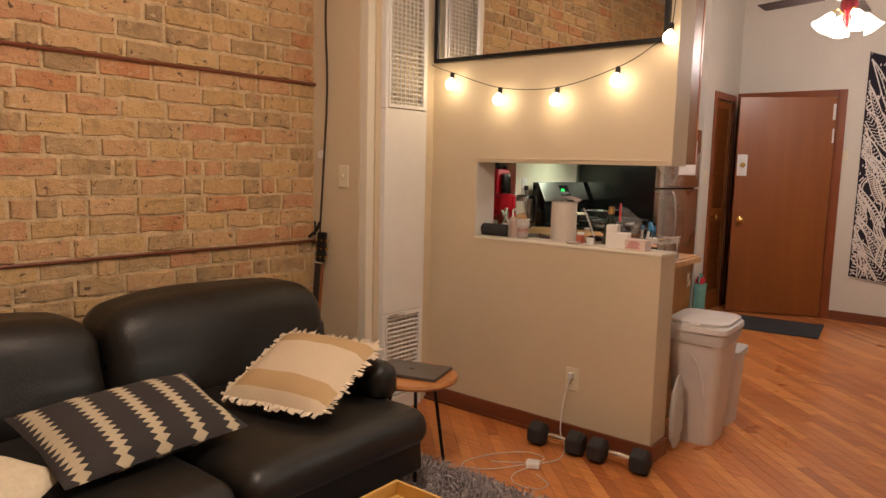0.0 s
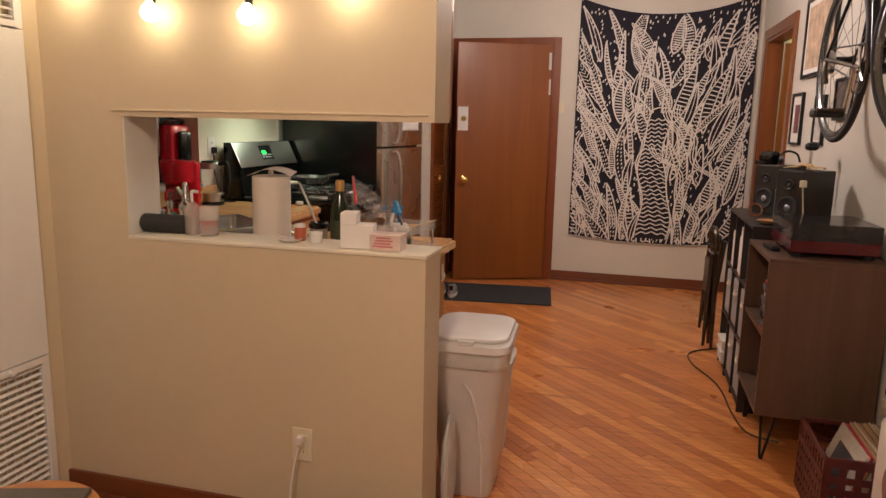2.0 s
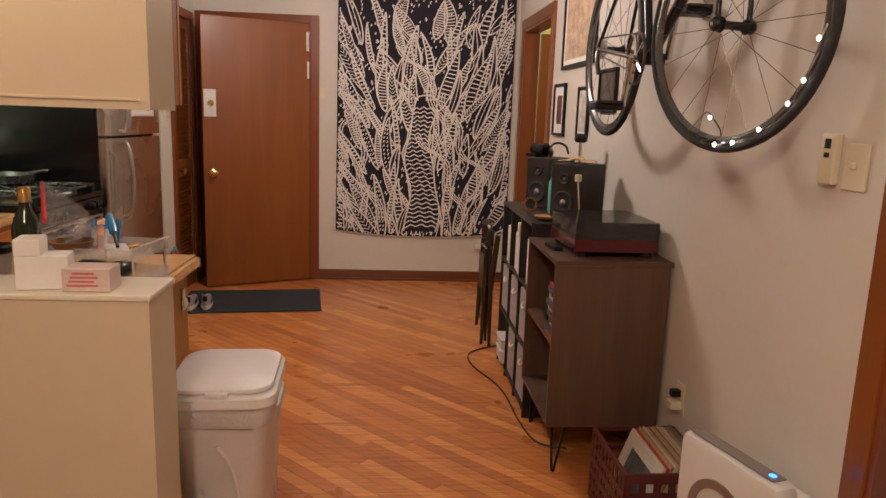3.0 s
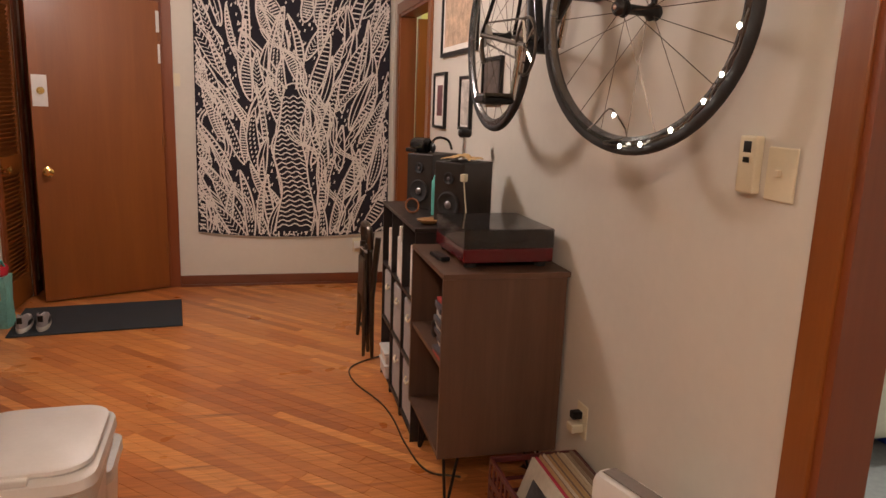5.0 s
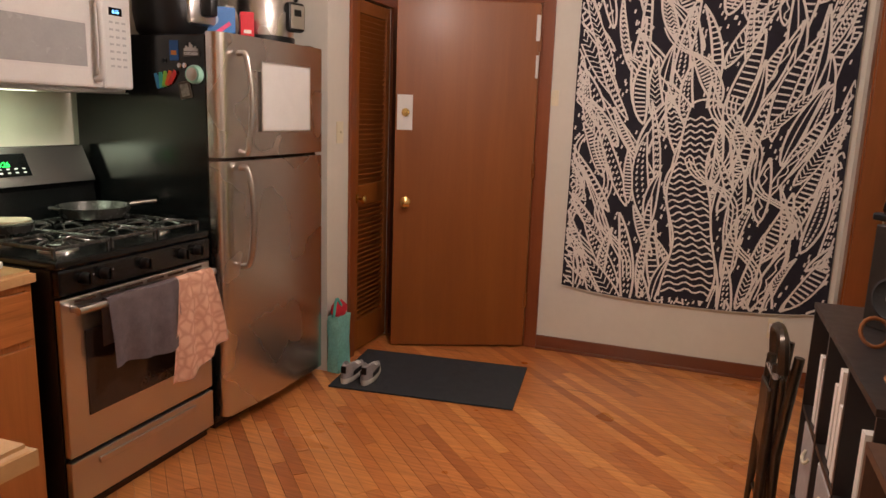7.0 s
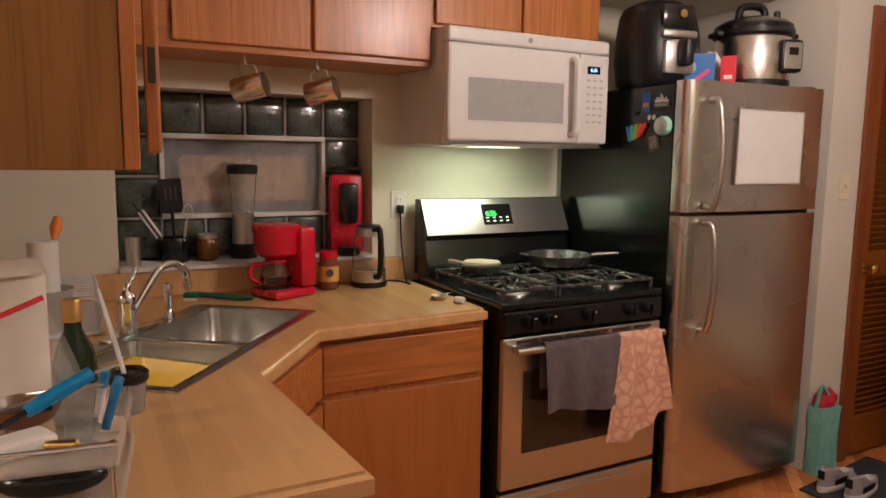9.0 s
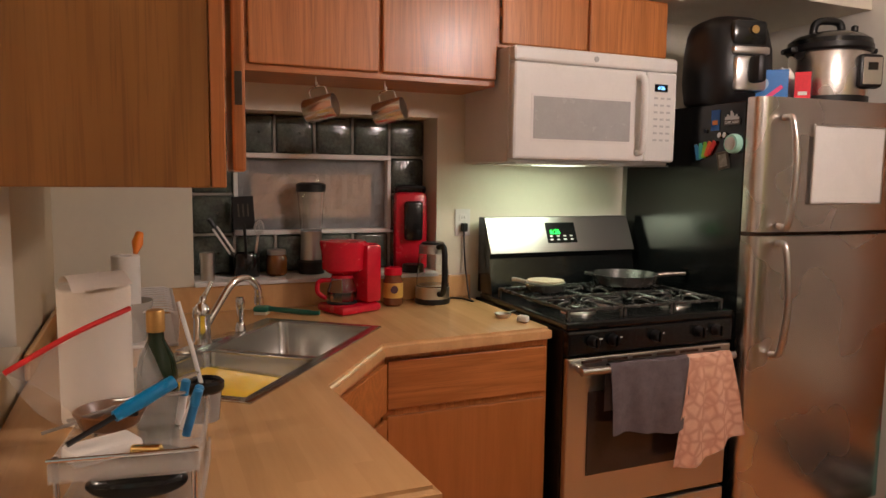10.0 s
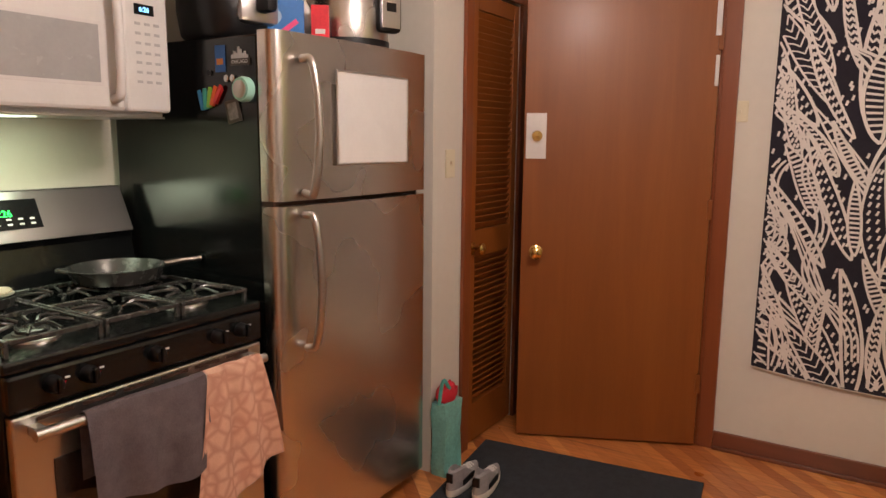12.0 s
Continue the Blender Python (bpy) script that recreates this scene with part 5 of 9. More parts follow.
def guitar():
    t = thing("guitar", "acoustic guitar standing in the corner behind the sofa", "guitar", (-2.10, 2.53, 0.02), 0, rx=-5)
    gw = wood("spruce", (0.35, 0.16, 0.05), (0.5, 0.27, 0.10), "z", 1, 0.3)
    out = []
    for i in range(40):
        a = 2 * math.pi * i / 40
        z = 0.24 - 0.24 * math.cos(a)
        r = 0.14 + 0.035 * math.cos(2 * a) - 0.012 * math.cos(a) * -1
        out.append((r * 0.5 * math.sin(a) / 0.5, z))
    bm = bmesh.new()
    a0 = [bm.verts.new((x * 0.5 + 0.0, -0.022, z * 0.9)) for x, z in out]
    a1 = [bm.verts.new((x * 0.5 + 0.0, 0.030, z * 0.9)) for x, z in out]
    bm.faces.new(a0)
    bm.faces.new(a1[::-1])
    for i in range(40):
        bm.faces.new((a0[i], a1[i], a1[(i + 1) % 40], a0[(i + 1) % 40]))
    bmesh.ops.recalc_face_normals(bm, faces=bm.faces[:])
    part("body", bm, gw, t)
    part("neck", boxes(((-0.022, -0.012, 0.434), (0.022, 0.012, 0.795)), bev=0.005), "casing", t)
    part("fretboard", boxes(((-0.023, -0.018, 0.40), (0.023, -0.0125, 0.795)), bev=0.001), "espresso", t)
    part("nut", boxes(((-0.022, -0.019, 0.796), (0.022, -0.012, 0.801))), "offwhite", t)
    h = part("headstock", boxes(((-0.034, -0.008, 0.802), (0.034, 0.010, 0.965)), bev=0.006), "black", t, "black headstock with brass tuners")
    for k in range(3):
        for s in (-1, 1):
            z = 0.83 + 0.045 * k
            pg = part("tuner", lathe([(0.005, -0.017), (0.005, -0.0085)], 10, (s * 0.017, 0, z), axis="y"), "brass", h, smooth=True)
            part("tuner_key", boxes(((s * 0.040 - 0.008, -0.004, z - 0.008), (s * 0.040 + 0.008, 0.008, z + 0.008)), bev=0.003), "brass", h)
    cp = thing("capo", "black spring capo clamped on the guitar headstock", "capo", (-2.105, 2.565, 0.965), 0, rx=0)
    part("arm", tube(smooth_path([(-0.045, 0, -0.01), (-0.01, 0, 0.012), (0.02, -0.005, 0.03), (0.05, -0.01, 0.075)], 5), 0.008, 8), "black", cp, smooth=True)
    part("lever", tube(smooth_path([(0.0, 0.004, 0.0), (0.0, 0.004, 0.04), (-0.006, 0.006, 0.075)], 5), 0.006, 8), "black", cp, smooth=True)


guitar()


def fringe(bm, w, h, length, rng, n=46):
    for side in range(4):
        for k in range(n):
            u = (k + rng.random()) / n * 2 - 1
            if side < 2:
                p = Vector((u * w / 2, (1 if side else -1) * h / 2, 0))
                d = Vector((rng.uniform(-0.4, 0.4), 1 if side else -1, rng.uniform(-0.5, 0.2)))
            else:
                p = Vector(((1 if side == 3 else -1) * w / 2, u * h / 2, 0))
                d = Vector((1 if side == 3 else -1, rng.uniform(-0.4, 0.4), rng.uniform(-0.5, 0.2)))
            p *= 0.955
            d.normalize()
            e = p + d * length * rng.uniform(0.6, 1.1)
            s = d.cross(Vector((0, 0, 1))).normalized() * 0.005
            v = [bm.verts.new(p - s), bm.verts.new(p + s), bm.verts.new(e + s * 1.2 + Vector((0, 0, 0.004))), bm.verts.new(e - s * 1.2)]
            bm.faces.new(v)
    return bm


def pillows():
    dark, pale = (0.050, 0.045, 0.045), (0.55, 0.47, 0.33)
    m = stripes("zigzag_weave", pale, dark, "x", 7.9, duty=0.88, zigzag=0.34, zfreq=44)
    t = thing("cushion", "charcoal cushion with cream zigzag bands on the sofa", "cushion")
    t.matrix_world = Matrix.Translation((-1.320, 1.158, 0.520)) @ pose(0, 0, 0, 0, 0, 93.5) @ pose(0, 0, 0, 18, 0, 0)
    part("cover", cushion(0.61, 0.375, 0.13, seed=2), m, t, smooth=True)
    cream, band = (0.70, 0.58, 0.42), (0.55, 0.38, 0.20)
    m2 = stripes("cream_weave", cream, band, "y", 3.6, duty=0.28)
    t = thing("cushion", "cream cushion with tan bands and a fringed edge on the sofa", "cushion")
    t.matrix_world = Matrix.Translation((-1.285, 1.815, 0.560)) @ pose(0, 0, 0, 0, 0, 15) @ pose(0, 0, 0, 21, 0, 0)
    c = part("cover", cushion(0.44, 0.44, 0.13, seed=4), m2, t, smooth=True)
    part("fringe", fringe(bmesh.new(), 0.44, 0.44, 0.035, random.Random(3)), plain("fringe_yarn", (0.72, 0.62, 0.48), 0.95), c)
    t = thing("cushion", "plain cream cushion at the near end of the sofa", "cushion")
    t.matrix_world = Matrix.Translation((-1.27, 0.625, 0.470)) @ pose(0, 0, 0, 10, 12, 40)
    part("cover", cushion(0.42, 0.42, 0.12, seed=9), plain("cream_knit", (0.68, 0.60, 0.45), 0.95, 0, 0.1, 40, 0.6, 120), t, smooth=True)


pillows()


def rug():
    t = thing("shag_rug", "gray shaggy fur rug in front of the sofa", "rug", (-0.75, 1.76, 0))
    rng = random.Random(8)
    part("backing", prism([(-0.58, -0.66), (0.58, -0.66), (0.58, 0.66), (-0.58, 0.66)], 0.002, 0.010), "bin_cloth", t)
    bm = bmesh.new()
    for k in range(14000):
        p = Vector((rng.uniform(-0.6, 0.6), rng.uniform(-0.1, 0.69), 0.009))
        d = Vector((noise.noise(p * 5) * 1.6 + rng.uniform(-0.5, 0.5), noise.noise(p * 5 + Vector((9, 0, 0))) * 1.6 + rng.uniform(-0.5, 0.5), 1.0)).normalized()
        L = rng.uniform(0.045, 0.08)
        s = Vector((rng.uniform(-1, 1), rng.uniform(-1, 1), 0)).normalized() * 0.0035
        q = p + d * L * 0.6
        e = q + Vector((d.x, d.y, -0.1)) * L * 0.5
        v = [bm.verts.new(p - s), bm.verts.new(p + s), bm.verts.new(q + s), bm.verts.new(q - s), bm.verts.new(e)]
        bm.faces.new(v[:4])
        bm.faces.new((v[3], v[2], v[4]))
    fm, nt, b = nodes_of("fur", 0.9, 0, 0.2)
    geo = nt.nodes.new("ShaderNodeNewGeometry")
    link(nt, ramp(nt, geo.outputs["Random Per Island"], [(0.0, (0.22, 0.18, 0.19)), (0.5, (0.42, 0.37, 0.38)), (1.0, (0.60, 0.54, 0.55))]), b.inputs["Base Color"])
    part("pile", bm, fm, t, "", "stuff")
    ct = thing("coffee_table", "low plain wooden coffee table on the shag rug", "table", (-0.400, 1.36, 0), 1)
    part("top", boxes(((-0.15, -0.19, 0.36), (0.15, 0.19, 0.385)), bev=0.005), "casing", ct)
    for x in (-0.12, 0.12):
        for y in (-0.16, 0.16):
            part("leg", lathe([(0.014, 0.0), (0.02, 0.36)], 12, (x, y, 0)), "casing", ct, smooth=True)
    tr = thing("serving_tray", "yellow wooden tray with raised edges", "tray", (-0.400, 1.36, 0.385), 1)
    yw = wood("bamboo", (0.50, 0.29, 0.07), (0.62, 0.38, 0.11), "y", 1, 0.35)
    part("bottom", boxes(((-0.14, -0.19, 0.001), (0.14, 0.19, 0.010))), yw, tr)
    for a, b2 in (((-0.15, -0.2, 0.001), (-0.14, 0.2, 0.05)), ((0.14, -0.2, 0.001), (0.15, 0.2, 0.05)), ((-0.14, -0.2, 0.001), (0.14, -0.19, 0.05)), ((-0.14, 0.19, 0.001), (0.14, 0.2, 0.05))):
        part("side", boxes((a, b2), bev=0.002), yw, tr)


rug()


# ---- entry side ----
def tapestry():
    t = thing("tapestry", "large black wall tapestry printed with white line-drawn leaves", "tapestry", (0.350, YE, 1.425))
    W, H = 1.40, 2.06

    def cloth(u, v, lift=0.0):
        """u, v in metres from the middle of the cloth."""
        a = u / (W / 2)
        top = 1.0 + (0.03 * a) - 0.125 * (1 - a * a) * max(0, (v + H / 2) / H)
        z = v * 0.985 + 0.045 * a * a - 0.035 - 0.10 * (1 - a * a) * max(0.0, (v + 0.6) / 1.63)
        y = -0.018 - 0.008 * math.sin(u * 9 + v * 1.5) * (0.4 + 0.6 * (v + H / 2) / H) - 0.006 * noise.noise(Vector((u * 3, v * 2, 1)))
        return Vector((u + 0.025 * (1 - v / H) * a * 0.5, y - lift, z))

    nu, nv = 36, 50
    bm = bmesh.new()
    g = [[bm.verts.new(cloth(-W / 2 + W * i / nu, -H / 2 + H * j / nv)) for j in range(nv + 1)] for i in range(nu + 1)]
    for i in range(nu):
        for j in range(nv):
            bm.faces.new((g[i][j], g[i + 1][j], g[i + 1][j + 1], g[i][j + 1]))
    r = bmesh.ops.extrude_face_region(bm, geom=bm.faces[:])
    for e in r["geom"]:
        if isinstance(e, bmesh.types.BMVert):
            e.co.y += 0.0015
    bmesh.ops.recalc_face_normals(bm, faces=bm.faces[:])
    ink = plain("dark_print", (0.014, 0.012, 0.022), 0.9, 0, 0.2)
    c = part("cloth", bm, ink, t, smooth=True)
    rng = random.Random(21)
    dark, pale = bmesh.new(), bmesh.new()
    lift = [0.0012]

    def inside(p):
        return abs(p[0]) < W / 2 - 0.006 and abs(p[1]) < H / 2 - 0.006

    def ribbon(pts, wd):
        prev = None
        for i, p in enumerate(pts):
            q = pts[min(i + 1, len(pts) - 1)]
            o = pts[max(i - 1, 0)]
            dx, dy = q[0] - o[0], q[1] - o[1]
            l = math.hypot(dx, dy) or 1
            nx, ny = -dy / l * wd / 2, dx / l * wd / 2
            if not inside(p):
                prev = None
                continue
            cur = (pale.verts.new(cloth(p[0] + nx, p[1] + ny, lift[0] + 0.0002)), pale.verts.new(cloth(p[0] - nx, p[1] - ny, lift[0] + 0.0002)))
            if prev:
                pale.faces.new((prev[0], cur[0], cur[1], prev[1]))
            prev = cur

    def leaf(bx, by, ang, L, wid, bend, kind):
        n = 16
        spine, left, right = [], [], []
        x, y, a = bx, by, ang
        for i in range(n + 1):
            s = i / n
            w2 = wid / 2 * (math.sin(math.pi * min(1, s ** 0.8)) ** 0.8 if 0 < s < 1 else 0.0)
            spine.append((x, y))
            left.append((x - math.sin(a) * w2, y + math.cos(a) * w2))
            right.append((x + math.sin(a) * w2, y - math.cos(a) * w2))
            x += math.cos(a) * L / n
            y += math.sin(a) * L / n
            a += bend / n
        lv = [inside(p) for p in left]
        rv = [inside(p) for p in right]
        nc = 8 if wid > 0.15 else 3
        cols = [[dark.verts.new(cloth(left[i][0] * (1 - f) + right[i][0] * f, left[i][1] * (1 - f) + right[i][1] * f, lift[0])) for f in [k / nc for k in range(nc + 1)]] if lv[i] and rv[i] else None for i in range(n + 1)]
        for i in range(n):
            if cols[i] and cols[i + 1]:
                for k in range(nc):
                    dark.faces.new((cols[i][k], cols[i + 1][k], cols[i + 1][k + 1], cols[i][k + 1]))
        lw = rng.uniform(0.009, 0.014)
        ribbon(left, lw)
        ribbon(right, lw)
        if kind == 0:
            ribbon(spine, 0.007)
        if kind == 1:
            for i in range(2, n - 1):
                ribbon([(left[i][0] * (1 - f) + right[i][0] * f, left[i][1] * (1 - f) + right[i][1] * f) for f in (0.12, 0.5, 0.88)], 0.010)
        if kind == 2:
            for i in range(2, n - 1):
                for f in (0.3, 0.65):
                    px, py = left[i][0] * (1 - f) + right[i][0] * f, left[i][1] * (1 - f) + right[i][1] * f
                    ribbon([(px - 0.004, py - 0.010), (px + 0.004, py + 0.010)], 0.009)
        if kind == 3:
            ribbon([(sx + 0.012 * math.sin(k * 1.9), sy) for k, (sx, sy) in enumerate(spine)], 0.008)
        if kind == 4:
            for i in range(1, n - 1):
                m = spine[i]
                for side in (left, right):
                    e = side[min(i + 1, n)]
                    ribbon([m, ((m[0] + e[0]) / 2, (m[1] + e[1]) / 2 + 0.004), e], 0.006)
        if kind == 5:
            for i in range(1, n, 1):
                pts = [(left[i][0] * (1 - f) + right[i][0] * f, left[i][1] * (1 - f) + right[i][1] * f + 0.008 * math.sin(f * 12)) for f in [k / 8 for k in range(9)]]
                ribbon(pts, 0.009)
        lift[0] += 0.00003

    for k in range(900):
        x, y = rng.uniform(-W / 2, W / 2), rng.uniform(-H / 2, H / 2)
        ribbon([(x, y), (x + 0.006, y + 0.022)], 0.009)
    for row in range(17):
        base = H / 2 - row * 0.125
        for k in range(10):
            x = -W / 2 + (k + rng.uniform(0.1, 0.9)) * W / 10
            ang = radians(90 - 38 * (x / (W / 2)) * -1 * -1 + rng.uniform(-22, 22))
            L = rng.uniform(0.30, 0.62)
            leaf(x, base - L + rng.uniform(-0.05, 0.05), ang, L, rng.uniform(0.035, 0.10), rng.uniform(-0.7, 0.7), rng.choice([0, 1, 2, 2, 3, 4, 1, 5]))
    n = 30
    lo, hi = -0.98, 0.16
    spine = [(-0.02 + 0.03 * math.sin(k * 0.25), lo + (hi - lo) * k / n) for k in range(n + 1)]
    half = [0.075 + 0.055 * (1 - k / n) + 0.012 * math.sin(k * 0.5) for k in range(n + 1)]
    cols = [[dark.verts.new(cloth(x + w2 * f, y, lift[0])) for f in (-1, -0.6, -0.2, 0.2, 0.6, 1)] for (x, y), w2 in zip(spine, half)]
    for a, b in zip(cols, cols[1:]):
        for k in range(5):
            dark.faces.new((a[k], a[k + 1], b[k + 1], b[k]))
    for side in (-1, 1):
        ribbon([(x + side * w2, y) for (x, y), w2 in zip(spine, half)], 0.012)
    for k in range(1, n - 1, 1):
        (x, y), w2 = spine[k], half[k] * 0.93
        ribbon([(x + w2 * f, y + 0.010 * math.sin(f * 9 + k) + 0.016 * (1 - f * f)) for f in [q / 6 - 1 for q in range(13)]], 0.010)
    ribbon([(spine[n][0] + half[n] * math.cos(q), hi + 0.05 * math.sin(q)) for q in [math.pi * k / 8 for k in range(9)]], 0.012)
    lift[0] += 0.0001
    for sx, sy, a0, b in ((-0.62, -1.0, 80, -0.6), (0.1, -0.2, 60, 0.9), (-0.35, -0.9, 95, -0.8), (0.30, -0.95, 70, 0.6), (0.5, -0.6, 100, -0.5)):
        for off in (0, 0.022, 0.044):
            pts, x, y, a = [], sx + off, sy, radians(a0)
            for i in range(40):
                pts.append((x, y))
                x += math.cos(a) * 0.025
                y += math.sin(a) * 0.025
                a += b / 40 + 0.16 * math.sin(i * 0.32)
            ribbon(pts, 0.009)
        lift[0] += 0.0001
    part("dark_shapes", dark, ink, c, kind="stuff")
    part("pale_lines", pale, plain("pale_print", (0.72, 0.68, 0.65), 0.9, 0, 0.06), c, kind="stuff")
    part("hem", tube([t.matrix_world.inverted() @ (t.matrix_world @ cloth(-W / 2 + W * k / 20, -H / 2 + 0.003)) for k in range(21)], 0.003, 6), plain("pale_hem", (0.6, 0.56, 0.5), 0.9), c)
    for s in (-1, 1):
        p = cloth(s * (W / 2 - 0.015), H / 2 - 0.015)
        part("push_pin", lathe([(0.005, -0.012), (0.004, -0.004), (0.001, 0.014)], 10, tuple(p), axis="y"), "steel_y", t, smooth=True)


tapestry()

dm = thing("door_mat", "dark gray rectangular mat by the entry door", "mat", (-0.905, 6.725, 0), 7)
part("pile", boxes(((-0.485, -0.307, 0.001), (0.485, 0.307, 0.010)), bev=0.003), "mat", dm)


def shoe(at, rz):
    t = thing("sneaker", "gray and white sneaker on the mat beside the refrigerator", "shoe", at, rz, "pair of sneakers by the mat")
    out = [(0.036 * math.sin(a) * (1 + 0.12 * math.cos(a)), -0.13 * math.cos(a)) for a in [2 * math.pi * k / 28 for k in range(28)]]

    def ring(bm, s, z, f=1.0, dx=0):
        return [bm.verts.new((x * s + dx, y * f, z(y) if callable(z) else z)) for x, y in out]

    bm = bmesh.new()
    rs = [ring(bm, 0.97, 0.002), ring(bm, 1.08, 0.010), ring(bm, 1.08, 0.026), ring(bm, 1.0, 0.030)]
    bm.faces.new(rs[0])
    bm.faces.new(rs[-1][::-1])
    for a, b in zip(rs, rs[1:]):
        for i in range(28):
            bm.faces.new((a[i], b[i], b[(i + 1) % 28], a[(i + 1) % 28]))
    bmesh.ops.recalc_face_normals(bm, faces=bm.faces[:])
    part("sole", bm, plain("rubber_white", (0.62, 0.60, 0.56), 0.6), t, "off-white sole", smooth=True)
    bm = bmesh.new()
    up = lambda y: 0.055 + 0.045 / (1 + math.exp(y * 55 + 0.5))
    rs = [ring(bm, 1.0, 0.0305), ring(bm, 0.98, lambda y: 0.045, 0.99), ring(bm, 0.80, up, 0.93), ring(bm, 0.62, lambda y: up(y) + 0.004, 0.82), ring(bm, 0.45, lambda y: up(y) - 0.02 if y < 0.02 else up(y) + 0.006, 0.62)]
    bm.faces.new(rs[0])
    bm.faces.new(rs[-1][::-1])
    for a, b in zip(rs, rs[1:]):
        for i in range(28):
            bm.faces.new((a[i], b[i], b[(i + 1) % 28], a[(i + 1) % 28]))
    bmesh.ops.recalc_face_normals(bm, faces=bm.faces[:])
    u = part("upper", bm, plain("gray_mesh", (0.30, 0.28, 0.29), 0.85, 0, 0.2, 30, 0.5), t, "gray fabric upper", smooth=True)
    for k in range(4):
        y = 0.015 + k * 0.016
        part("lace", tube(smooth_path([(-0.018, y, up(y) + 0.004), (0, y + 0.003, up(y) + 0.012), (0.018, y, up(y) + 0.004)], 4), 0.003, 6), "whiteplastic", u, smooth=True)
    for s in (-1, 1):
        part("side_patch", boxes(((s * 0.036 - 0.002, -0.07, 0.034), (s * 0.036 + 0.002, 0.03, 0.058)), bev=0.001), "black", u, "dark side patch")
    part("heel_tab", boxes(((-0.014, -0.126, 0.06), (0.014, -0.118, 0.098)), bev=0.002), "black", u)
    return t


shoe((-1.292, 6.530, 0.0105), 4)
shoe((-1.195, 6.555, 0.0105), 8)


def gift_bag():
    t = thing("shopping_bag", "teal bag with a red cloth on top beside the refrigerator", "bag", (-1.428, 6.610, 0.0))
    bm = bmesh.new()
    box(bm, (-0.030, -0.065, 0.001), (0.040, 0.065, 0.32))
    bmesh.ops.subdivide_edges(bm, edges=bm.edges[:], cuts=6, use_grid_fill=True)
    for v in bm.verts:
        v.co += 0.010 * Vector((noise.noise(v.co * 12), noise.noise(v.co * 12 + Vector((3, 0, 0))), 0))
    part("body", bm, plain("teal_print", (0.20, 0.50, 0.46), 0.5, 0, 0.3, 12), t, smooth=True)
    bm = bmesh.new()
    bmesh.ops.create_icosphere(bm, subdivisions=3, radius=1)
    for v in bm.verts:
        v.co = Vector((v.co.x * 0.035 + 0.005, v.co.y * 0.07, 0.35 + v.co.z * 0.045)) * (1 + 0.06 * noise.noise(v.co * 4))
    part("red_cloth", bm, plain("red_cloth", (0.55, 0.02, 0.04), 0.8), t, "crumpled red cloth", smooth=True)
    part("strap", tube(smooth_path([(0.01, -0.07, 0.32), (0.02, -0.055, 0.42), (0.03, -0.02, 0.38)], 5), 0.008, 8), "teal", t, smooth=True)


gift_bag()


# ---- shelves along the long wall ----
def walnut_shelf():
    x0, x1, y0, y1, z0, z1 = 0.708, 1.150, 4.165, 4.695, 0.205, 0.868
    t = thing("walnut_shelf", "dark walnut open shelf on black hairpin legs", "shelf")
    part("side_panel", boxes(((x0, y0, z0), (x1, y0 + 0.018, z1 - 0.0185)), bev=0.001), "walnut", t)
    part("side_panel", boxes(((x0, y1 - 0.018, z0), (x1, y1, z1 - 0.0185)), bev=0.001), "walnut", t)
    part("top", boxes(((x0, y0, z1 - 0.018), (x1 + 0.012, y1, z1)), bev=0.001), "walnut", t)
    part("bottom", boxes(((x0 + 0.002, y0 + 0.0185, z0), (x1, y1 - 0.0185, z0 + 0.018))), "walnut", t)
    part("shelf", boxes(((x0 + 0.006, y0 + 0.0185, 0.53), (x1 - 0.01, y1 - 0.0185, 0.548))), "walnut", t)
    part("back", boxes(((x1 - 0.006, y0 + 0.0185, z0 + 0.0185), (x1, y1 - 0.0185, z1 - 0.0185))), "walnut", t)
    for x in (x0 + 0.07, x1 - 0.07):
        for y in (y0 + 0.07, y1 - 0.07):
            sx = -1 if x < 0.92 else 1
            sy = -1 if y < 4.4 else 1
            p = smooth_path([(x - 0.03, y, z0 - 0.004), (x - 0.006 + sx * 0.02, y + sy * 0.03, 0.02), (x + sx * 0.02, y + sy * 0.036, 0.006), (x + 0.006 + sx * 0.02, y + sy * 0.03, 0.02), (x + 0.03, y, z0 - 0.004)], 5)
            part("leg", tube(p, 0.0055, 8), "black", t, "black hairpin leg", smooth=True)
    cols = [(0.62, 0.60, 0.57), (0.45, 0.05, 0.05), (0.08, 0.08, 0.1), (0.66, 0.63, 0.58), (0.55, 0.52, 0.48)]
    rng = random.Random(4)
    z = 0.5485
    for k in range(13):
        h = rng.uniform(0.012, 0.020)
        b = thing("disc_case", "thin stacked case on the walnut shelf", "case", (0.815 + rng.uniform(-0.012, 0.012), y0 + 0.092, z), rng.uniform(-7, 7), "stack of cases on the shelf")
        part("cover", boxes(((-0.09, -0.065, 0), (0.09, 0.065, h - 0.001)), bev=0.001), plain("case_" + str(k), cols[rng.randrange(5)], 0.5), b)
        z += h
    g = thing("headphones", "black headphones lying on the walnut shelf", "headphones", (0.82, 4.47, 0.548))
    part("headband", tube(smooth_path([(-0.06, 0, 0.03), (-0.05, 0.03, 0.07), (0, 0.05, 0.085), (0.05, 0.03, 0.07), (0.06, 0, 0.03)], 5), 0.008, 8), "black", g, smooth=True)
    for s in (-1, 1):
        part("ear_cup", lathe([(0.02, -0.014), (0.034, -0.008), (0.034, 0.008), (0.02, 0.014)], 20, (s * 0.06, 0, 0.035), axis="x"), "black", g, smooth=True)


walnut_shelf()


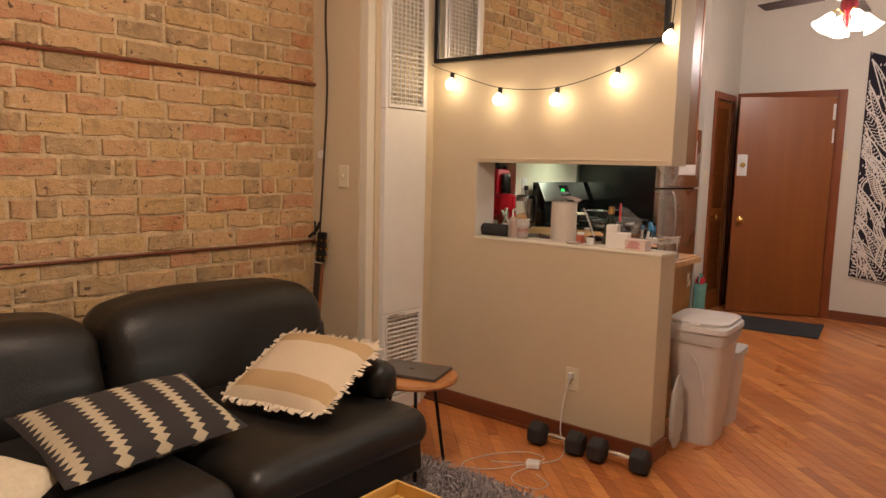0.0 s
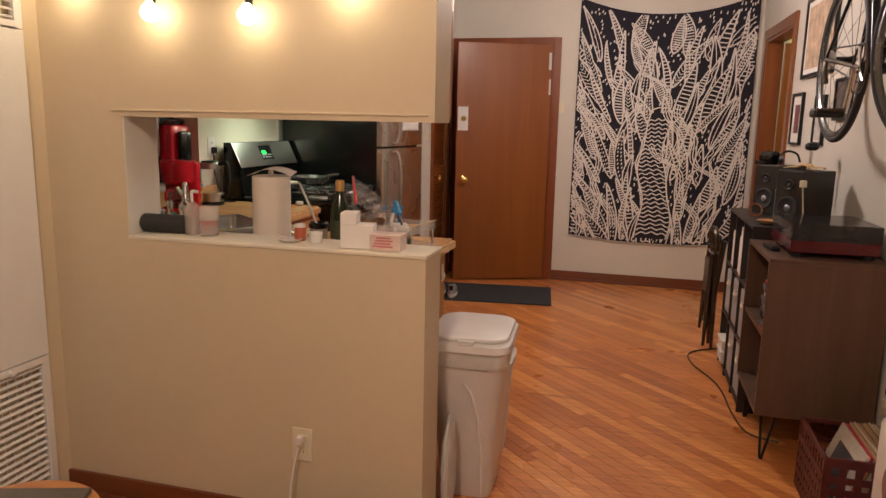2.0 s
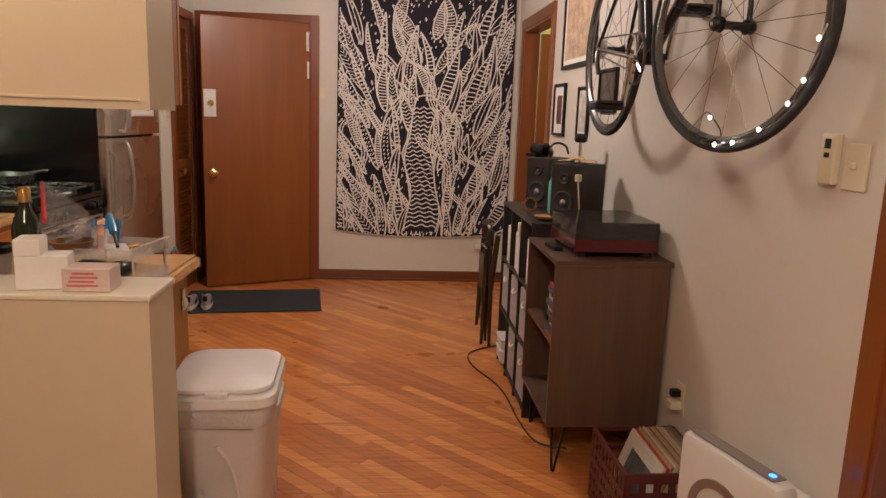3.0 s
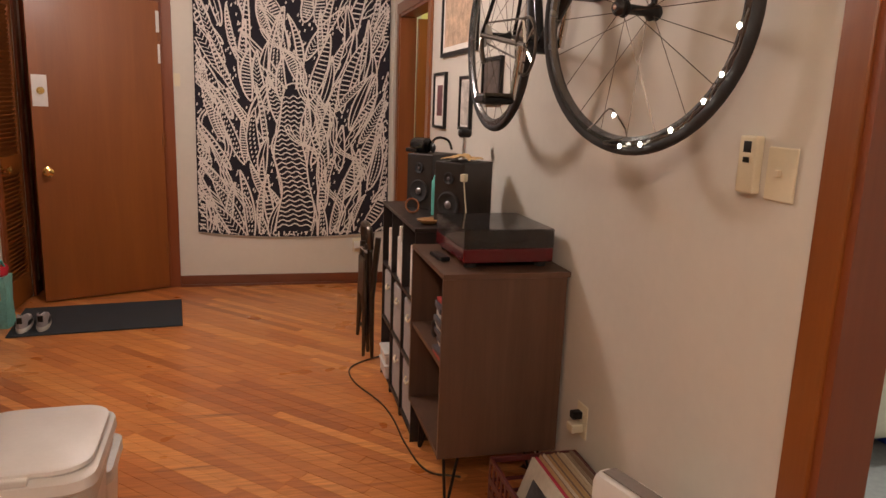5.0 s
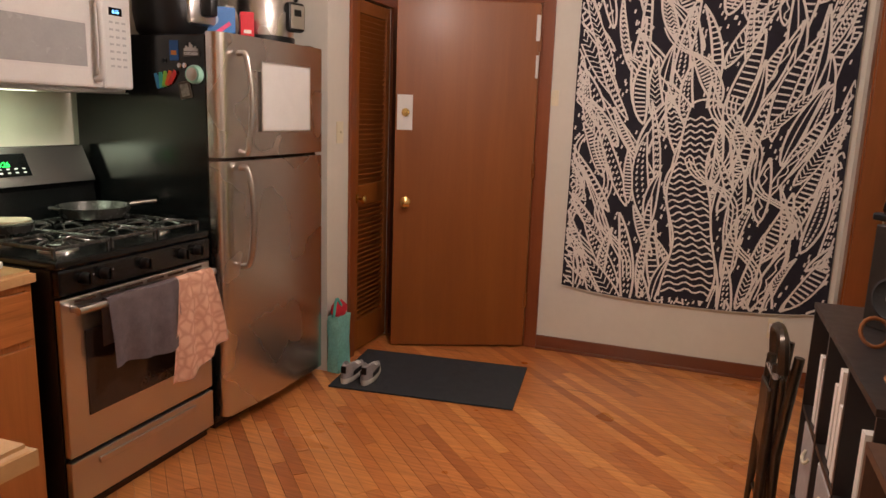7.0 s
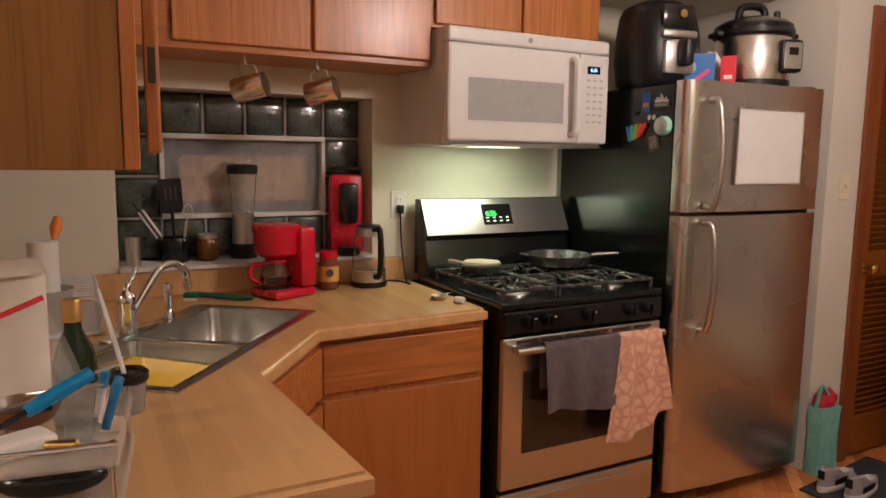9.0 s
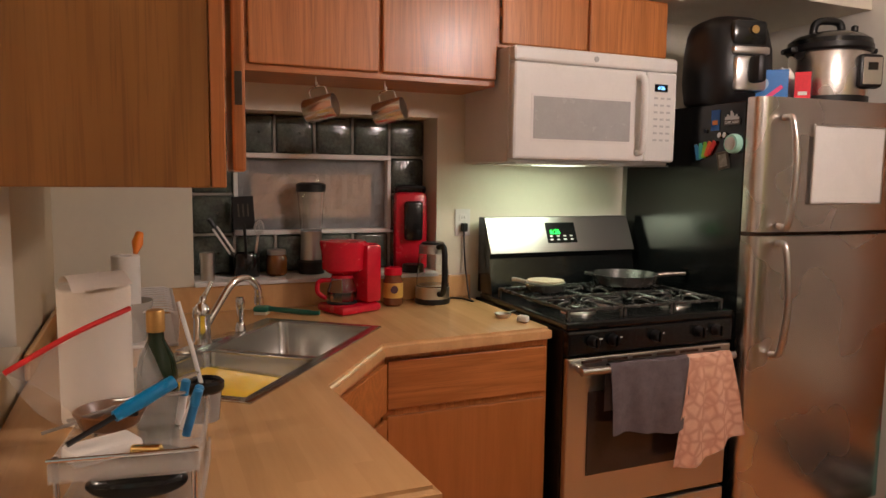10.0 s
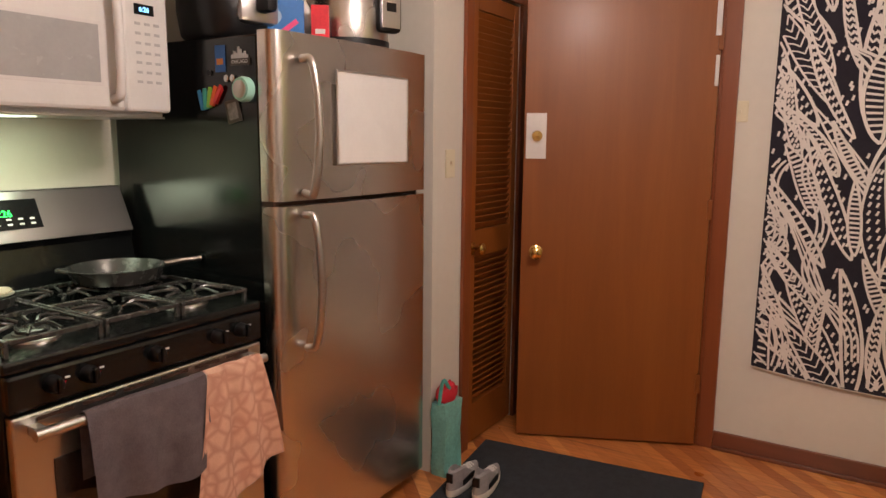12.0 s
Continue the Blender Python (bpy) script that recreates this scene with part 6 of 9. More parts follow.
def turntable():
    t = thing("turntable", "dark red record player with smoky dust cover on the shelf", "record player", (0.955, 4.430, 0.869), 1)
    w, d = 0.165, 0.19
    for x in (-w + 0.035, w - 0.035):
        for y in (-d + 0.04, d - 0.04):
            part("foot", lathe([(0.022, 0), (0.024, 0.018)], 16, (x, y, 0)), "rubber", t, smooth=True)
    part("plinth", boxes(((-w, -d, 0.019), (w, d, 0.068)), bev=0.004), "dark_red", t)
    part("platter", lathe([(0.145, 0.069), (0.148, 0.074), (0.145, 0.082), (0.01, 0.083)], 40, (-0.015, 0, 0)), "black", t, smooth=True)
    part("record", lathe([(0.145, 0.0835), (0.145, 0.0855), (0.05, 0.086)], 40, (-0.015, 0, 0)), "gloss_black", t, smooth=True)
    part("tone_arm", tube(smooth_path([(0.13, 0.14, 0.105), (0.125, 0.02, 0.108), (0.11, -0.05, 0.10), (0.07, -0.09, 0.092)], 6), 0.004, 8), "chrome", t, smooth=True)
    part("arm_base", lathe([(0.022, 0.069), (0.018, 0.10)], 18, (0.13, 0.12, 0)), "steel_y", t, smooth=True)
    sm = clear_plastic("smoky_acrylic", (0.05, 0.045, 0.045), 0.55, 0.05)
    dc = part("dust_cover", boxes(((-w, -d, 0.134), (w, d, 0.137)), bev=0.001), sm, t, "smoky clear dust cover")
    for a, b in (((-w, -d, 0.069), (-w + 0.003, d, 0.1335)), ((w - 0.003, -d, 0.069), (w, d, 0.1335)), ((-w + 0.0035, -d, 0.069), (w - 0.0035, -d + 0.003, 0.1335)), ((-w + 0.0035, d - 0.003, 0.069), (w - 0.0035, d, 0.1335))):
        part("cover_side", boxes((a, b)), sm, dc)
    r = thing("remote_control", "small black remote on the walnut shelf", "remote", (0.755, 4.42, 0.869), 8)
    part("case", boxes(((-0.018, -0.06, 0), (0.018, 0.06, 0.016)), bev=0.005), "black", r)


turntable()


def cube_shelf():
    x0, x1, y0, y1, h = 0.722, 1.105, 4.705, 5.525, 0.928
    t = thing("cube_shelf", "dark espresso cube shelf with fabric bins", "shelf")
    n = 3
    cw = (y1 - y0) / n
    for k in range(n + 1):
        y = y0 + k * cw
        part("upright", boxes(((x0, max(y0, y - 0.008), 0.001), (x1, min(y1, y + 0.008), h - 0.0165))), "espresso", t)
    part("top", boxes(((x0 - 0.003, y0, h - 0.016), (x1, y1, h)), bev=0.001), "espresso", t)
    for k in range(n):
        for z in (0.03, 0.315, 0.605):
            part("shelf", boxes(((x0 + 0.002, y0 + k * cw + 0.0085, z), (x1, y0 + (k + 1) * cw - 0.0085, z + 0.014))), "espresso", t)
    part("back", boxes(((x1, y0, 0.01), (x1 + 0.004, y1, h))), "espresso", t)

    def bin_at(col, row):
        z = (0.0445, 0.3295, 0.6195)[row]
        b = thing("fabric_bin", "gray fabric storage bin with a white handle in the cube shelf", "bin", (x0 + 0.012, y0 + (col + 0.5) * cw, z), 0, "fabric bins in the cube shelf")
        part("box", boxes(((0, -cw / 2 + 0.012, 0), (0.33, cw / 2 - 0.012, 0.245)), bev=0.006), "bin_cloth", b)
        part("handle", tube(smooth_path([(-0.001, -0.03, 0.19), (-0.010, -0.025, 0.175), (-0.012, 0, 0.172), (-0.010, 0.025, 0.175), (-0.001, 0.03, 0.19)], 4), 0.005, 8), "offwhite", b, smooth=True)

    for c, r in ((2, 1), (1, 1), (1, 0), (0, 1), (0, 0)):
        bin_at(c, r)
    for k, (z, hh) in enumerate(((0.0445, 0.075), (0.125, 0.06))):
        b = thing("storage_tub", "white plastic tub stacked at the bottom of the cube shelf", "tub", (x0 - 0.012, y0 + 2.5 * cw, z), 0, "white tubs")
        part("body", boxes(((0, -0.085, 0), (0.22, 0.085, hh - 0.012)), bev=0.012), "whiteplastic", b)
        part("lid", boxes(((-0.006, -0.09, hh - 0.0115), (0.226, 0.09, hh)), bev=0.004), "white", b)
    rng = random.Random(2)
    for c, cnt in ((2, 2), (1, 3), (0, 2)):
        for k in range(cnt):
            b = thing("magazine", "white paper folder standing in the cube shelf", "folder", (x0 + 0.006 + 0.004 * k, y0 + c * cw + 0.04 + k * 0.062 + rng.uniform(0, 0.01), 0.6195), rng.uniform(-3, 3), "folders in the cube shelf")
            part("pages", boxes(((0, 0, 0), (0.21, 0.012 + 0.03 * rng.random(), rng.uniform(0.17, 0.25))), bev=0.001), "paper", b)


cube_shelf()


def speaker(at, rz):
    t = thing("bookshelf_speaker", "black wooden bookshelf speaker on the cube shelf", "speaker", at, rz, "pair of bookshelf speakers")
    part("cabinet", boxes(((-0.075, -0.10, 0.001), (0.075, 0.115, 0.262)), bev=0.004), plain("black_vinyl", (0.022, 0.016, 0.014), 0.45, 0, 0.25), t)
    for z, r, nm in ((0.085, 0.056, "woofer"), (0.195, 0.026, "tweeter")):
        c = part(nm, lathe([(r, 0.0), (r, 0.004), (r * 0.88, 0.007), (r * 0.8, 0.004), (r * 0.35, -0.001), (0.002, 0.004)], 28, (0, 0, 0), axis="y"), "rubber", t, smooth=True)
        for v in c.data.vertices:
            v.co.y = -0.1012 - v.co.y
            v.co.z += z
        c.data.flip_normals()
        part("dust_cap", lathe([(r * 0.3, -0.1045), (r * 0.2, -0.110), (0.001, -0.112)], 20, (0, 0, z), axis="y"), plain("metal_cone" + nm, (0.30, 0.30, 0.33), 0.3, 0.8), c, smooth=True)
    return t


speaker((0.950, 4.850, 0.928), -50)
speaker((0.925, 5.325, 0.928), -50)


def shelf_top_things():
    t = thing("camera", "small black camcorder on the far speaker", "camera", (0.87, 5.345, 1.191), 30)
    part("barrel", lathe([(0.030, -0.05), (0.036, -0.045), (0.036, 0.03), (0.032, 0.045)], 24, (0, 0, 0.037), axis="y"), "gloss_black", t, smooth=True)
    part("mount", boxes(((-0.03, 0.0, 0.0), (0.03, 0.08, 0.02)), bev=0.005), "black", t)
    t = thing("headphones", "black headphones on the far speaker", "headphones", (0.965, 5.295, 1.191), 10)
    part("headband", tube(smooth_path([(-0.05, 0, 0.02), (-0.04, 0.02, 0.06), (0, 0.03, 0.075), (0.04, 0.02, 0.06), (0.05, 0, 0.02)], 5), 0.006, 8), "black", t, smooth=True)
    part("ear_cup", lathe([(0.015, -0.01), (0.026, 0.0), (0.015, 0.01)], 18, (-0.05, 0, 0.027), axis="x"), "black", t, smooth=True)
    t = thing("cloth", "crumpled yellow cloth on the near speaker", "cloth", (0.95, 4.855, 1.190), -40)
    bm = bmesh.new()
    bmesh.ops.create_grid(bm, x_segments=26, y_segments=26, size=0.075)
    for v in bm.verts:
        n = noise.noise(Vector((v.co.x * 22, v.co.y * 22, 3)))
        v.co.z = 0.004 + 0.026 * abs(n) + 0.014 * (1 - (v.co.length / 0.1) ** 2)
        v.co.z = max(v.co.z, 0.002)
        v.co.x *= 0.9 + 0.2 * n
    part("fold", bm, plain("yellow_cloth", (0.62, 0.42, 0.20), 0.9, 0, 0.15, 20, 0.4), t, smooth=True)
    t = thing("bottle", "teal water bottle between the speakers", "bottle", (0.90, 5.07, 0.928))
    part("body", lathe([(0.032, 0.001), (0.033, 0.10), (0.033, 0.15), (0.022, 0.18)], 24), "teal", t, smooth=True)
    part("cap", lathe([(0.022, 0.1805), (0.022, 0.205), (0.012, 0.21)], 20), "black", t, smooth=True)
    t = thing("bowl", "small shallow wooden dish on the cube shelf edge", "dish", (0.80, 4.82, 0.928))
    part("dish", lathe([(0.025, 0.001), (0.045, 0.012), (0.05, 0.020), (0.046, 0.020), (0.02, 0.006)], 24), "oak_lite", t, smooth=True)
    t = thing("trinket", "small copper ornament on the cube shelf", "ornament", (0.79, 5.12, 0.928))
    part("ring", tube([(0.03 * math.cos(a), 0.015 * math.sin(a), 0.035 + 0.03 * math.sin(a)) for a in [k * math.pi / 8 for k in range(16)]], 0.005, 8, closed=True), "casing", t, smooth=True)
    t = thing("table_lamp", "small silver microphone stand behind the speakers", "stand", (1.02, 5.10, 0.928))
    part("base", lathe([(0.04, 0.001), (0.04, 0.01)], 20), "steel_y", t, smooth=True)
    part("stem", tube([(0, 0, 0.01), (0, 0, 0.36)], 0.008, 10), "steel_y", t, smooth=True)
    part("head", lathe([(0.012, -0.03), (0.02, -0.02), (0.02, 0.02), (0.012, 0.03)], 16, (0, 0, 0.37), axis="x"), "black", t, smooth=True)
    t = thing("ear_plug_cord", "white plug hanging on the near speaker", "plug", (0.913, 4.700, 1.133), -50)
    part("plug", boxes(((-0.012, -0.012, -0.014), (0.012, 0.012, 0.018)), bev=0.004), "offwhite", t)
    part("cord", tube(smooth_path([(0, 0, -0.014), (0.012, -0.005, -0.08), (0.016, 0.0, -0.15), (0.0, 0.0, -0.20)], 6), 0.003, 6), "offwhite", t, smooth=True)


shelf_top_things()
wire([(0.77, 5.76, 0.006), (0.64, 5.68, 0.006), (0.56, 5.57, 0.006), (0.57, 5.38, 0.006), (0.66, 5.12, 0.006), (0.69, 4.92, 0.006), (0.70, 4.68, 0.006), (0.74, 4.45, 0.006), (0.86, 4.38, 0.006)], 0.004, "gunmetal", "power_cord", "brown power cord lying across the floor")


def metal_stool():
    t = thing("folding_chair", "dark metal folding chair folded flat beside the cube shelf", "chair", (0.690, 5.79, 0), 4)
    for k, (x, y0, y1, z0, z1) in enumerate(((-0.045, -0.085, -0.05, 0.03, 0.66), (-0.045, 0.085, 0.06, 0.10, 0.66), (0.01, -0.06, -0.085, 0.006, 0.70), (0.01, 0.05, 0.085, 0.006, 0.70), (-0.02, -0.02, -0.02, 0.14, 0.62))):
        bm = tube([(x, y0, z0), (x + (0.012 if k < 2 else -0.012), (y0 + y1) / 2, 0.36), (x + 0.02, y1, z1)], [0.009, 0.019, 0.016], 10)
        part("leg", bm, "gunmetal", t, smooth=True)
    part("seat", boxes(((-0.020, -0.075, 0.30), (0.004, 0.075, 0.62)), bev=0.010), "gunmetal", t)
    part("seat_edge", boxes(((-0.048, -0.075, 0.36), (-0.034, 0.075, 0.58)), bev=0.006), "gunmetal", t)
    part("backrest", tube(smooth_path([(-0.012, -0.085, 0.64), (-0.02, -0.08, 0.74), (-0.02, 0, 0.765), (-0.02, 0.08, 0.74), (-0.012, 0.085, 0.64)], 6), 0.018, 8), "gunmetal", t, smooth=True)
    part("cross_brace", tube([(-0.03, -0.075, 0.17), (-0.03, 0.075, 0.17)], 0.010, 8), "gunmetal", t, smooth=True)
    part("hinge_cap", tube([(-0.03, -0.075, 0.625), (-0.03, 0.075, 0.625)], 0.012, 10), "chrome", t, smooth=True)


metal_stool()


def picture(at_y, z0, z1, wd, label, colors, mat_w=0.04, frame_w=0.016):
    x = xw(at_y)
    t = thing("framed_picture", label, "picture", (x, at_y, z0), 91.1)
    h = z1 - z0
    part("frame", boxes(((-wd / 2, 0.001, 0), (wd / 2, 0.02, frame_w)), ((-wd / 2, 0.001, h - frame_w), (wd / 2, 0.02, h)), ((-wd / 2, 0.001, frame_w), (-wd / 2 + frame_w, 0.02, h - frame_w)), ((wd / 2 - frame_w, 0.001, frame_w), (wd / 2, 0.02, h - frame_w)), bev=0.001), "black", t)
    part("mount", boxes(((-wd / 2 + frame_w, 0.002, frame_w), (wd / 2 - frame_w, 0.010, h - frame_w))), "paper", t)
    part("print", boxes(((-wd / 2 + frame_w + mat_w, 0.010, frame_w + mat_w), (wd / 2 - frame_w - mat_w, 0.0108, h - frame_w - mat_w))), plain("print_" + str(at_y), colors, 0.6, 0, 0.5, 14), t)


picture(5.68, 1.685, 2.15, 0.66, "large black-framed picture with a tan print", (0.52, 0.38, 0.27), 0.03, 0.022)
picture(6.02, 1.29, 1.605, 0.26, "black-framed picture with a dark red print and white mount", (0.16, 0.06, 0.07), 0.055)
picture(5.50, 1.30, 1.57, 0.20, "narrow black-framed picture with a pale print", (0.55, 0.52, 0.48), 0.01)
picture(5.10, 1.43, 1.64, 0.26, "small dark framed picture behind the bicycle", (0.10, 0.08, 0.07), 0.0)


def bicycle():
    t = thing("bicycle", "dark road bicycle hung on the wall above the record player", "bicycle", (0, 0, 0))
    F, R, BB = Vector((1.020, 3.595, 1.656)), Vector((0.980, 4.555, 1.675)), Vector((0.990, 4.145, 1.607))
    head0, head1 = Vector((1.025, 3.655, 2.008)), Vector((1.020, 3.695, 2.153))
    seat = Vector((1.000, 4.315, 2.093))
    fr = plain("bike_frame", (0.022, 0.024, 0.028), 0.2, 0.3)
    frame_tubes = [(head0, BB, 0.019), (head1, seat, 0.015), (BB, seat + Vector((0, 0.02, 0.03)), 0.015), (head0 - Vector((0, 0.01, 0.02)), head1, 0.019)]
    for a, b, r in frame_tubes:
        part("frame_tube", tube([a, b], r, 14), fr, t, smooth=True)
    for s in (-1, 1):
        off = Vector((s * 0.062, 0, 0))
        part("chain_stay", tube([BB + off * 0.6, R + off], 0.009, 10), "gunmetal", t, smooth=True)
        part("seat_stay", tube([seat + off * 0.3, R + off], 0.007, 10), fr, t, smooth=True)

    def wheel(c, rz, name, lean=0.0):
        w = part(name, tube([(0, 0.334 * math.cos(a), 0.334 * math.sin(a)) for a in [2 * math.pi * k / 56 for k in range(56)]], 0.014, 10, closed=True), "rubber", t, "wheel with a black tyre", smooth=True, at=Matrix.Translation(c) @ pose(0, 0, 0, 0, 0, rz))
        bm = bmesh.new()
        n = 56
        prof = [(0.327, 0.010), (0.312, 0.011), (0.302, 0.004), (0.302, -0.004), (0.312, -0.011), (0.327, -0.010)]
        rings = [[bm.verts.new((x, r * math.cos(2 * math.pi * k / n), r * math.sin(2 * math.pi * k / n))) for r, x in prof] for k in range(n)]
        for k in range(n):
            for i in range(6):
                bm.faces.new((rings[k][i], rings[k][(i + 1) % 6], rings[(k + 1) % n][(i + 1) % 6], rings[(k + 1) % n][i]))
        bmesh.ops.recalc_face_normals(bm, faces=bm.faces[:])
        part("rim", bm, plain("rim_" + name, (0.16, 0.16, 0.165), 0.25, 0.9), w, smooth=True)
        part("hub", lathe([(0.012, -0.05), (0.022, -0.045), (0.012, -0.03), (0.012, 0.03), (0.022, 0.045), (0.012, 0.05)], 18, axis="x"), "black", w, smooth=True)
        bm = bmesh.new()
        for k in range(20):
            a = 2 * math.pi * k / 20
            sx = 0.04 if k % 2 else -0.04
            b = a + (0.35 if (k // 2) % 2 else -0.35)
            tube([(sx, 0.02 * math.cos(b), 0.02 * math.sin(b)), (0, 0.303 * math.cos(a), 0.303 * math.sin(a))], 0.0011, 4, bm=bm)
        part("spokes", bm, "gunmetal", w)
        return w

    wf = wheel(F, 17, "front_wheel")
    wheel(R, 1, "rear_wheel")
    for s in (-1, 1):
        o = Vector((s * 0.055 * math.cos(radians(17)), s * 0.055 * math.sin(radians(17)), 0))
        part("fork_blade", tube(smooth_path([F + o, F + o * 1.0 + Vector((0, 0.01, 0.16)), head0 + o * 0.8], 4), [0.008] * 4 + [0.012] * 5, 10), fr, t, smooth=True)
    part("fork_crown", boxes(((-0.05, -0.015, -0.02), (0.05, 0.015, 0.02)), bev=0.008), fr, t, at=Matrix.Translation(head0) @ pose(0, 0, 0, 0, 0, 17))
    part("quick_release", tube([(-0.075, 0, 0), (0.075, 0, 0)], 0.006, 8), "chrome", t, smooth=True, at=Matrix.Translation(F) @ pose(0, 0, 0, 0, 0, 17))
    for s in (-1, 1):
        part("axle_nut", lathe([(0.018, 0), (0.020, 0.012), (0.012, 0.022)], 14, (0, 0, 0), axis="x"), "black", t, smooth=True, at=Matrix.Translation(F) @ pose(0, 0, 0, 0, 0, 17) @ pose(s * 0.052, 0, 0, 0, 0, 0 if s > 0 else 180))
    # drivetrain on the room side
    ring = tube([(0, 0.088 * math.cos(a), 0.088 * math.sin(a)) for a in [2 * math.pi * k / 40 for k in range(40)]], 0.005, 6, closed=True)
    cr = part("chainring", ring, "gunmetal", t, smooth=True, at=Matrix.Translation(BB + Vector((-0.05, 0, 0))))
    for k in range(5):
        a = 2 * math.pi * k / 5
        part("spider_arm", tube([(0, 0.01 * math.cos(a), 0.01 * math.sin(a)), (0, 0.086 * math.cos(a), 0.086 * math.sin(a))], 0.006, 8), "chrome", cr, smooth=True)
    part("bottom_bracket", lathe([(0.022, -0.05), (0.022, 0.05)], 18, tuple(BB), axis="x"), fr, t, smooth=True)
    for s, dz in ((-1, -1), (1, 1)):
        a, b = BB + Vector((s * 0.065, 0, 0)), BB + Vector((s * 0.075, 0.03 * dz * -1, dz * 0.165))
        c = part("crank_arm", tube([a, b], [0.013, 0.010], 10), "chrome", t, "polished crank arm", smooth=True)
        pdl = boxes(((-0.052, -0.048, -0.016), (0.052, 0.048, 0.016)), bev=0.008)
        part("pedal", pdl, "black", c, at=Matrix.Translation(b + Vector((s * 0.06, 0, 0))))
        for yy in (-0.0445, 0.0445):
            part("pedal_cage", boxes(((-0.048, yy - 0.0035, -0.004), (0.048, yy + 0.0035, 0.014)), bev=0.002), "gunmetal", c, at=Matrix.Translation(b + Vector((s * 0.06, 0, 0.004))))
    part("cassette", lathe([(0.045, -0.012), (0.040, 0.0), (0.028, 0.014)], 22, tuple(R + Vector((-0.045, 0, 0))), axis="x"), "steel_y", t, smooth=True)
    for z in (0.086, -0.05):
        part("chain_run", tube([BB + Vector((-0.052, 0, z)), R + Vector((-0.05, 0, z * 0.5))], 0.0035, 6), "gunmetal", t)
    part("derailleur", tube(smooth_path([R + Vector((-0.06, 0.0, -0.01)), R + Vector((-0.065, -0.01, -0.05)), R + Vector((-0.06, -0.03, -0.10))], 4), 0.010, 8), "gunmetal", t, smooth=True)
    part("saddle", boxes(((0.935, 4.255, 2.222), (1.055, 4.495, 2.257)), bev=0.016), "black", t)
    part("seat_post", tube([seat, Vector((1.0, 4.365, 2.222))], 0.013, 12), fr, t, smooth=True)
    part("stem", tube([head1, head1 + Vector((-0.01, -0.06, 0.05))], 0.014, 12), "black", t, smooth=True)
    hb = head1 + Vector((-0.01, -0.06, 0.05))
    part("handlebar", tube(smooth_path([hb + Vector((-0.13, -0.10, -0.09)), hb + Vector((-0.14, -0.10, 0.0)), hb + Vector((-0.12, 0, 0.02)), hb, hb + Vector((0.10, 0.0, 0.02)), hb + Vector((0.11, -0.09, 0.0)), hb + Vector((0.10, -0.10, -0.09))], 5), 0.012, 10), "black", t, smooth=True)
    part("caliper", boxes(((0.99, 3.595, 2.008), (1.07, 3.63, 2.053)), bev=0.008), "black", t)
    h = thing("bicycle_hook", "wooden wall bracket that holds the bicycle", "bracket", (0, 0, 0))
    part("plate", boxes(((1.135, 3.93, 1.97), (1.162, 4.10, 2.14)), bev=0.004), "oak_lite", h)
    part("arm", boxes(((0.985, 3.99, 2.055), (1.135, 4.04, 2.095)), bev=0.006), "oak_lite", h)
    # fairy lights on the front wheel
    s = thing("fairy_lights", "small glowing fairy lights wound on the bicycle wheel", "lights")
    m = Matrix.Translation(F) @ pose(0, 0, 0, 0, 0, 17)
    pts = [m @ Vector((-0.018 - 0.006 * (k % 2), 0.325 * math.cos(radians(a)), 0.325 * math.sin(radians(a)))) for k, a in enumerate(range(185, 285, 6))]
    loop2 = [m @ Vector(q) for q in ((-0.02, -0.02, -0.30), (-0.02, 0.02, -0.25), (-0.02, 0.05, -0.235), (-0.02, 0.09, -0.27), (-0.02, 0.12, -0.29))]
    w = part("cord", tube(smooth_path(pts + loop2, 3), 0.0022, 6), "gunmetal", s, smooth=True)
    for q in [pts[k] for k in (1, 4, 6, 9, 12, 14)] + [loop2[1]]:
        part("led", lathe([(0.002, -0.006), (0.0045, -0.0025), (0.0045, 0.0025), (0.002, 0.006)], 10, tuple(q + Vector((-0.008, 0, 0)))), "led", s, smooth=True)


bicycle()


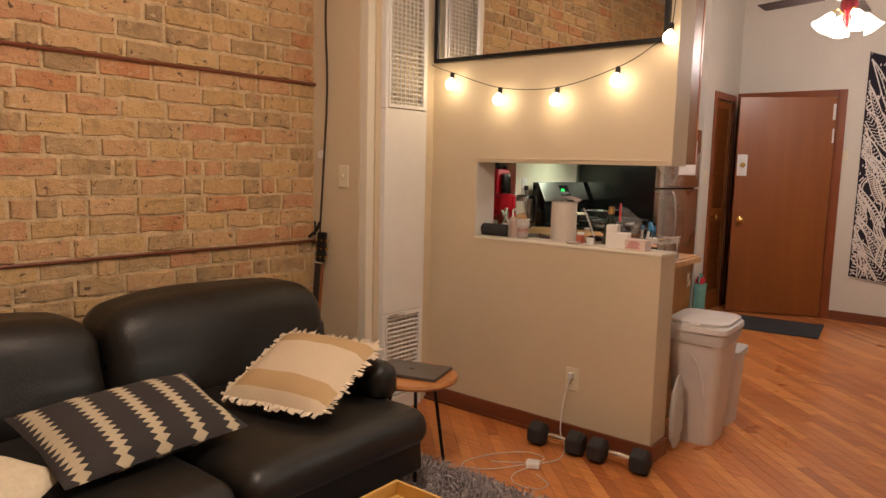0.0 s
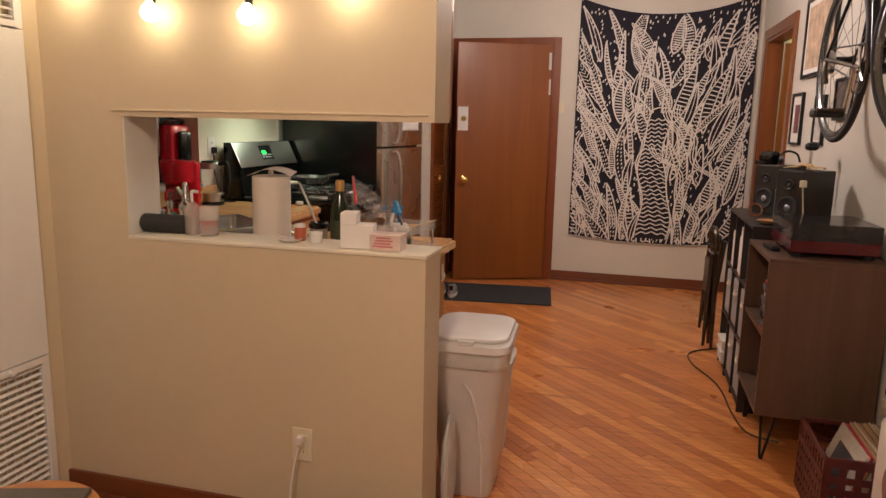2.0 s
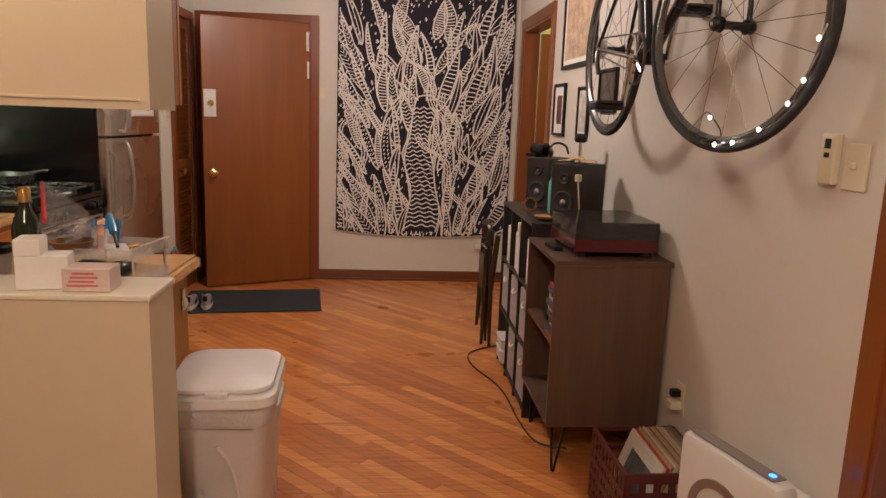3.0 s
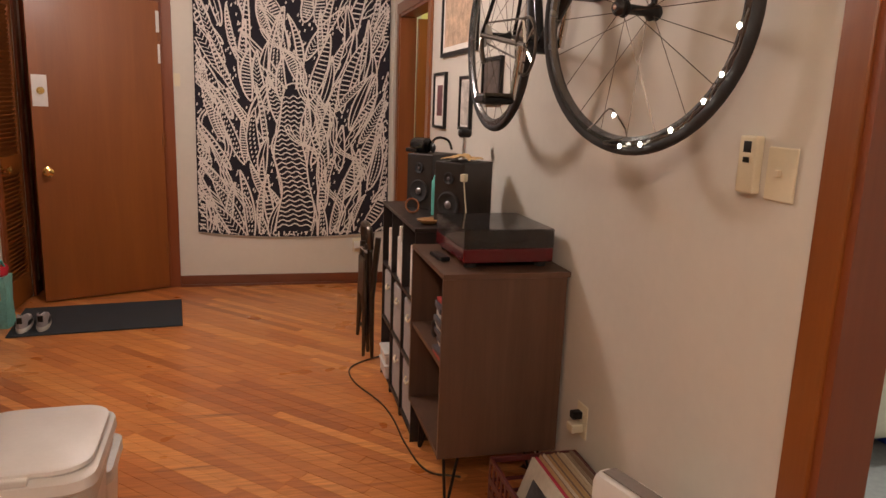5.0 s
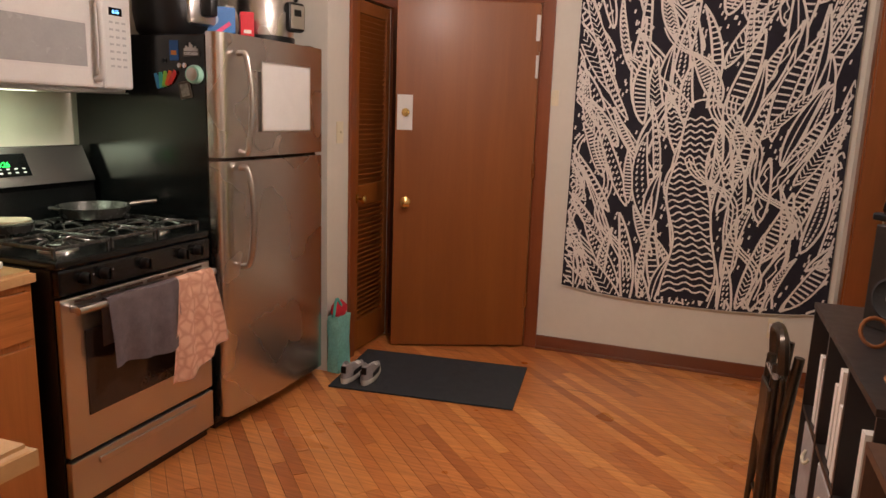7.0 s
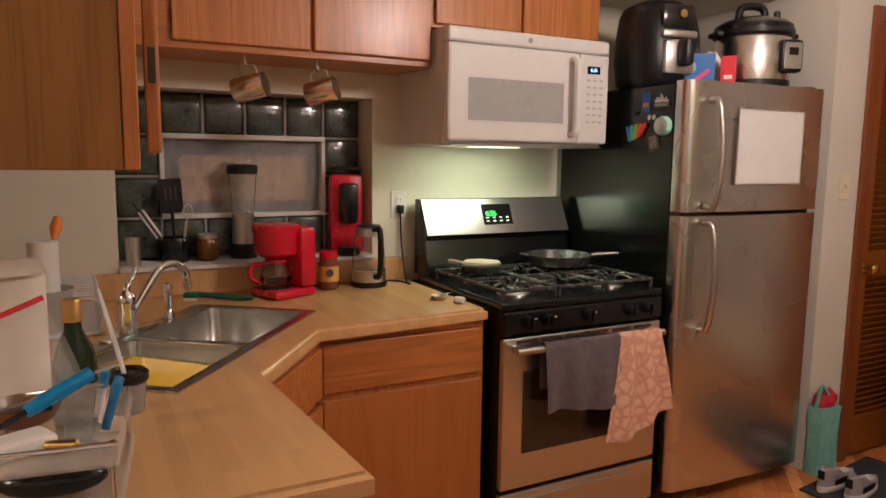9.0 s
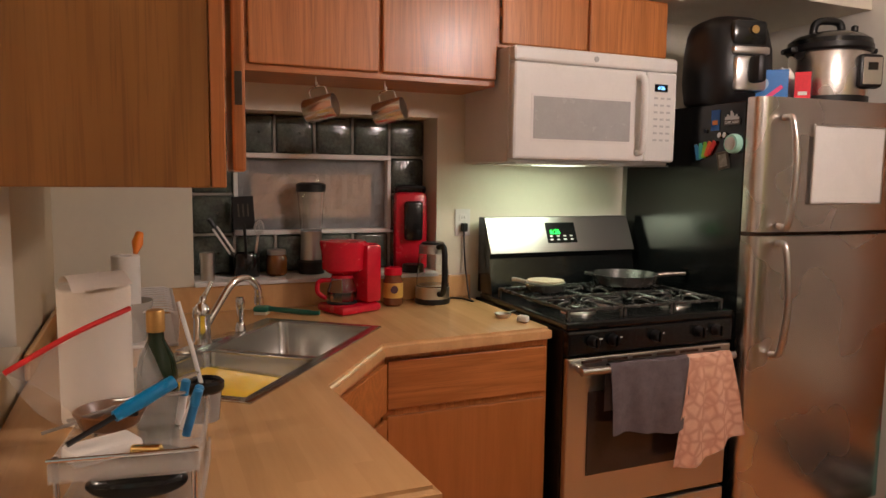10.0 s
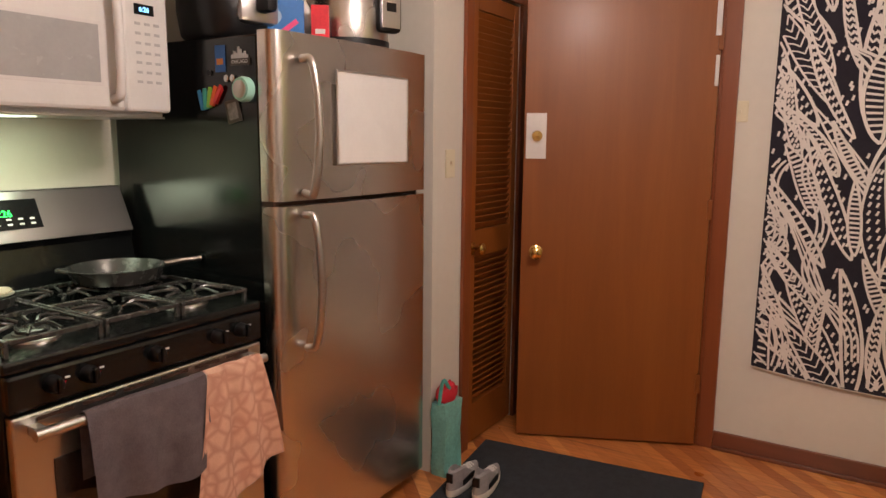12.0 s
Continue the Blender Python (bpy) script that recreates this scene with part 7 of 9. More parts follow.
def crate():
    x0, x1, y0, y1, h = 0.850, 1.158, 3.655, 4.02, 0.280
    t = thing("record_crate", "dark plastic lattice crate full of vinyl records on the floor", "crate")
    pm = plain("crate_plastic", (0.085, 0.014, 0.014), 0.4, 0, 0.15)
    part("bottom", boxes(((x0, y0, 0.002), (x1, y1, 0.012))), pm, t)
    part("rim", boxes(((x0, y0, h - 0.034), (x1, y0 + 0.012, h)), ((x0, y1 - 0.012, h - 0.018), (x1, y1, h)), ((x0, y0 + 0.012, h - 0.018), (x0 + 0.012, y1 - 0.012, h)), ((x1 - 0.012, y0 + 0.012, h - 0.018), (x1, y1 - 0.012, h)), bev=0.002), pm, t)
    lattice = bmesh.new()
    for z in (0.012, 0.055, 0.10, 0.145, 0.19):
        box(lattice, (x0, y0, z), (x1, y0 + 0.006, z + 0.024))
        box(lattice, (x0, y1 - 0.006, z), (x1, y1, z + 0.012))
        box(lattice, (x0, y0 + 0.006, z), (x0 + 0.006, y1 - 0.006, z + 0.024))
    for k in range(7):
        x = x0 + k * (x1 - x0 - 0.012) / 6
        box(lattice, (x, y0 + 0.001, 0.024), (x + 0.024, y0 + 0.005, h - 0.018))
    for k in range(10):
        y = y0 + k * (y1 - y0 - 0.016) / 9
        box(lattice, (x0 + 0.001, y, 0.024), (x0 + 0.005, y + 0.018, h - 0.018))
    part("lattice", lattice, pm, t)
    rng = random.Random(6)
    x = x0 + 0.030
    cols = [(0.62, 0.58, 0.5), (0.42, 0.02, 0.06), (0.45, 0.30, 0.15), (0.5, 0.42, 0.3), (0.2, 0.14, 0.10), (0.55, 0.48, 0.38), (0.3, 0.24, 0.18)]
    mats = [plain("sleeve_" + str(k), c, 0.55, 0, 0.12, 8) for k, c in enumerate(cols)]
    k = 0
    while x < x1 - 0.112:
        th = 0.010 if k < 2 else rng.uniform(0.003, 0.006)
        r = thing("record", ("white framed record sleeve leaning in the crate" if k == 0 else "dark red record box in the crate" if k == 1 else "worn record sleeve standing in the crate"), "record",
                  (x, y0 + 0.015, 0.013), 0, "records in the crate", ry=20 - 0.25 * k)
        part("sleeve", boxes(((0, 0, 0), (th, 0.302, 0.306 - rng.uniform(0, 0.01))), bev=0.0008), mats[min(k, 1)] if k < 2 else mats[rng.randrange(2, 7)], r)
        if k == 0:
            part("cover_print", boxes(((-0.0008, 0.06, 0.07), (-0.0001, 0.24, 0.25))), plain("faded_print", (0.10, 0.10, 0.11), 0.5, 0, 0.5, 20), r)
        x += th + 0.0035
        k += 1


crate()


def purifier():
    t = thing("air_purifier", "white air purifier with a round front ring beside the doorway", "air purifier", (1.015, 3.305, 0), 90 + 16)
    # local x runs along the front, y from the front (-) to the back
    bm = boxes(((-0.18, -0.04, 0.002), (0.18, 0.045, 0.53)), bev=0.03)
    tm = Matrix.Rotation(radians(180), 4, "Z")
    for v in bm.verts:
        v.co = tm @ v.co
    part("body", bm, "white", t, smooth=True)
    part("rear_housing", boxes(((-0.17, -0.120, 0.002), (0.165, -0.042, 0.47)), bev=0.012), "white", t, smooth=True)
    part("top_panel", boxes(((-0.15, -0.022, 0.5305), (0.15, 0.022, 0.533)), bev=0.001), plain("panel_gray", (0.22, 0.19, 0.18), 0.35), t, "dark gray control panel")
    part("led_light", lathe([(0.010, 0.5335), (0.009, 0.5345)], 16, (-0.125, 0, 0)), glow("blue_led", (0.03, 0.15, 1.0), 6), t)
    rr = [(0.112, 0.0405), (0.112, 0.046), (0.088, 0.046), (0.088, 0.0405)]
    ring = bmesh.new()
    n = 48
    rings = [[ring.verts.new((r * math.cos(2 * math.pi * k / n), y, 0.34 + r * math.sin(2 * math.pi * k / n))) for k in range(n)] for r, y in rr]
    for a, b in zip(rings, rings[1:]):
        for k in range(n):
            ring.faces.new((a[k], a[(k + 1) % n], b[(k + 1) % n], b[k]))
    bmesh.ops.recalc_face_normals(ring, faces=ring.faces[:])
    part("front_ring", ring, plain("taupe_ring", (0.24, 0.17, 0.15), 0.4), t, "taupe ring on the front")
    part("side_slot", boxes(((-0.1815, -0.02, 0.22), (-0.180, -0.012, 0.40))), "gap", t)
    part("side_port", boxes(((-0.172, -0.072, 0.37), (-0.170, -0.058, 0.39))), "gunmetal", t)


purifier()


def bedroom():
    t = thing("bed", "bed with a cream spread in the next room", "bed", (0, 0, 0))
    part("box_spring", boxes(((2.25, 4.17, 0.16), (4.0, 4.98, 0.34)), bev=0.02), "paper", t)
    part("mattress", boxes(((2.22, 4.15, 0.345), (4.02, 4.98, 0.56)), bev=0.05), "paper", t)
    bm = bmesh.new()
    box(bm, (2.18, 4.12, 0.13), (4.05, 4.99, 0.61), 0.05, 4)
    bmesh.ops.subdivide_edges(bm, edges=[e for e in bm.edges if e.calc_length() > 0.1], cuts=16, use_grid_fill=True)
    for v in bm.verts:
        v.co.y += 0.018 * noise.noise(Vector((v.co.x * 7, v.co.z * 2, 0))) * (0.6 - v.co.z) * 2
        v.co.z += 0.018 * noise.noise(Vector((v.co.x * 3, v.co.y * 3, 4)))
    part("bedspread", bm, plain("cream_spread", (0.56, 0.52, 0.42), 0.9, 0, 0.1, 9, 0.5, 60), t, "cream quilted bedspread", smooth=True)
    for x in (2.35, 3.9):
        for y in (4.3, 4.9):
            part("leg", lathe([(0.02, 0), (0.025, 0.16)], 12, (x, y, 0)), "black", t, smooth=True)
    b = thing("storage_box", "blue plastic box under the bed", "box", (3.10, 4.42, 0.007))
    part("body", boxes(((-0.3, -0.18, 0), (0.3, 0.18, 0.095)), bev=0.01), plain("blue_plastic", (0.01, 0.03, 0.28), 0.35), b)
    part("lid", boxes(((-0.31, -0.19, 0.0955), (0.31, 0.19, 0.11)), bev=0.005), plain("blue_plastic_lid", (0.015, 0.04, 0.32), 0.35), b)


bedroom()


# ---- kitchen things ----
def mugs():
    mug_steel = brushed("mug_steel", (0.80, 0.74, 0.68), 0.22, "z", 0.1)
    for y, rz in ((4.185, -36), (4.44, -40)):
        h = thing("cup_hook", "small white hook under the oak cabinet", "hook", (-2.02, y, 1.75), 0, "cup hooks under the cabinet")
        part("wire", tube(smooth_path([(0, 0, 0), (0, 0, -0.022), (0.012, 0.0, -0.034), (0.018, 0, -0.022)], 4), 0.0022, 8), "white", h, smooth=True)
        t = thing("steel_mug", "brushed steel mug hanging from a hook under the cabinet", "mug", group="hanging steel mugs")
        t.matrix_world = Matrix.Translation((-2.012, y, 1.716)) @ pose(0, 0, 0, 0, 0, rz) @ pose(0, 0, 0, 103, 0, 0)
        # axis of the cup is local z, its handle at the top
        bm = lathe([(0.040, 0.0), (0.042, 0.004), (0.042, 0.095), (0.0405, 0.098), (0.0395, 0.094), (0.0395, 0.008), (0.002, 0.006)], 28, (0, -0.078, -0.05))
        for v in bm.verts:
            v.co.z = -v.co.z * 1.15
        bmesh.ops.reverse_faces(bm, faces=bm.faces[:])
        part("cup", bm, mug_steel, t, smooth=True)
        part("handle", tube(smooth_path([(0, -0.038, 0.030), (0, -0.008, 0.028), (0, -0.002, 0.0), (0, -0.008, -0.030), (0, -0.038, -0.034)], 5), 0.0035, 8), "chrome", t, smooth=True)


def coffee_maker():
    t = thing("coffee_maker", "small red drip coffee maker on the counter", "coffee maker", (-2.110, 4.325, 0.888), 22)
    # local x is width, -y the front
    part("base", boxes(((-0.085, -0.09, 0.001), (0.085, 0.10, 0.035)), bev=0.016), "red", t, smooth=True)
    part("tower", boxes(((-0.085, 0.025, 0.0355), (0.085, 0.10, 0.262)), bev=0.018), "red", t, smooth=True)
    part("brew_head", lathe([(0.055, 0.150), (0.078, 0.165), (0.082, 0.235), (0.088, 0.262), (0.086, 0.272), (0.03, 0.276)], 28, (-0.005, -0.02, 0)), "red", t, smooth=True)
    part("warming_plate", lathe([(0.058, 0.0355), (0.058, 0.040)], 24, (-0.005, -0.025, 0)), "black", t, smooth=True)
    c = part("carafe", lathe([(0.045, 0.041), (0.056, 0.055), (0.058, 0.080), (0.044, 0.118), (0.040, 0.130), (0.038, 0.130), (0.042, 0.116), (0.055, 0.080), (0.042, 0.045)], 28, (-0.005, -0.025, 0)), "glass", t, "clear glass carafe", smooth=True)
    part("lid", lathe([(0.042, 0.131), (0.040, 0.142), (0.01, 0.146)], 22, (-0.005, -0.025, 0)), "red", c, smooth=True)
    part("handle", tube(smooth_path([(-0.02, -0.065, 0.125), (-0.04, -0.105, 0.12), (-0.042, -0.11, 0.08), (-0.03, -0.08, 0.055)], 5), 0.009, 10), "red", c, smooth=True)


def pod_machine():
    t = thing("pod_coffee_machine", "tall red pod coffee machine on the window sill", "coffee machine", (-2.355, 4.670, 1.002), 78)
    part("body", boxes(((-0.070, -0.02, 0.001), (0.070, 0.085, 0.335)), bev=0.02), "red", t, smooth=True)
    part("front_panel", boxes(((-0.035, -0.060, 0.13), (0.045, -0.022, 0.30)), bev=0.016), "gloss_black", t, smooth=True)
    part("top_lever", tube(smooth_path([(-0.06, 0.04, 0.336), (-0.05, 0.02, 0.356), (0.05, 0.02, 0.356), (0.06, 0.04, 0.336)], 5), 0.009, 10), "black", t, smooth=True)
    part("cup_stand", lathe([(0.045, 0.001), (0.045, 0.03), (0.04, 0.034)], 24, (0, -0.065, 0)), "black", t, smooth=True)


def jar(name, label, at, r, h, body, lid_mat, lid_h=0.02, cat="jar", lid_r=None):
    t = thing(name, label, cat, at)
    part("body", lathe([(r * 0.8, 0.001), (r, 0.01), (r, h * 0.8), (r * 0.85, h * 0.93), (r * 0.85, h)], 26), body, t, smooth=True)
    lr = lid_r or r * 0.9
    part("lid", lathe([(lr, h + 0.0005), (lr, h + lid_h * 0.9), (lr * 0.9, h + lid_h)], 26), lid_mat, t, smooth=True)
    return t


def kettle():
    t = thing("electric_kettle", "glass electric kettle with steel base and black handle", "kettle", (-2.175, 4.700, 0.888), 82)
    part("base", lathe([(0.072, 0.001), (0.074, 0.012), (0.072, 0.022)], 30), "black", t, smooth=True)
    part("steel_band", lathe([(0.070, 0.0225), (0.070, 0.068), (0.068, 0.070)], 30), "steel_y", t, smooth=True)
    part("glass_body", lathe([(0.068, 0.0705), (0.066, 0.13), (0.058, 0.205), (0.056, 0.205), (0.063, 0.13), (0.065, 0.075)], 30), "glass", t, smooth=True)
    part("collar", lathe([(0.058, 0.2055), (0.056, 0.236), (0.050, 0.242)], 30), "steel_y", t, smooth=True)
    part("lid", lathe([(0.049, 0.2425), (0.045, 0.250), (0.01, 0.254)], 26), "black", t, smooth=True)
    part("handle", tube(smooth_path([(0.01, -0.055, 0.235), (0.02, -0.10, 0.235), (0.022, -0.108, 0.15), (0.02, -0.098, 0.06), (0.01, -0.07, 0.045)], 6), 0.012, 10), "black", t, smooth=True)
    wire([(-2.24, 4.76, 0.894), (-2.20, 4.84, 0.893), (-2.12, 4.86, 0.893), (-2.20, 4.88, 0.894), (-2.262, 4.885, 1.05), (-2.268, 4.882, 1.19)], 0.004, "black", "kettle_cord", "black kettle cord running to the wall outlet")
    p = thing("plug", "black plug in the kitchen outlet", "plug", (-2.277, 4.88, 1.19))
    part("body", boxes(((0, -0.012, -0.018), (0.03, 0.012, 0.018)), bev=0.004), "black", p)


def blender_jug():
    t = thing("blender", "personal blender with clear cup and black lid on the sill", "blender", (-2.385, 4.245, 1.002))
    part("base", lathe([(0.052, 0.001), (0.055, 0.02), (0.055, 0.05), (0.046, 0.058)], 28), "black", t, smooth=True)
    part("motor_body", lathe([(0.045, 0.0585), (0.042, 0.15), (0.045, 0.175)], 28), "steel_y", t, smooth=True)
    part("cup", lathe([(0.043, 0.1755), (0.046, 0.21), (0.056, 0.335), (0.054, 0.335), (0.044, 0.21), (0.041, 0.18)], 28), "glass", t, smooth=True)
    l = part("lid", lathe([(0.060, 0.3355), (0.061, 0.365), (0.050, 0.372), (0.02, 0.374)], 28), "black", t, smooth=True)
    part("loop", tube(smooth_path([(0, -0.03, 0.373), (0, -0.022, 0.402), (0, 0.022, 0.402), (0, 0.03, 0.373)], 5), 0.005, 8), "glass", l, smooth=True)


def utensil_pot():
    t = thing("utensil_pot", "dark glass jar full of cooking utensils on the sill", "pot", (-2.365, 3.985, 1.002))
    part("jar", lathe([(0.045, 0.001), (0.050, 0.01), (0.050, 0.085), (0.046, 0.095), (0.044, 0.095), (0.046, 0.012)], 26), "gloss_black", t, smooth=True)
    u = thing("spatula", "black slotted spatula standing in the jar", "spatula", (-2.365, 3.985, 1.02), 0, rx=3)
    part("handle", tube([(0, 0, 0), (0, 0.0, 0.19)], 0.006, 8), "black", u, smooth=True)
    b = part("blade", boxes(((-0.003, -0.042, 0.17), (0.003, 0.042, 0.30)), bev=0.003), "black", u)
    for k in (-1, 0, 1):
        part("slot", boxes(((0.0031, k * 0.018 - 0.003, 0.22), (0.0040, k * 0.018 + 0.003, 0.27))), "gunmetal", b)
    u = thing("tongs", "white-tipped kitchen tongs leaning from the jar", "tongs", (-2.36, 3.97, 1.03), 0, rx=32)
    part("arm", tube([(0, 0, 0), (0, 0, 0.24)], 0.008, 8), "black", u, smooth=True)
    part("tip", boxes(((-0.006, -0.013, 0.08), (0.006, 0.013, 0.20)), bev=0.004), "whiteplastic", u)
    u = thing("whisk", "steel whisk standing in the jar", "whisk", (-2.34, 4.005, 1.03), 0, rx=-8)
    part("stem", tube([(0, 0, 0), (0, 0, 0.13)], 0.005, 8), "steel_y", u, smooth=True)
    for k in range(4):
        a = radians(45 * k)
        part("loop", tube(smooth_path([(0, 0, 0.13), (0.02 * math.cos(a), 0.02 * math.sin(a), 0.17), (0, 0, 0.20), (-0.02 * math.cos(a), -0.02 * math.sin(a), 0.17), (0, 0, 0.13)], 5), 0.0012, 5), "steel_y", u, smooth=True)
    jar("mason_jar", "amber mason jar with a steel lid on the sill", (-2.365, 4.10, 1.002), 0.042, 0.085, plain("amber_fill", (0.16, 0.055, 0.014), 0.1), "steel_y", 0.02)
    t = thing("steel_cup", "slim brushed steel cup at the end of the sill", "cup", (-2.31, 3.83, 1.002))
    part("body", lathe([(0.026, 0.001), (0.028, 0.105), (0.026, 0.106), (0.024, 0.004)], 24), "steel_y", t, smooth=True)


def faucet():
    t = thing("faucet", "chrome two-handle kitchen faucet behind the sink", "faucet")
    t.matrix_world = SINK @ Matrix.Translation((0.02, 0.186, 0.0065))
    part("deck_plate", boxes(((-0.10, -0.024, 0.0), (0.12, 0.024, 0.010)), bev=0.004), "chrome", t, smooth=True)
    part("spout_base", lathe([(0.028, 0.0105), (0.026, 0.02), (0.024, 0.085), (0.027, 0.09), (0.025, 0.115), (0.012, 0.130)], 24), "chrome", t, smooth=True)
    part("spout", tube(smooth_path([(0.015, 0, 0.05), (0.06, -0.015, 0.11), (0.115, -0.035, 0.175), (0.165, -0.055, 0.185), (0.20, -0.068, 0.155), (0.207, -0.07, 0.115)], 7), 0.0115, 14), "chrome", t, smooth=True)
    part("aerator", lathe([(0.014, 0.095), (0.015, 0.118)], 18, (0.207, -0.07, 0)), "chrome", t, smooth=True)
    part("lever", tube(smooth_path([(0.0, 0, 0.125), (0.01, 0.0, 0.145), (0.035, 0.004, 0.160), (0.062, 0.008, 0.182)], 5), [0.010] * 6 + [0.007] * 10, 10), "chrome", t, "chrome lever with a raised tip", smooth=True)
    t = thing("side_sprayer", "chrome side sprayer beside the faucet", "sprayer")
    t.matrix_world = SINK @ Matrix.Translation((0.235, 0.188, 0.0065))
    part("holder", lathe([(0.018, 0.0), (0.016, 0.02), (0.011, 0.03)], 18), "chrome", t, smooth=True)
    part("head", lathe([(0.010, 0.031), (0.012, 0.07), (0.016, 0.10), (0.012, 0.112)], 18), "chrome", t, smooth=True)
    t = thing("dish_brush", "dark green dish brush lying behind the sink", "brush", (-2.13, 4.05, 0.888), 62)
    part("handle", tube(smooth_path([(-0.02, 0, 0.022), (0.06, 0, 0.016), (0.14, 0, 0.012), (0.17, 0, 0.012)], 6), [0.010] * 12 + [0.008] * 7, 10), plain("green_plastic", (0.01, 0.10, 0.07), 0.35), t, smooth=True)
    part("head", boxes(((-0.075, -0.025, 0.012), (-0.02, 0.025, 0.032)), bev=0.007), plain("green_plastic_head", (0.01, 0.12, 0.08), 0.35), t, smooth=True)
    part("bristles", boxes(((-0.072, -0.022, 0.001), (-0.024, 0.022, 0.012)), bev=0.002), "offwhite", t)
    t = thing("cutting_board", "yellow plastic cutting board lying in the sink bowl", "board")
    t.matrix_world = SINK @ Matrix.Translation((-0.192, -0.020, -0.052)) @ pose(0, 0, 0, 3, 0, 0)
    part("board", boxes(((-0.155, -0.155, 0), (0.155, 0.155, 0.008)), bev=0.003), plain("yellow_plastic", (0.80, 0.52, 0.01), 0.4, 0, 0.05), t)


def ledge_things():
    Z = 0.9805
    pw = plain("paper_towel", (0.80, 0.73, 0.64), 0.95, 0, 0.03, 30, 0.4, 90)
    t = thing("paper_towel_roll", "paper towel roll with a loose sheet on the ledge", "paper towel", (-1.14, 3.515, 0.889), 15)
    part("roll", lathe([(0.068, 0.001), (0.070, 0.003), (0.070, 0.278), (0.067, 0.281), (0.021, 0.281), (0.019, 0.21)], 36), pw, t, smooth=True)
    bm = bmesh.new()
    rows = []
    for i in range(9):
        f = i / 8
        rows.append([bm.verts.new((-0.075 + 0.16 * f, -0.055 + 0.11 * k, 0.283 + 0.024 * math.sin(f * math.pi) + 0.010 * f * k)) for k in range(2)])
    for a, b in zip(rows, rows[1:]):
        bm.faces.new((a[0], b[0], b[1], a[1]))
    part("loose_sheet", bm, pw, t, smooth=True)
    part("core_knob", lathe([(0.006, 0.25), (0.011, 0.292), (0.010, 0.299), (0.002, 0.302)], 16), "chrome", t, smooth=True)
    t = thing("tissue_carton", "small white carton with a plastic bag stuffed on top", "carton", (-0.673, 3.217, Z), 12)
    part("carton", boxes(((-0.052, -0.035, 0.001), (0.052, 0.035, 0.075)), bev=0.002), "paper", t)
    part("tall_side", boxes(((-0.052, -0.0345, 0.0755), (0.0, 0.0345, 0.112)), bev=0.002), "paper", t)
    t = thing("wine_bottle", "dark green bottle with a gold neck behind the ledge", "bottle", (-0.915, 3.630, 0.888))
    part("body", lathe([(0.034, 0.001), (0.037, 0.01), (0.037, 0.15), (0.030, 0.18), (0.015, 0.21), (0.014, 0.225)], 26), plain("dark_green_glass", (0.014, 0.028, 0.012), 0.08), t, smooth=True)
    part("gold_neck", lathe([(0.0165, 0.2255), (0.0165, 0.262), (0.014, 0.266)], 22), plain("gold_foil", (0.62, 0.38, 0.13), 0.35, 0.7), t, smooth=True)
    part("label", lathe([(0.0376, 0.045), (0.0376, 0.115)], 26), plain("olive_label", (0.05, 0.06, 0.03), 0.6), t, smooth=True)
    t = thing("tea_box", "small pale pink printed box on the ledge", "box", (-0.569, 3.205, Z), 2)
    part("carton", boxes(((-0.050, -0.035, 0.001), (0.050, 0.035, 0.052)), bev=0.002), plain("tea_card", (0.66, 0.52, 0.47), 0.6), t)
    for k in range(4):
        part("print_bar", boxes(((-0.040 + 0.004 * k, -0.0358, 0.012 + 0.009 * k), (0.025 - 0.008 * (k % 2), -0.0351, 0.017 + 0.009 * k))), plain("pink_ink" + str(k), (0.55, 0.16, 0.16), 0.6), t)
    t = thing("glass_tumbler", "clear tumbler half full of red drink on the ledge", "glass", (-1.225, 3.235, Z))
    part("glass", lathe([(0.030, 0.001), (0.036, 0.10), (0.0345, 0.10), (0.028, 0.006)], 24), clear_plastic("tumbler_glass", (0.8, 0.75, 0.72), 0.3, 0.05), t, smooth=True)
    part("drink", lathe([(0.027, 0.007), (0.032, 0.055)], 24), plain("red_drink", (0.28, 0.03, 0.02), 0.15), t, smooth=True)
    t = thing("soap_bottle", "clear soap bottle with a pump on the ledge", "bottle", (-1.294, 3.245, Z))
    part("body", lathe([(0.025, 0.001), (0.028, 0.01), (0.028, 0.09), (0.012, 0.11)], 22), clear_plastic("soap_plastic", (0.7, 0.6, 0.55), 0.45, 0.1), t, smooth=True)
    part("pump", tube(smooth_path([(0, 0, 0.11), (0, 0, 0.145), (0.03, -0.01, 0.148)], 4), 0.005, 8), "whiteplastic", t, smooth=True)
    t = thing("portable_speaker", "black cylindrical speaker lying on the ledge", "speaker", (-1.395, 3.235, Z + 0.033), 4)
    part("body", lathe([(0.026, -0.085), (0.032, -0.078), (0.032, 0.078), (0.026, 0.085)], 26, axis="x"), "rubber", t, smooth=True)
    part("end_cap", lathe([(0.020, 0.0852), (0.018, 0.088)], 20, axis="x"), "gloss_black", t, smooth=True)
    t = thing("ashtray", "small clear glass dish on the ledge", "dish", (-0.912, 3.215, Z))
    part("dish", lathe([(0.03, 0.001), (0.042, 0.012), (0.038, 0.014), (0.026, 0.005)], 22), clear_plastic("dish_glass", (0.75, 0.72, 0.68), 0.45, 0.05), t, smooth=True)
    jar("spice_jar", "small red and white spice jar on the ledge", (-0.898, 3.260, Z), 0.02, 0.045, plain("spice_red", (0.42, 0.10, 0.05), 0.4), "whiteplastic", 0.012)
    t = thing("salt_cup", "small white cup on the ledge", "cup", (-0.829, 3.235, Z))
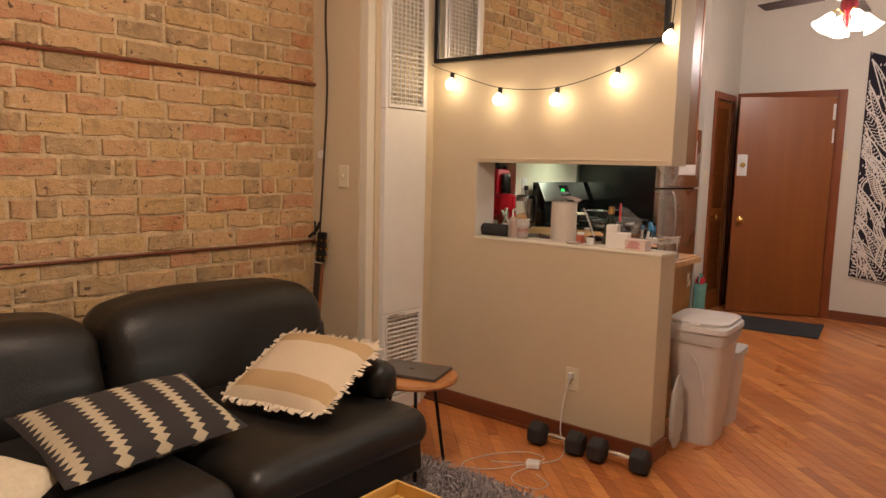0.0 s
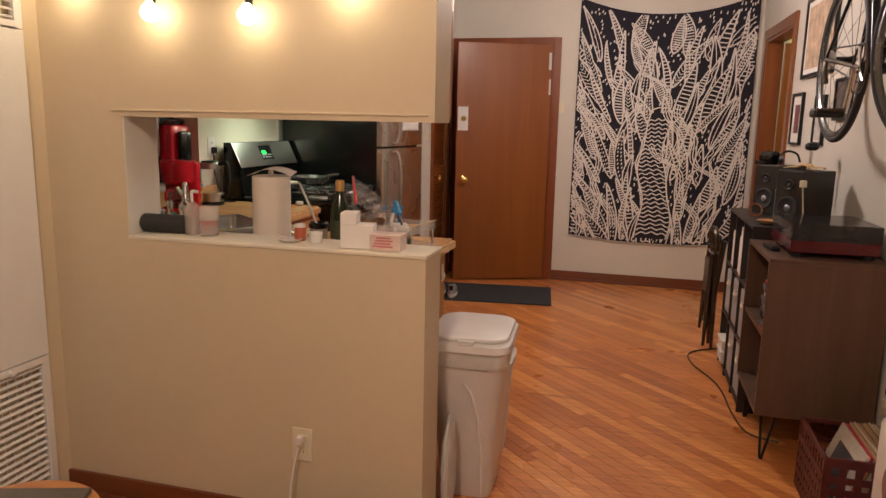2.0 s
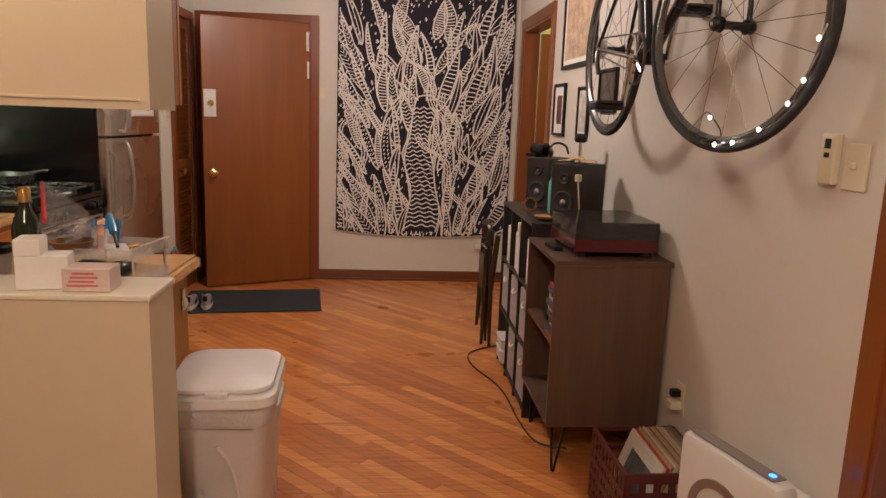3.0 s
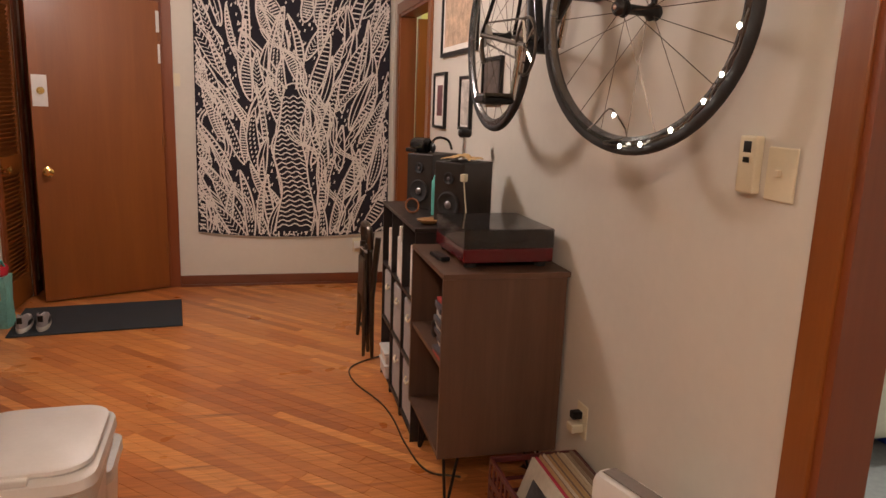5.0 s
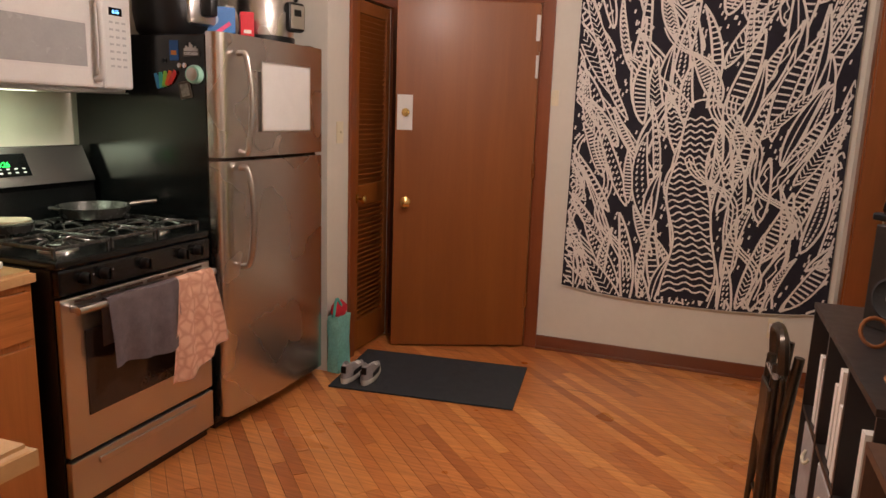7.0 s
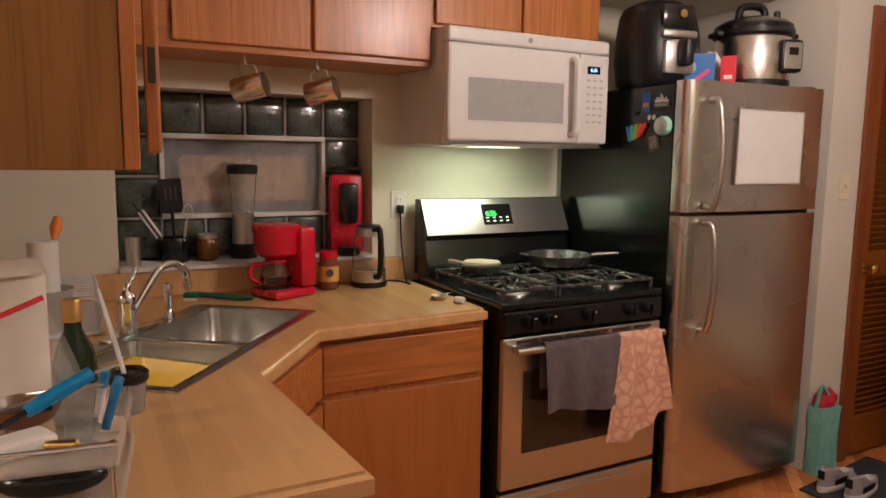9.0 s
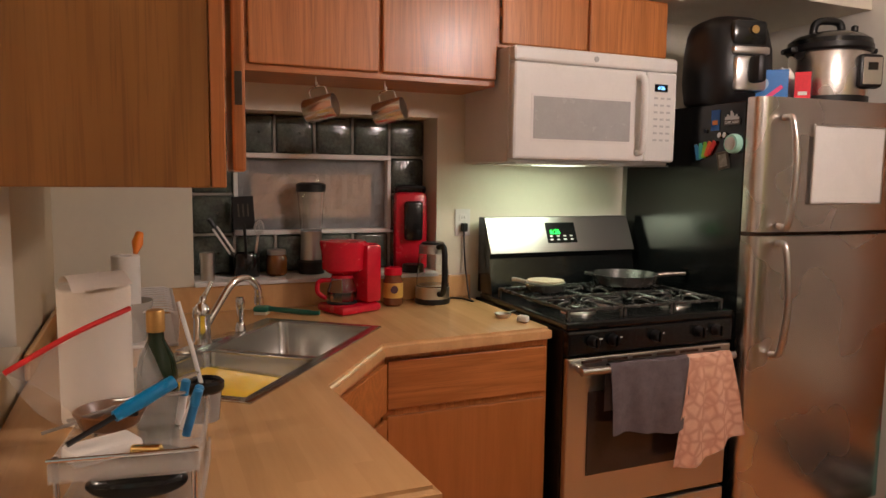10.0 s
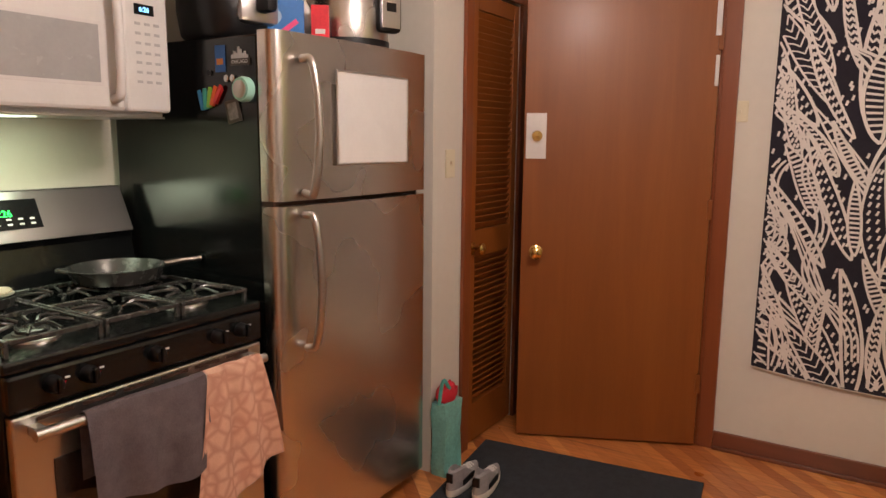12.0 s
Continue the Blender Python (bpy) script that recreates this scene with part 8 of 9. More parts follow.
    part("cup", lathe([(0.018, 0.001), (0.022, 0.036), (0.020, 0.036), (0.016, 0.004)], 20), "white", t, smooth=True)


def organizer():
    ac = clear_plastic("clear_acrylic", (0.75, 0.73, 0.70), 0.28, 0.04)
    t = thing("acrylic_organizer", "two-tier clear acrylic organizer at the end of the counter", "organizer", (-0.690, 3.600, 0.888), -8)
    w, d = 0.130, 0.098
    for z in (0.016, 0.094):
        part("tray", boxes(((-w, -d, z), (w, d, z + 0.004)), bev=0.001), ac, t)
    for z in (0.020, 0.098):
        part("front_wall", boxes(((w - 0.003, -d, z), (w, d, z + 0.025)), bev=0.001), ac, t)
        part("back_wall", boxes(((-w, -d, z), (-w + 0.003, d, z + 0.030)), bev=0.001), ac, t)
        for s in (-1, 1):
            part("side_wall", boxes(((-w + 0.0035, s * (d - 0.0015) - 0.0015, z), (w - 0.0035, s * (d - 0.0015) + 0.0015, z + 0.025)), bev=0.001), ac, t)
    for x in (-w + 0.01, w - 0.01):
        for y in (-d + 0.008, d - 0.008):
            part("leg", tube([(x, y, 0.001), (x, y, 0.129)], 0.0042, 10), "chrome", t, smooth=True)
    part("rail", tube([(w + 0.002, -d, 0.129), (w + 0.002, d, 0.129)], 0.003, 8), "chrome", t, smooth=True)
    zt = 0.888 + 0.0985
    t = thing("wooden_bowl", "small brown wooden bowl on the acrylic organizer", "bowl", (-0.762, 3.556, zt))
    part("bowl", lathe([(0.025, 0.001), (0.045, 0.012), (0.056, 0.036), (0.052, 0.037), (0.040, 0.015), (0.005, 0.008)], 30), "walnut" if False else wood("bowl_wood", (0.16, 0.06, 0.02), (0.28, 0.12, 0.04), "x", 2, 0.3), t, smooth=True)
    t = thing("candle_lighter", "blue long-nosed lighter lying across the organizer", "lighter")
    a, b = Vector((-0.625, 3.505, 1.018)), Vector((-0.700, 3.652, 1.075))
    m = a.lerp(b, 0.42)
    part("nozzle", tube([a, m], 0.0045, 8), "black", t, smooth=True)
    part("grip", tube([m, m.lerp(b, 0.3), b], [0.009, 0.012, 0.011], 10), plain("lighter_blue", (0.0, 0.22, 0.50), 0.3), t, smooth=True)
    part("trigger", boxes(((-0.006, -0.012, -0.014), (0.006, 0.012, 0.002)), bev=0.003), "black", t, at=Matrix.Translation(m.lerp(b, 0.25)))
    for k, (x, y) in enumerate(((-0.72, 3.665), (-0.69, 3.668), (-0.75, 3.660))):
        u = thing("marker", "blue and white marker standing in the organizer", "marker", (x, y, zt), 0, "markers in the organizer", rx=-22 + 6 * k)
        part("barrel", lathe([(0.007, 0.001), (0.007, 0.05)], 12), "whiteplastic" if k != 1 else plain("marker_blue", (0.02, 0.18, 0.42), 0.4), u, smooth=True)
        part("cap", lathe([(0.0078, 0.0505), (0.0078, 0.075), (0.005, 0.078)], 12), plain("marker_cap" + str(k), (0.02, 0.22, 0.48), 0.4), u, smooth=True)
    t = thing("paper_packet", "crumpled white paper packet on the organizer", "packet", (-0.645, 3.55, zt), 25)
    part("packet", boxes(((-0.03, -0.05, 0.001), (0.03, 0.05, 0.024)), bev=0.008), "paper", t, smooth=True)
    t = thing("battery", "small brass battery cell on the organizer", "battery", (-0.625, 3.610, zt + 0.010), 70)
    part("cell", lathe([(0.007, -0.022), (0.008, -0.02), (0.008, 0.02), (0.003, 0.024)], 14, axis="x"), "brass", t, smooth=True)
    for k, (x, y, s) in enumerate(((-0.66, 3.595, 1.0), (-0.75, 3.62, 0.8))):
        t = thing("sunglasses_case", "black rounded case on the lower organizer tray", "case", (x, y, 0.888 + 0.0205), 80 - 20 * k, "black cases in the organizer")
        bm = bmesh.new()
        bmesh.ops.create_icosphere(bm, subdivisions=3, radius=1)
        for v in bm.verts:
            v.co = Vector((v.co.x * 0.075 * s, v.co.y * 0.03, 0.0255 + v.co.z * 0.025))
        part("shell", bm, "gloss_black", t, smooth=True)
    # plastic bag of cutlery with a red zip
    t = thing("zip_bag", "clear plastic zip bag of cutlery with a red seal", "bag")
    z0, z1 = Vector((-0.760, 3.410, 1.096)), Vector((-0.845, 3.589, 1.172))
    film = bmesh.new()
    nu, nv = 18, 12
    gr = [[None] * (nv + 1) for _ in range(nu + 1)]
    for i in range(nu + 1):
        for j in range(nv + 1):
            f, g = i / nu, j / nv
            top = z0.lerp(z1, f)
            bot = Vector((-0.745 + 0.01 * f, 3.510 + 0.15 * f, zt + 0.006))
            p = top.lerp(bot, g)
            n = noise.noise(Vector((f * 4, g * 3, 1)))
            gr[i][j] = film.verts.new(p + Vector((0.045 * math.sin(math.pi * g) + 0.022 * n, 0.01 * n, 0.008 * n)))
    for i in range(nu):
        for j in range(nv):
            film.faces.new((gr[i][j], gr[i + 1][j], gr[i + 1][j + 1], gr[i][j + 1]))
    part("film", film, clear_plastic("bag_plastic", (0.75, 0.72, 0.68), 0.20, 0.05, 0.5), t, smooth=True)
    bk = bmesh.new()
    gr2 = [[bk.verts.new(gr_p) for gr_p in row] for row in [[z0.lerp(z1, i / nu).lerp(Vector((-0.800, 3.510 + 0.15 * i / nu, zt + 0.006)), j / nv) - Vector((0.03 * math.sin(math.pi * j / nv), 0, 0)) for j in range(nv + 1)] for i in range(nu + 1)]]
    for i in range(nu):
        for j in range(nv):
            bk.faces.new((gr2[i][j], gr2[i + 1][j], gr2[i + 1][j + 1], gr2[i][j + 1]))
    part("back_film", bk, clear_plastic("bag_plastic_back", (0.75, 0.72, 0.68), 0.24, 0.05, 0.5), t, smooth=True)
    part("zip_seal", tube(smooth_path([z0, z0.lerp(z1, 0.5) + Vector((0, 0, 0.006)), z1], 6), 0.0048, 8), plain("zip_red", (0.75, 0.03, 0.03), 0.4), t, smooth=True)
    rng = random.Random(12)
    for k in range(7):
        sp = thing("spoon", "clear plastic spoon in the zip bag", "spoon", (-0.770 + rng.uniform(-0.012, 0.02), 3.525 + 0.019 * k, zt + 0.020 + 0.006 * k), rng.uniform(55, 115), "spoons in the zip bag", ry=rng.uniform(-24, -4))
        ps = clear_plastic("spoon_" + str(k), (0.42, 0.38, 0.35), 0.5, 0.04)
        part("handle", tube([(-0.07, 0, 0), (0.02, 0, 0.002)], [0.003, 0.003], 6), ps, sp, smooth=True)
        bm = bmesh.new()
        bmesh.ops.create_icosphere(bm, subdivisions=2, radius=1)
        for v in bm.verts:
            v.co = Vector((0.04 + v.co.x * 0.022, v.co.y * 0.014, 0.003 + v.co.z * 0.004))
        part("bowl", bm, ps, sp, smooth=True)
    # tumbler with a straw at the sink's edge
    t = thing("tumbler", "clear tumbler with a black lid and a white straw", "tumbler", (-1.046, 3.722, 0.888))
    part("cup", lathe([(0.030, 0.001), (0.036, 0.062), (0.034, 0.062), (0.028, 0.005)], 24), clear_plastic("tumbler_plastic", (0.4, 0.38, 0.36), 0.6, 0.08), t, smooth=True)
    l = part("lid", lathe([(0.036, 0.0625), (0.041, 0.068), (0.041, 0.082), (0.034, 0.088), (0.030, 0.082), (0.004, 0.080)], 28), "gloss_black", t, smooth=True)
    part("straw", tube([(0.0, 0, 0.055), (-0.03, -0.022, 0.155), (-0.062, -0.045, 0.245)], 0.0048, 10), clear_plastic("straw_plastic", (0.8, 0.8, 0.78), 0.8, 0.2), l, smooth=True)
    # drainer, bowls and second roll in the corner
    t = thing("dish_rack", "gray plastic dish rack in the counter corner", "dish rack", (-1.98, 3.60, 0.889), 0)
    part("tray", boxes(((-0.24, -0.10, 0.0), (0.24, 0.10, 0.012)), bev=0.005), "bin_cloth" if False else "whiteplastic", t)
    for s in (-1, 1):
        part("rail", tube([(-0.24, s * 0.095, 0.10), (0.24, s * 0.095, 0.10)], 0.006, 8), "whiteplastic", t, smooth=True)
    for k in range(11):
        x = -0.23 + k * 0.046
        part("bar", tube(smooth_path([(x, -0.095, 0.012), (x, -0.095, 0.10), (x, 0.0, 0.108), (x, 0.095, 0.10), (x, 0.095, 0.012)], 3), 0.0035, 6), "whiteplastic", t, smooth=True)
    t = thing("mixing_bowl", "clear plastic tub standing in the dish rack", "bowl", (-1.80, 3.56, 1.005))
    part("tub", lathe([(0.05, -0.10), (0.075, 0.02), (0.072, 0.02), (0.046, -0.096)], 26), clear_plastic("tub_plastic", (0.55, 0.53, 0.50), 0.5, 0.1), t, smooth=True)
    t = thing("paper_towel_roll", "short white paper roll standing behind the dish rack", "paper towel", (-1.80, 3.560, 1.01))
    part("roll", lathe([(0.038, -0.02), (0.040, 0.0), (0.040, 0.15), (0.036, 0.152), (0.020, 0.152), (0.018, 0.10)], 28), pwm, t, smooth=True)
    t = thing("cooking_spoon", "orange silicone spatula leaning in the dish rack", "spatula")
    a, b = Vector((-1.80, 3.53, 0.905)), Vector((-1.965, 3.600, 1.215))
    part("handle", tube([a, a.lerp(b, 0.8)], 0.006, 8), plain("orange_silicone", (0.75, 0.20, 0.02), 0.45), t, smooth=True)
    part("head", tube([a.lerp(b, 0.8), a.lerp(b, 0.9), b], [0.007, 0.018, 0.012], 10), plain("orange_silicone_head", (0.80, 0.22, 0.02), 0.45), t, smooth=True)


pwm = plain("paper_towel_roll_white", (0.78, 0.76, 0.73), 0.95, 0, 0.03)


def stove_things():
    t = thing("skillet", "dark cast-iron skillet on the back burner", "pan", (-1.930, 5.475, 0.9605), 65)
    part("pan", lathe([(0.108, 0.001), (0.123, 0.006), (0.142, 0.048), (0.138, 0.049), (0.119, 0.010), (0.004, 0.008)], 40), "iron", t, smooth=True)
    part("handle", tube(smooth_path([(0.138, 0, 0.043), (0.19, 0, 0.049), (0.255, 0, 0.052)], 5), [0.010] * 6 + [0.008] * 5, 8), "gunmetal", t, smooth=True)
    part("helper_handle", tube(smooth_path([(-0.134, -0.03, 0.043), (-0.164, 0, 0.047), (-0.134, 0.03, 0.043)], 5), 0.006, 8), "iron", t, smooth=True)
    t = thing("small_skillet", "small cast-iron pan with a ribbed grill press", "pan", (-1.89, 5.065, 0.9605), 215)
    part("pan", lathe([(0.065, 0.001), (0.075, 0.005), (0.085, 0.032), (0.082, 0.033), (0.070, 0.008), (0.004, 0.006)], 36), "iron", t, smooth=True)
    part("handle", tube(smooth_path([(0.082, 0, 0.028), (0.12, 0, 0.034), (0.145, 0, 0.034)], 4), 0.009, 8), "steel_y", t, smooth=True)
    g = part("grill_press", lathe([(0.076, 0.0335), (0.078, 0.037), (0.004, 0.039)], 30), "steel_y", t, smooth=True)
    for k in range(9):
        y = -0.056 + k * 0.014
        r = math.sqrt(max(0, 0.072 ** 2 - y * y))
        part("rib", boxes(((-r, y - 0.003, 0.0395), (r, y + 0.003, 0.046)), bev=0.002), "offwhite", g)
    t = thing("measuring_cup", "small steel measuring cup with a white lid on the counter", "cup", (-1.80, 4.83, 0.888), 120)
    part("cup", lathe([(0.022, 0.001), (0.032, 0.016), (0.030, 0.016), (0.018, 0.004)], 22), "steel_y", t, smooth=True)
    part("handle", boxes(((0.030, -0.006, 0.012), (0.085, 0.006, 0.015)), bev=0.001), "steel_y", t)
    t = thing("garlic_press", "white plastic scoop at the counter's edge", "scoop", (-1.70, 4.86, 0.888), 30)
    part("scoop", boxes(((-0.022, -0.014, 0.001), (0.022, 0.014, 0.026)), bev=0.009), "white", t, smooth=True)

    def towel(name, label, y0, y1, drop_f, skew, material, seed, pivot=-0.4, slant=0.0):
        t = thing(name, label, "towel")
        bm = bmesh.new()
        nu, nv = 26, 30
        X = -1.475
        g = []
        for i in range(nu + 1):
            col = []
            u = i / nu
            d = drop_f * (1 - 0.06 * math.sin(u * 5 + seed) - slant * u)
            back = 0.16
            total = d + back + 0.05
            for j in range(nv + 1):
                s = j / nv * total
                y = y0 + (y1 - y0) * u
                wav = 0.011 * math.sin(u * 17 + seed) + 0.007 * noise.noise(Vector((u * 4, s * 5, seed)))
                if s < back:
                    p = Vector((X - 0.017, y, 0.757 - (back - s)))
                elif s < back + 0.05:
                    a = (s - back) / 0.05 * math.pi
                    p = Vector((X - 0.017 * math.cos(a), y, 0.757 + 0.017 * math.sin(a)))
                else:
                    q = s - back - 0.05
                    p = Vector((X + 0.017 + wav * min(1, q * 7) + 0.006 * min(1, q * 8), y + skew * q * (u - pivot), 0.757 - q))
                col.append(bm.verts.new(p))
            g.append(col)
        for i in range(nu):
            for j in range(nv):
                bm.faces.new((g[i][j], g[i][j + 1], g[i + 1][j + 1], g[i + 1][j]))
        return part("cloth", bm, material, t, smooth=True)

    towel("dish_towel", "dark gray dish towel hanging on the oven handle", 5.072, 5.412, 0.245, 0.05, "gray_cloth", 1.0)
    peach, nt, b = nodes_of("peach_cloth", 0.95, 0, 0.1)
    v = coords(nt)
    vo = nt.nodes.new("ShaderNodeTexVoronoi")
    vo.feature, vo.distance = "DISTANCE_TO_EDGE", "CHEBYCHEV" if False else "EUCLIDEAN"
    vo.inputs["Scale"].default_value = 22
    vo.inputs["Randomness"].default_value = 0.75
    link(nt, v, vo.inputs["Vector"])
    line = ramp(nt, vo.outputs["Distance"], [(0.02, (0, 0, 0)), (0.22, (1, 1, 1))])
    w = noise_tex(nt, v, 240, 2)
    link(nt, mixc(nt, line, (0.62, 0.33, 0.24), mixc(nt, w, (0.72, 0.43, 0.31), (0.84, 0.54, 0.40))), b.inputs["Base Color"])
    bump(nt, b, w, 0.5, 0.003)
    towel("dish_towel", "peach printed dish towel hanging on the oven handle", 5.415, 5.615, 0.395, 0.36, peach, 3.2, 0.42, 0.16)


def fridge_things():
    wb = thing("whiteboard", "blank white board stuck on the freezer door", "whiteboard", (-1.446, 6.146, 1.468), -1)
    part("panel", boxes(((0.0, -0.188, -0.145), (0.004, 0.188, 0.145)), bev=0.001), "white", wb)
    part("edge", boxes(((0.0, -0.194, -0.151), (0.005, -0.188, 0.151)), ((0.0, 0.188, -0.151), (0.005, 0.194, 0.151)), ((0.0, -0.188, -0.151), (0.005, 0.188, -0.145)), ((0.0, -0.188, 0.145), (0.005, 0.188, 0.151)), bev=0.001), "steel_y", wb)
    Y = 5.712
    side = -0.001
    t = thing("magnet", "small blue card magnet on the black side of the refrigerator", "magnet", (-1.700, Y - 0.002, 1.640), 0, "magnets on the refrigerator side")
    part("card", boxes(((-0.022, -0.002, -0.040), (0.022, 0.0, 0.040)), bev=0.0006), plain("card_blue", (0.02, 0.10, 0.32), 0.5), t)
    part("emblem", boxes(((-0.014, -0.0028, -0.018), (0.014, -0.0021, 0.0))), plain("card_orange", (0.6, 0.2, 0.05), 0.5), t)
    t = thing("magnet", "dark skyline magnet lettered with a city name", "magnet", (-1.612, Y - 0.002, 1.645), 0, "magnets on the refrigerator side")
    part("plate", boxes(((-0.040, -0.004, -0.028), (0.040, 0.0, -0.008)), bev=0.001), "gunmetal", t)
    for k, h in enumerate((0.012, 0.022, 0.016, 0.034, 0.026, 0.014, 0.020, 0.010)):
        part("tower", boxes(((-0.036 + k * 0.009, -0.004, -0.0075), (-0.029 + k * 0.009, 0.0, -0.008 + h)), bev=0.0006), "steel_y", t)
    text("CHICAGO", 0.015, "whiteplastic", t, pose(0, -0.0045, -0.018, 90, 0, 0))
    for k in range(2):
        t = thing("magnet", "small round silver magnet on the refrigerator side", "magnet", (-1.672 + 0.026 * k, Y - 0.001, 1.580), 0, "magnets on the refrigerator side")
        part("disc", lathe([(0.011, 0.0), (0.011, -0.006), (0.008, -0.008)], 18, axis="y"), "chrome", t, smooth=True)
    t = thing("kitchen_timer", "round mint green timer stuck on the refrigerator side", "timer", (-1.592, Y - 0.001, 1.545), 0)
    part("case", lathe([(0.037, 0.0), (0.038, -0.014), (0.034, -0.026)], 32, axis="y"), plain("mint", (0.35, 0.66, 0.55), 0.4), t, smooth=True)
    part("dial", lathe([(0.026, -0.0262), (0.026, -0.030), (0.020, -0.034)], 28, axis="y"), "steel_y", t, smooth=True)
    for k, c in enumerate(((0.02, 0.20, 0.45), (0.05, 0.45, 0.35), (0.25, 0.55, 0.05), (0.75, 0.12, 0.02), (0.65, 0.03, 0.03))):
        t = thing("bag_clip", "bright coloured bag clip on the refrigerator side", "clip", (-1.785 + 0.019 * k, Y - 0.001, 1.515 + 0.004 * k), 0, "bag clips on the refrigerator side", ry=-14 + 12 * k)
        part("jaw", boxes(((-0.008, -0.012, -0.030), (0.008, -0.007, 0.034)), bev=0.002), plain("clip_" + str(k), c, 0.35), t)
        part("jaw", boxes(((-0.008, -0.005, -0.030), (0.008, 0.0, 0.026)), bev=0.002), plain("clip_back_" + str(k), c, 0.35), t)
    t = thing("photo_magnet", "small tilted gray photo magnet on the refrigerator side", "magnet", (-1.648, Y - 0.001, 1.482), 0, "magnets on the refrigerator side", ry=-12)
    part("frame", boxes(((-0.030, -0.005, -0.035), (0.030, 0.0, 0.035)), bev=0.001), "gunmetal", t)
    part("photo", boxes(((-0.020, -0.0058, -0.025), (0.020, -0.0051, 0.025))), plain("photo_gray", (0.25, 0.24, 0.22), 0.5, 0, 0.5, 60), t)
    Zf = 1.7055
    t = thing("air_fryer", "large black air fryer on top of the refrigerator", "air fryer", (-1.800, 5.850, Zf), 78)
    # -y faces the room
    bm = bmesh.new()
    rings = []
    for z, a, b2, cy in ((0.001, 0.125, 0.135, 0.0), (0.02, 0.140, 0.152, 0.0), (0.10, 0.150, 0.165, 0.0), (0.22, 0.146, 0.160, 0.004), (0.30, 0.134, 0.145, 0.012), (0.335, 0.118, 0.126, 0.020), (0.352, 0.090, 0.098, 0.024), (0.356, 0.020, 0.020, 0.024)):
        ring = []
        for k in range(40):
            q = 2 * math.pi * k / 40
            c, sn = math.cos(q), math.sin(q)
            ring.append(bm.verts.new((a * math.copysign(abs(c) ** 0.62, c), cy + b2 * math.copysign(abs(sn) ** 0.62, sn), z)))
        rings.append(ring)
    for r0, r1 in zip(rings, rings[1:]):
        for k in range(40):
            bm.faces.new((r0[k], r0[(k + 1) % 40], r1[(k + 1) % 40], r1[k]))
    bm.faces.new(rings[0][::-1])
    bm.faces.new(rings[-1])
    part("body", bm, "black", t, smooth=True)
    part("control_face", boxes(((-0.075, -0.158, 0.225), (0.075, -0.120, 0.325)), bev=0.018), "gloss_black", t, smooth=True)
    part("basket_front", boxes(((-0.070, -0.178, 0.045), (0.070, -0.130, 0.185)), bev=0.02), "steel_y", t, "brushed steel basket front", smooth=True)
    part("trim_band", boxes(((-0.078, -0.172, 0.190), (0.078, -0.130, 0.220)), bev=0.008), "steel_y", t, smooth=True)
    part("basket_handle", boxes(((-0.020, -0.245, 0.075), (0.020, -0.175, 0.180)), bev=0.014), "black", t, smooth=True)
    part("dial", lathe([(0.018, 0.0), (0.016, -0.012)], 20, (0.01, -0.158, 0.285), axis="y"), "brass", t, smooth=True)
    t = thing("pressure_cooker", "stainless electric pressure cooker on top of the refrigerator", "pressure cooker", (-1.66, 6.265, Zf), 70)
    part("base", lathe([(0.145, 0.001), (0.155, 0.01), (0.155, 0.045)], 36), "black", t, smooth=True)
    part("body", lathe([(0.150, 0.0455), (0.152, 0.06), (0.152, 0.22), (0.150, 0.225)], 40), "steel", t, smooth=True)
    part("rim", lathe([(0.158, 0.2255), (0.166, 0.235), (0.164, 0.255)], 40), "black", t, smooth=True)
    l = part("lid", lathe([(0.160, 0.2555), (0.158, 0.275), (0.130, 0.295), (0.08, 0.310), (0.01, 0.315)], 40), "gloss_black", t, "domed black lid", smooth=True)
    part("lid_handle", tube(smooth_path([(-0.075, 0.0, 0.30), (-0.06, 0, 0.352), (0.0, 0, 0.362), (0.04, 0, 0.35), (0.05, 0, 0.31)], 5), 0.016, 10), "black", l, smooth=True)
    part("valve", lathe([(0.014, 0.30), (0.014, 0.335), (0.008, 0.34)], 16, (0.085, -0.03, 0)), "black", l, smooth=True)
    for s in (-1, 1):
        part("side_handle", boxes(((s * 0.165 - 0.022, -0.045, 0.225), (s * 0.165 + 0.022, 0.045, 0.25)), bev=0.01), "black", t, smooth=True)
    p = part("control_panel", boxes(((0.030, -0.172, 0.07), (0.130, -0.120, 0.205)), bev=0.018), "black", t, smooth=True)
    part("panel_face", boxes(((0.042, -0.1735, 0.085), (0.118, -0.1722, 0.19)), bev=0.0005), "steel_y", p)
    part("display", boxes(((0.060, -0.175, 0.14), (0.100, -0.1738, 0.17))), "gloss_black", p)
    t = thing("food_box", "blue printed box of food bags on the refrigerator", "box", (-1.635, 5.905, Zf), 48)
    part("carton", boxes(((-0.078, -0.03, 0.001), (0.072, 0.03, 0.132)), bev=0.002), plain("carton_blue", (0.02, 0.16, 0.48), 0.4), t)
    part("round_seal", lathe([(0.026, -0.0302), (0.026, -0.0310)], 24, (-0.025, 0, 0.078), axis="y"), plain("seal_pale", (0.35, 0.50, 0.68), 0.4), t)
    part("pink_flash", boxes(((-0.035, -0.0312, -0.008), (0.035, -0.0303, 0.008))), plain("flash_pink", (0.75, 0.05, 0.20), 0.4), t, at=pose(0.022, 0, 0.045, 0, -38, 0))
    part("white_bars", boxes(((-0.064, -0.0312, 0.010), (-0.058, -0.0303, 0.075))), "whiteplastic", t)
    t = thing("food_box", "red and pink printed box beside the pressure cooker", "box", (-1.565, 6.010, Zf), 40)
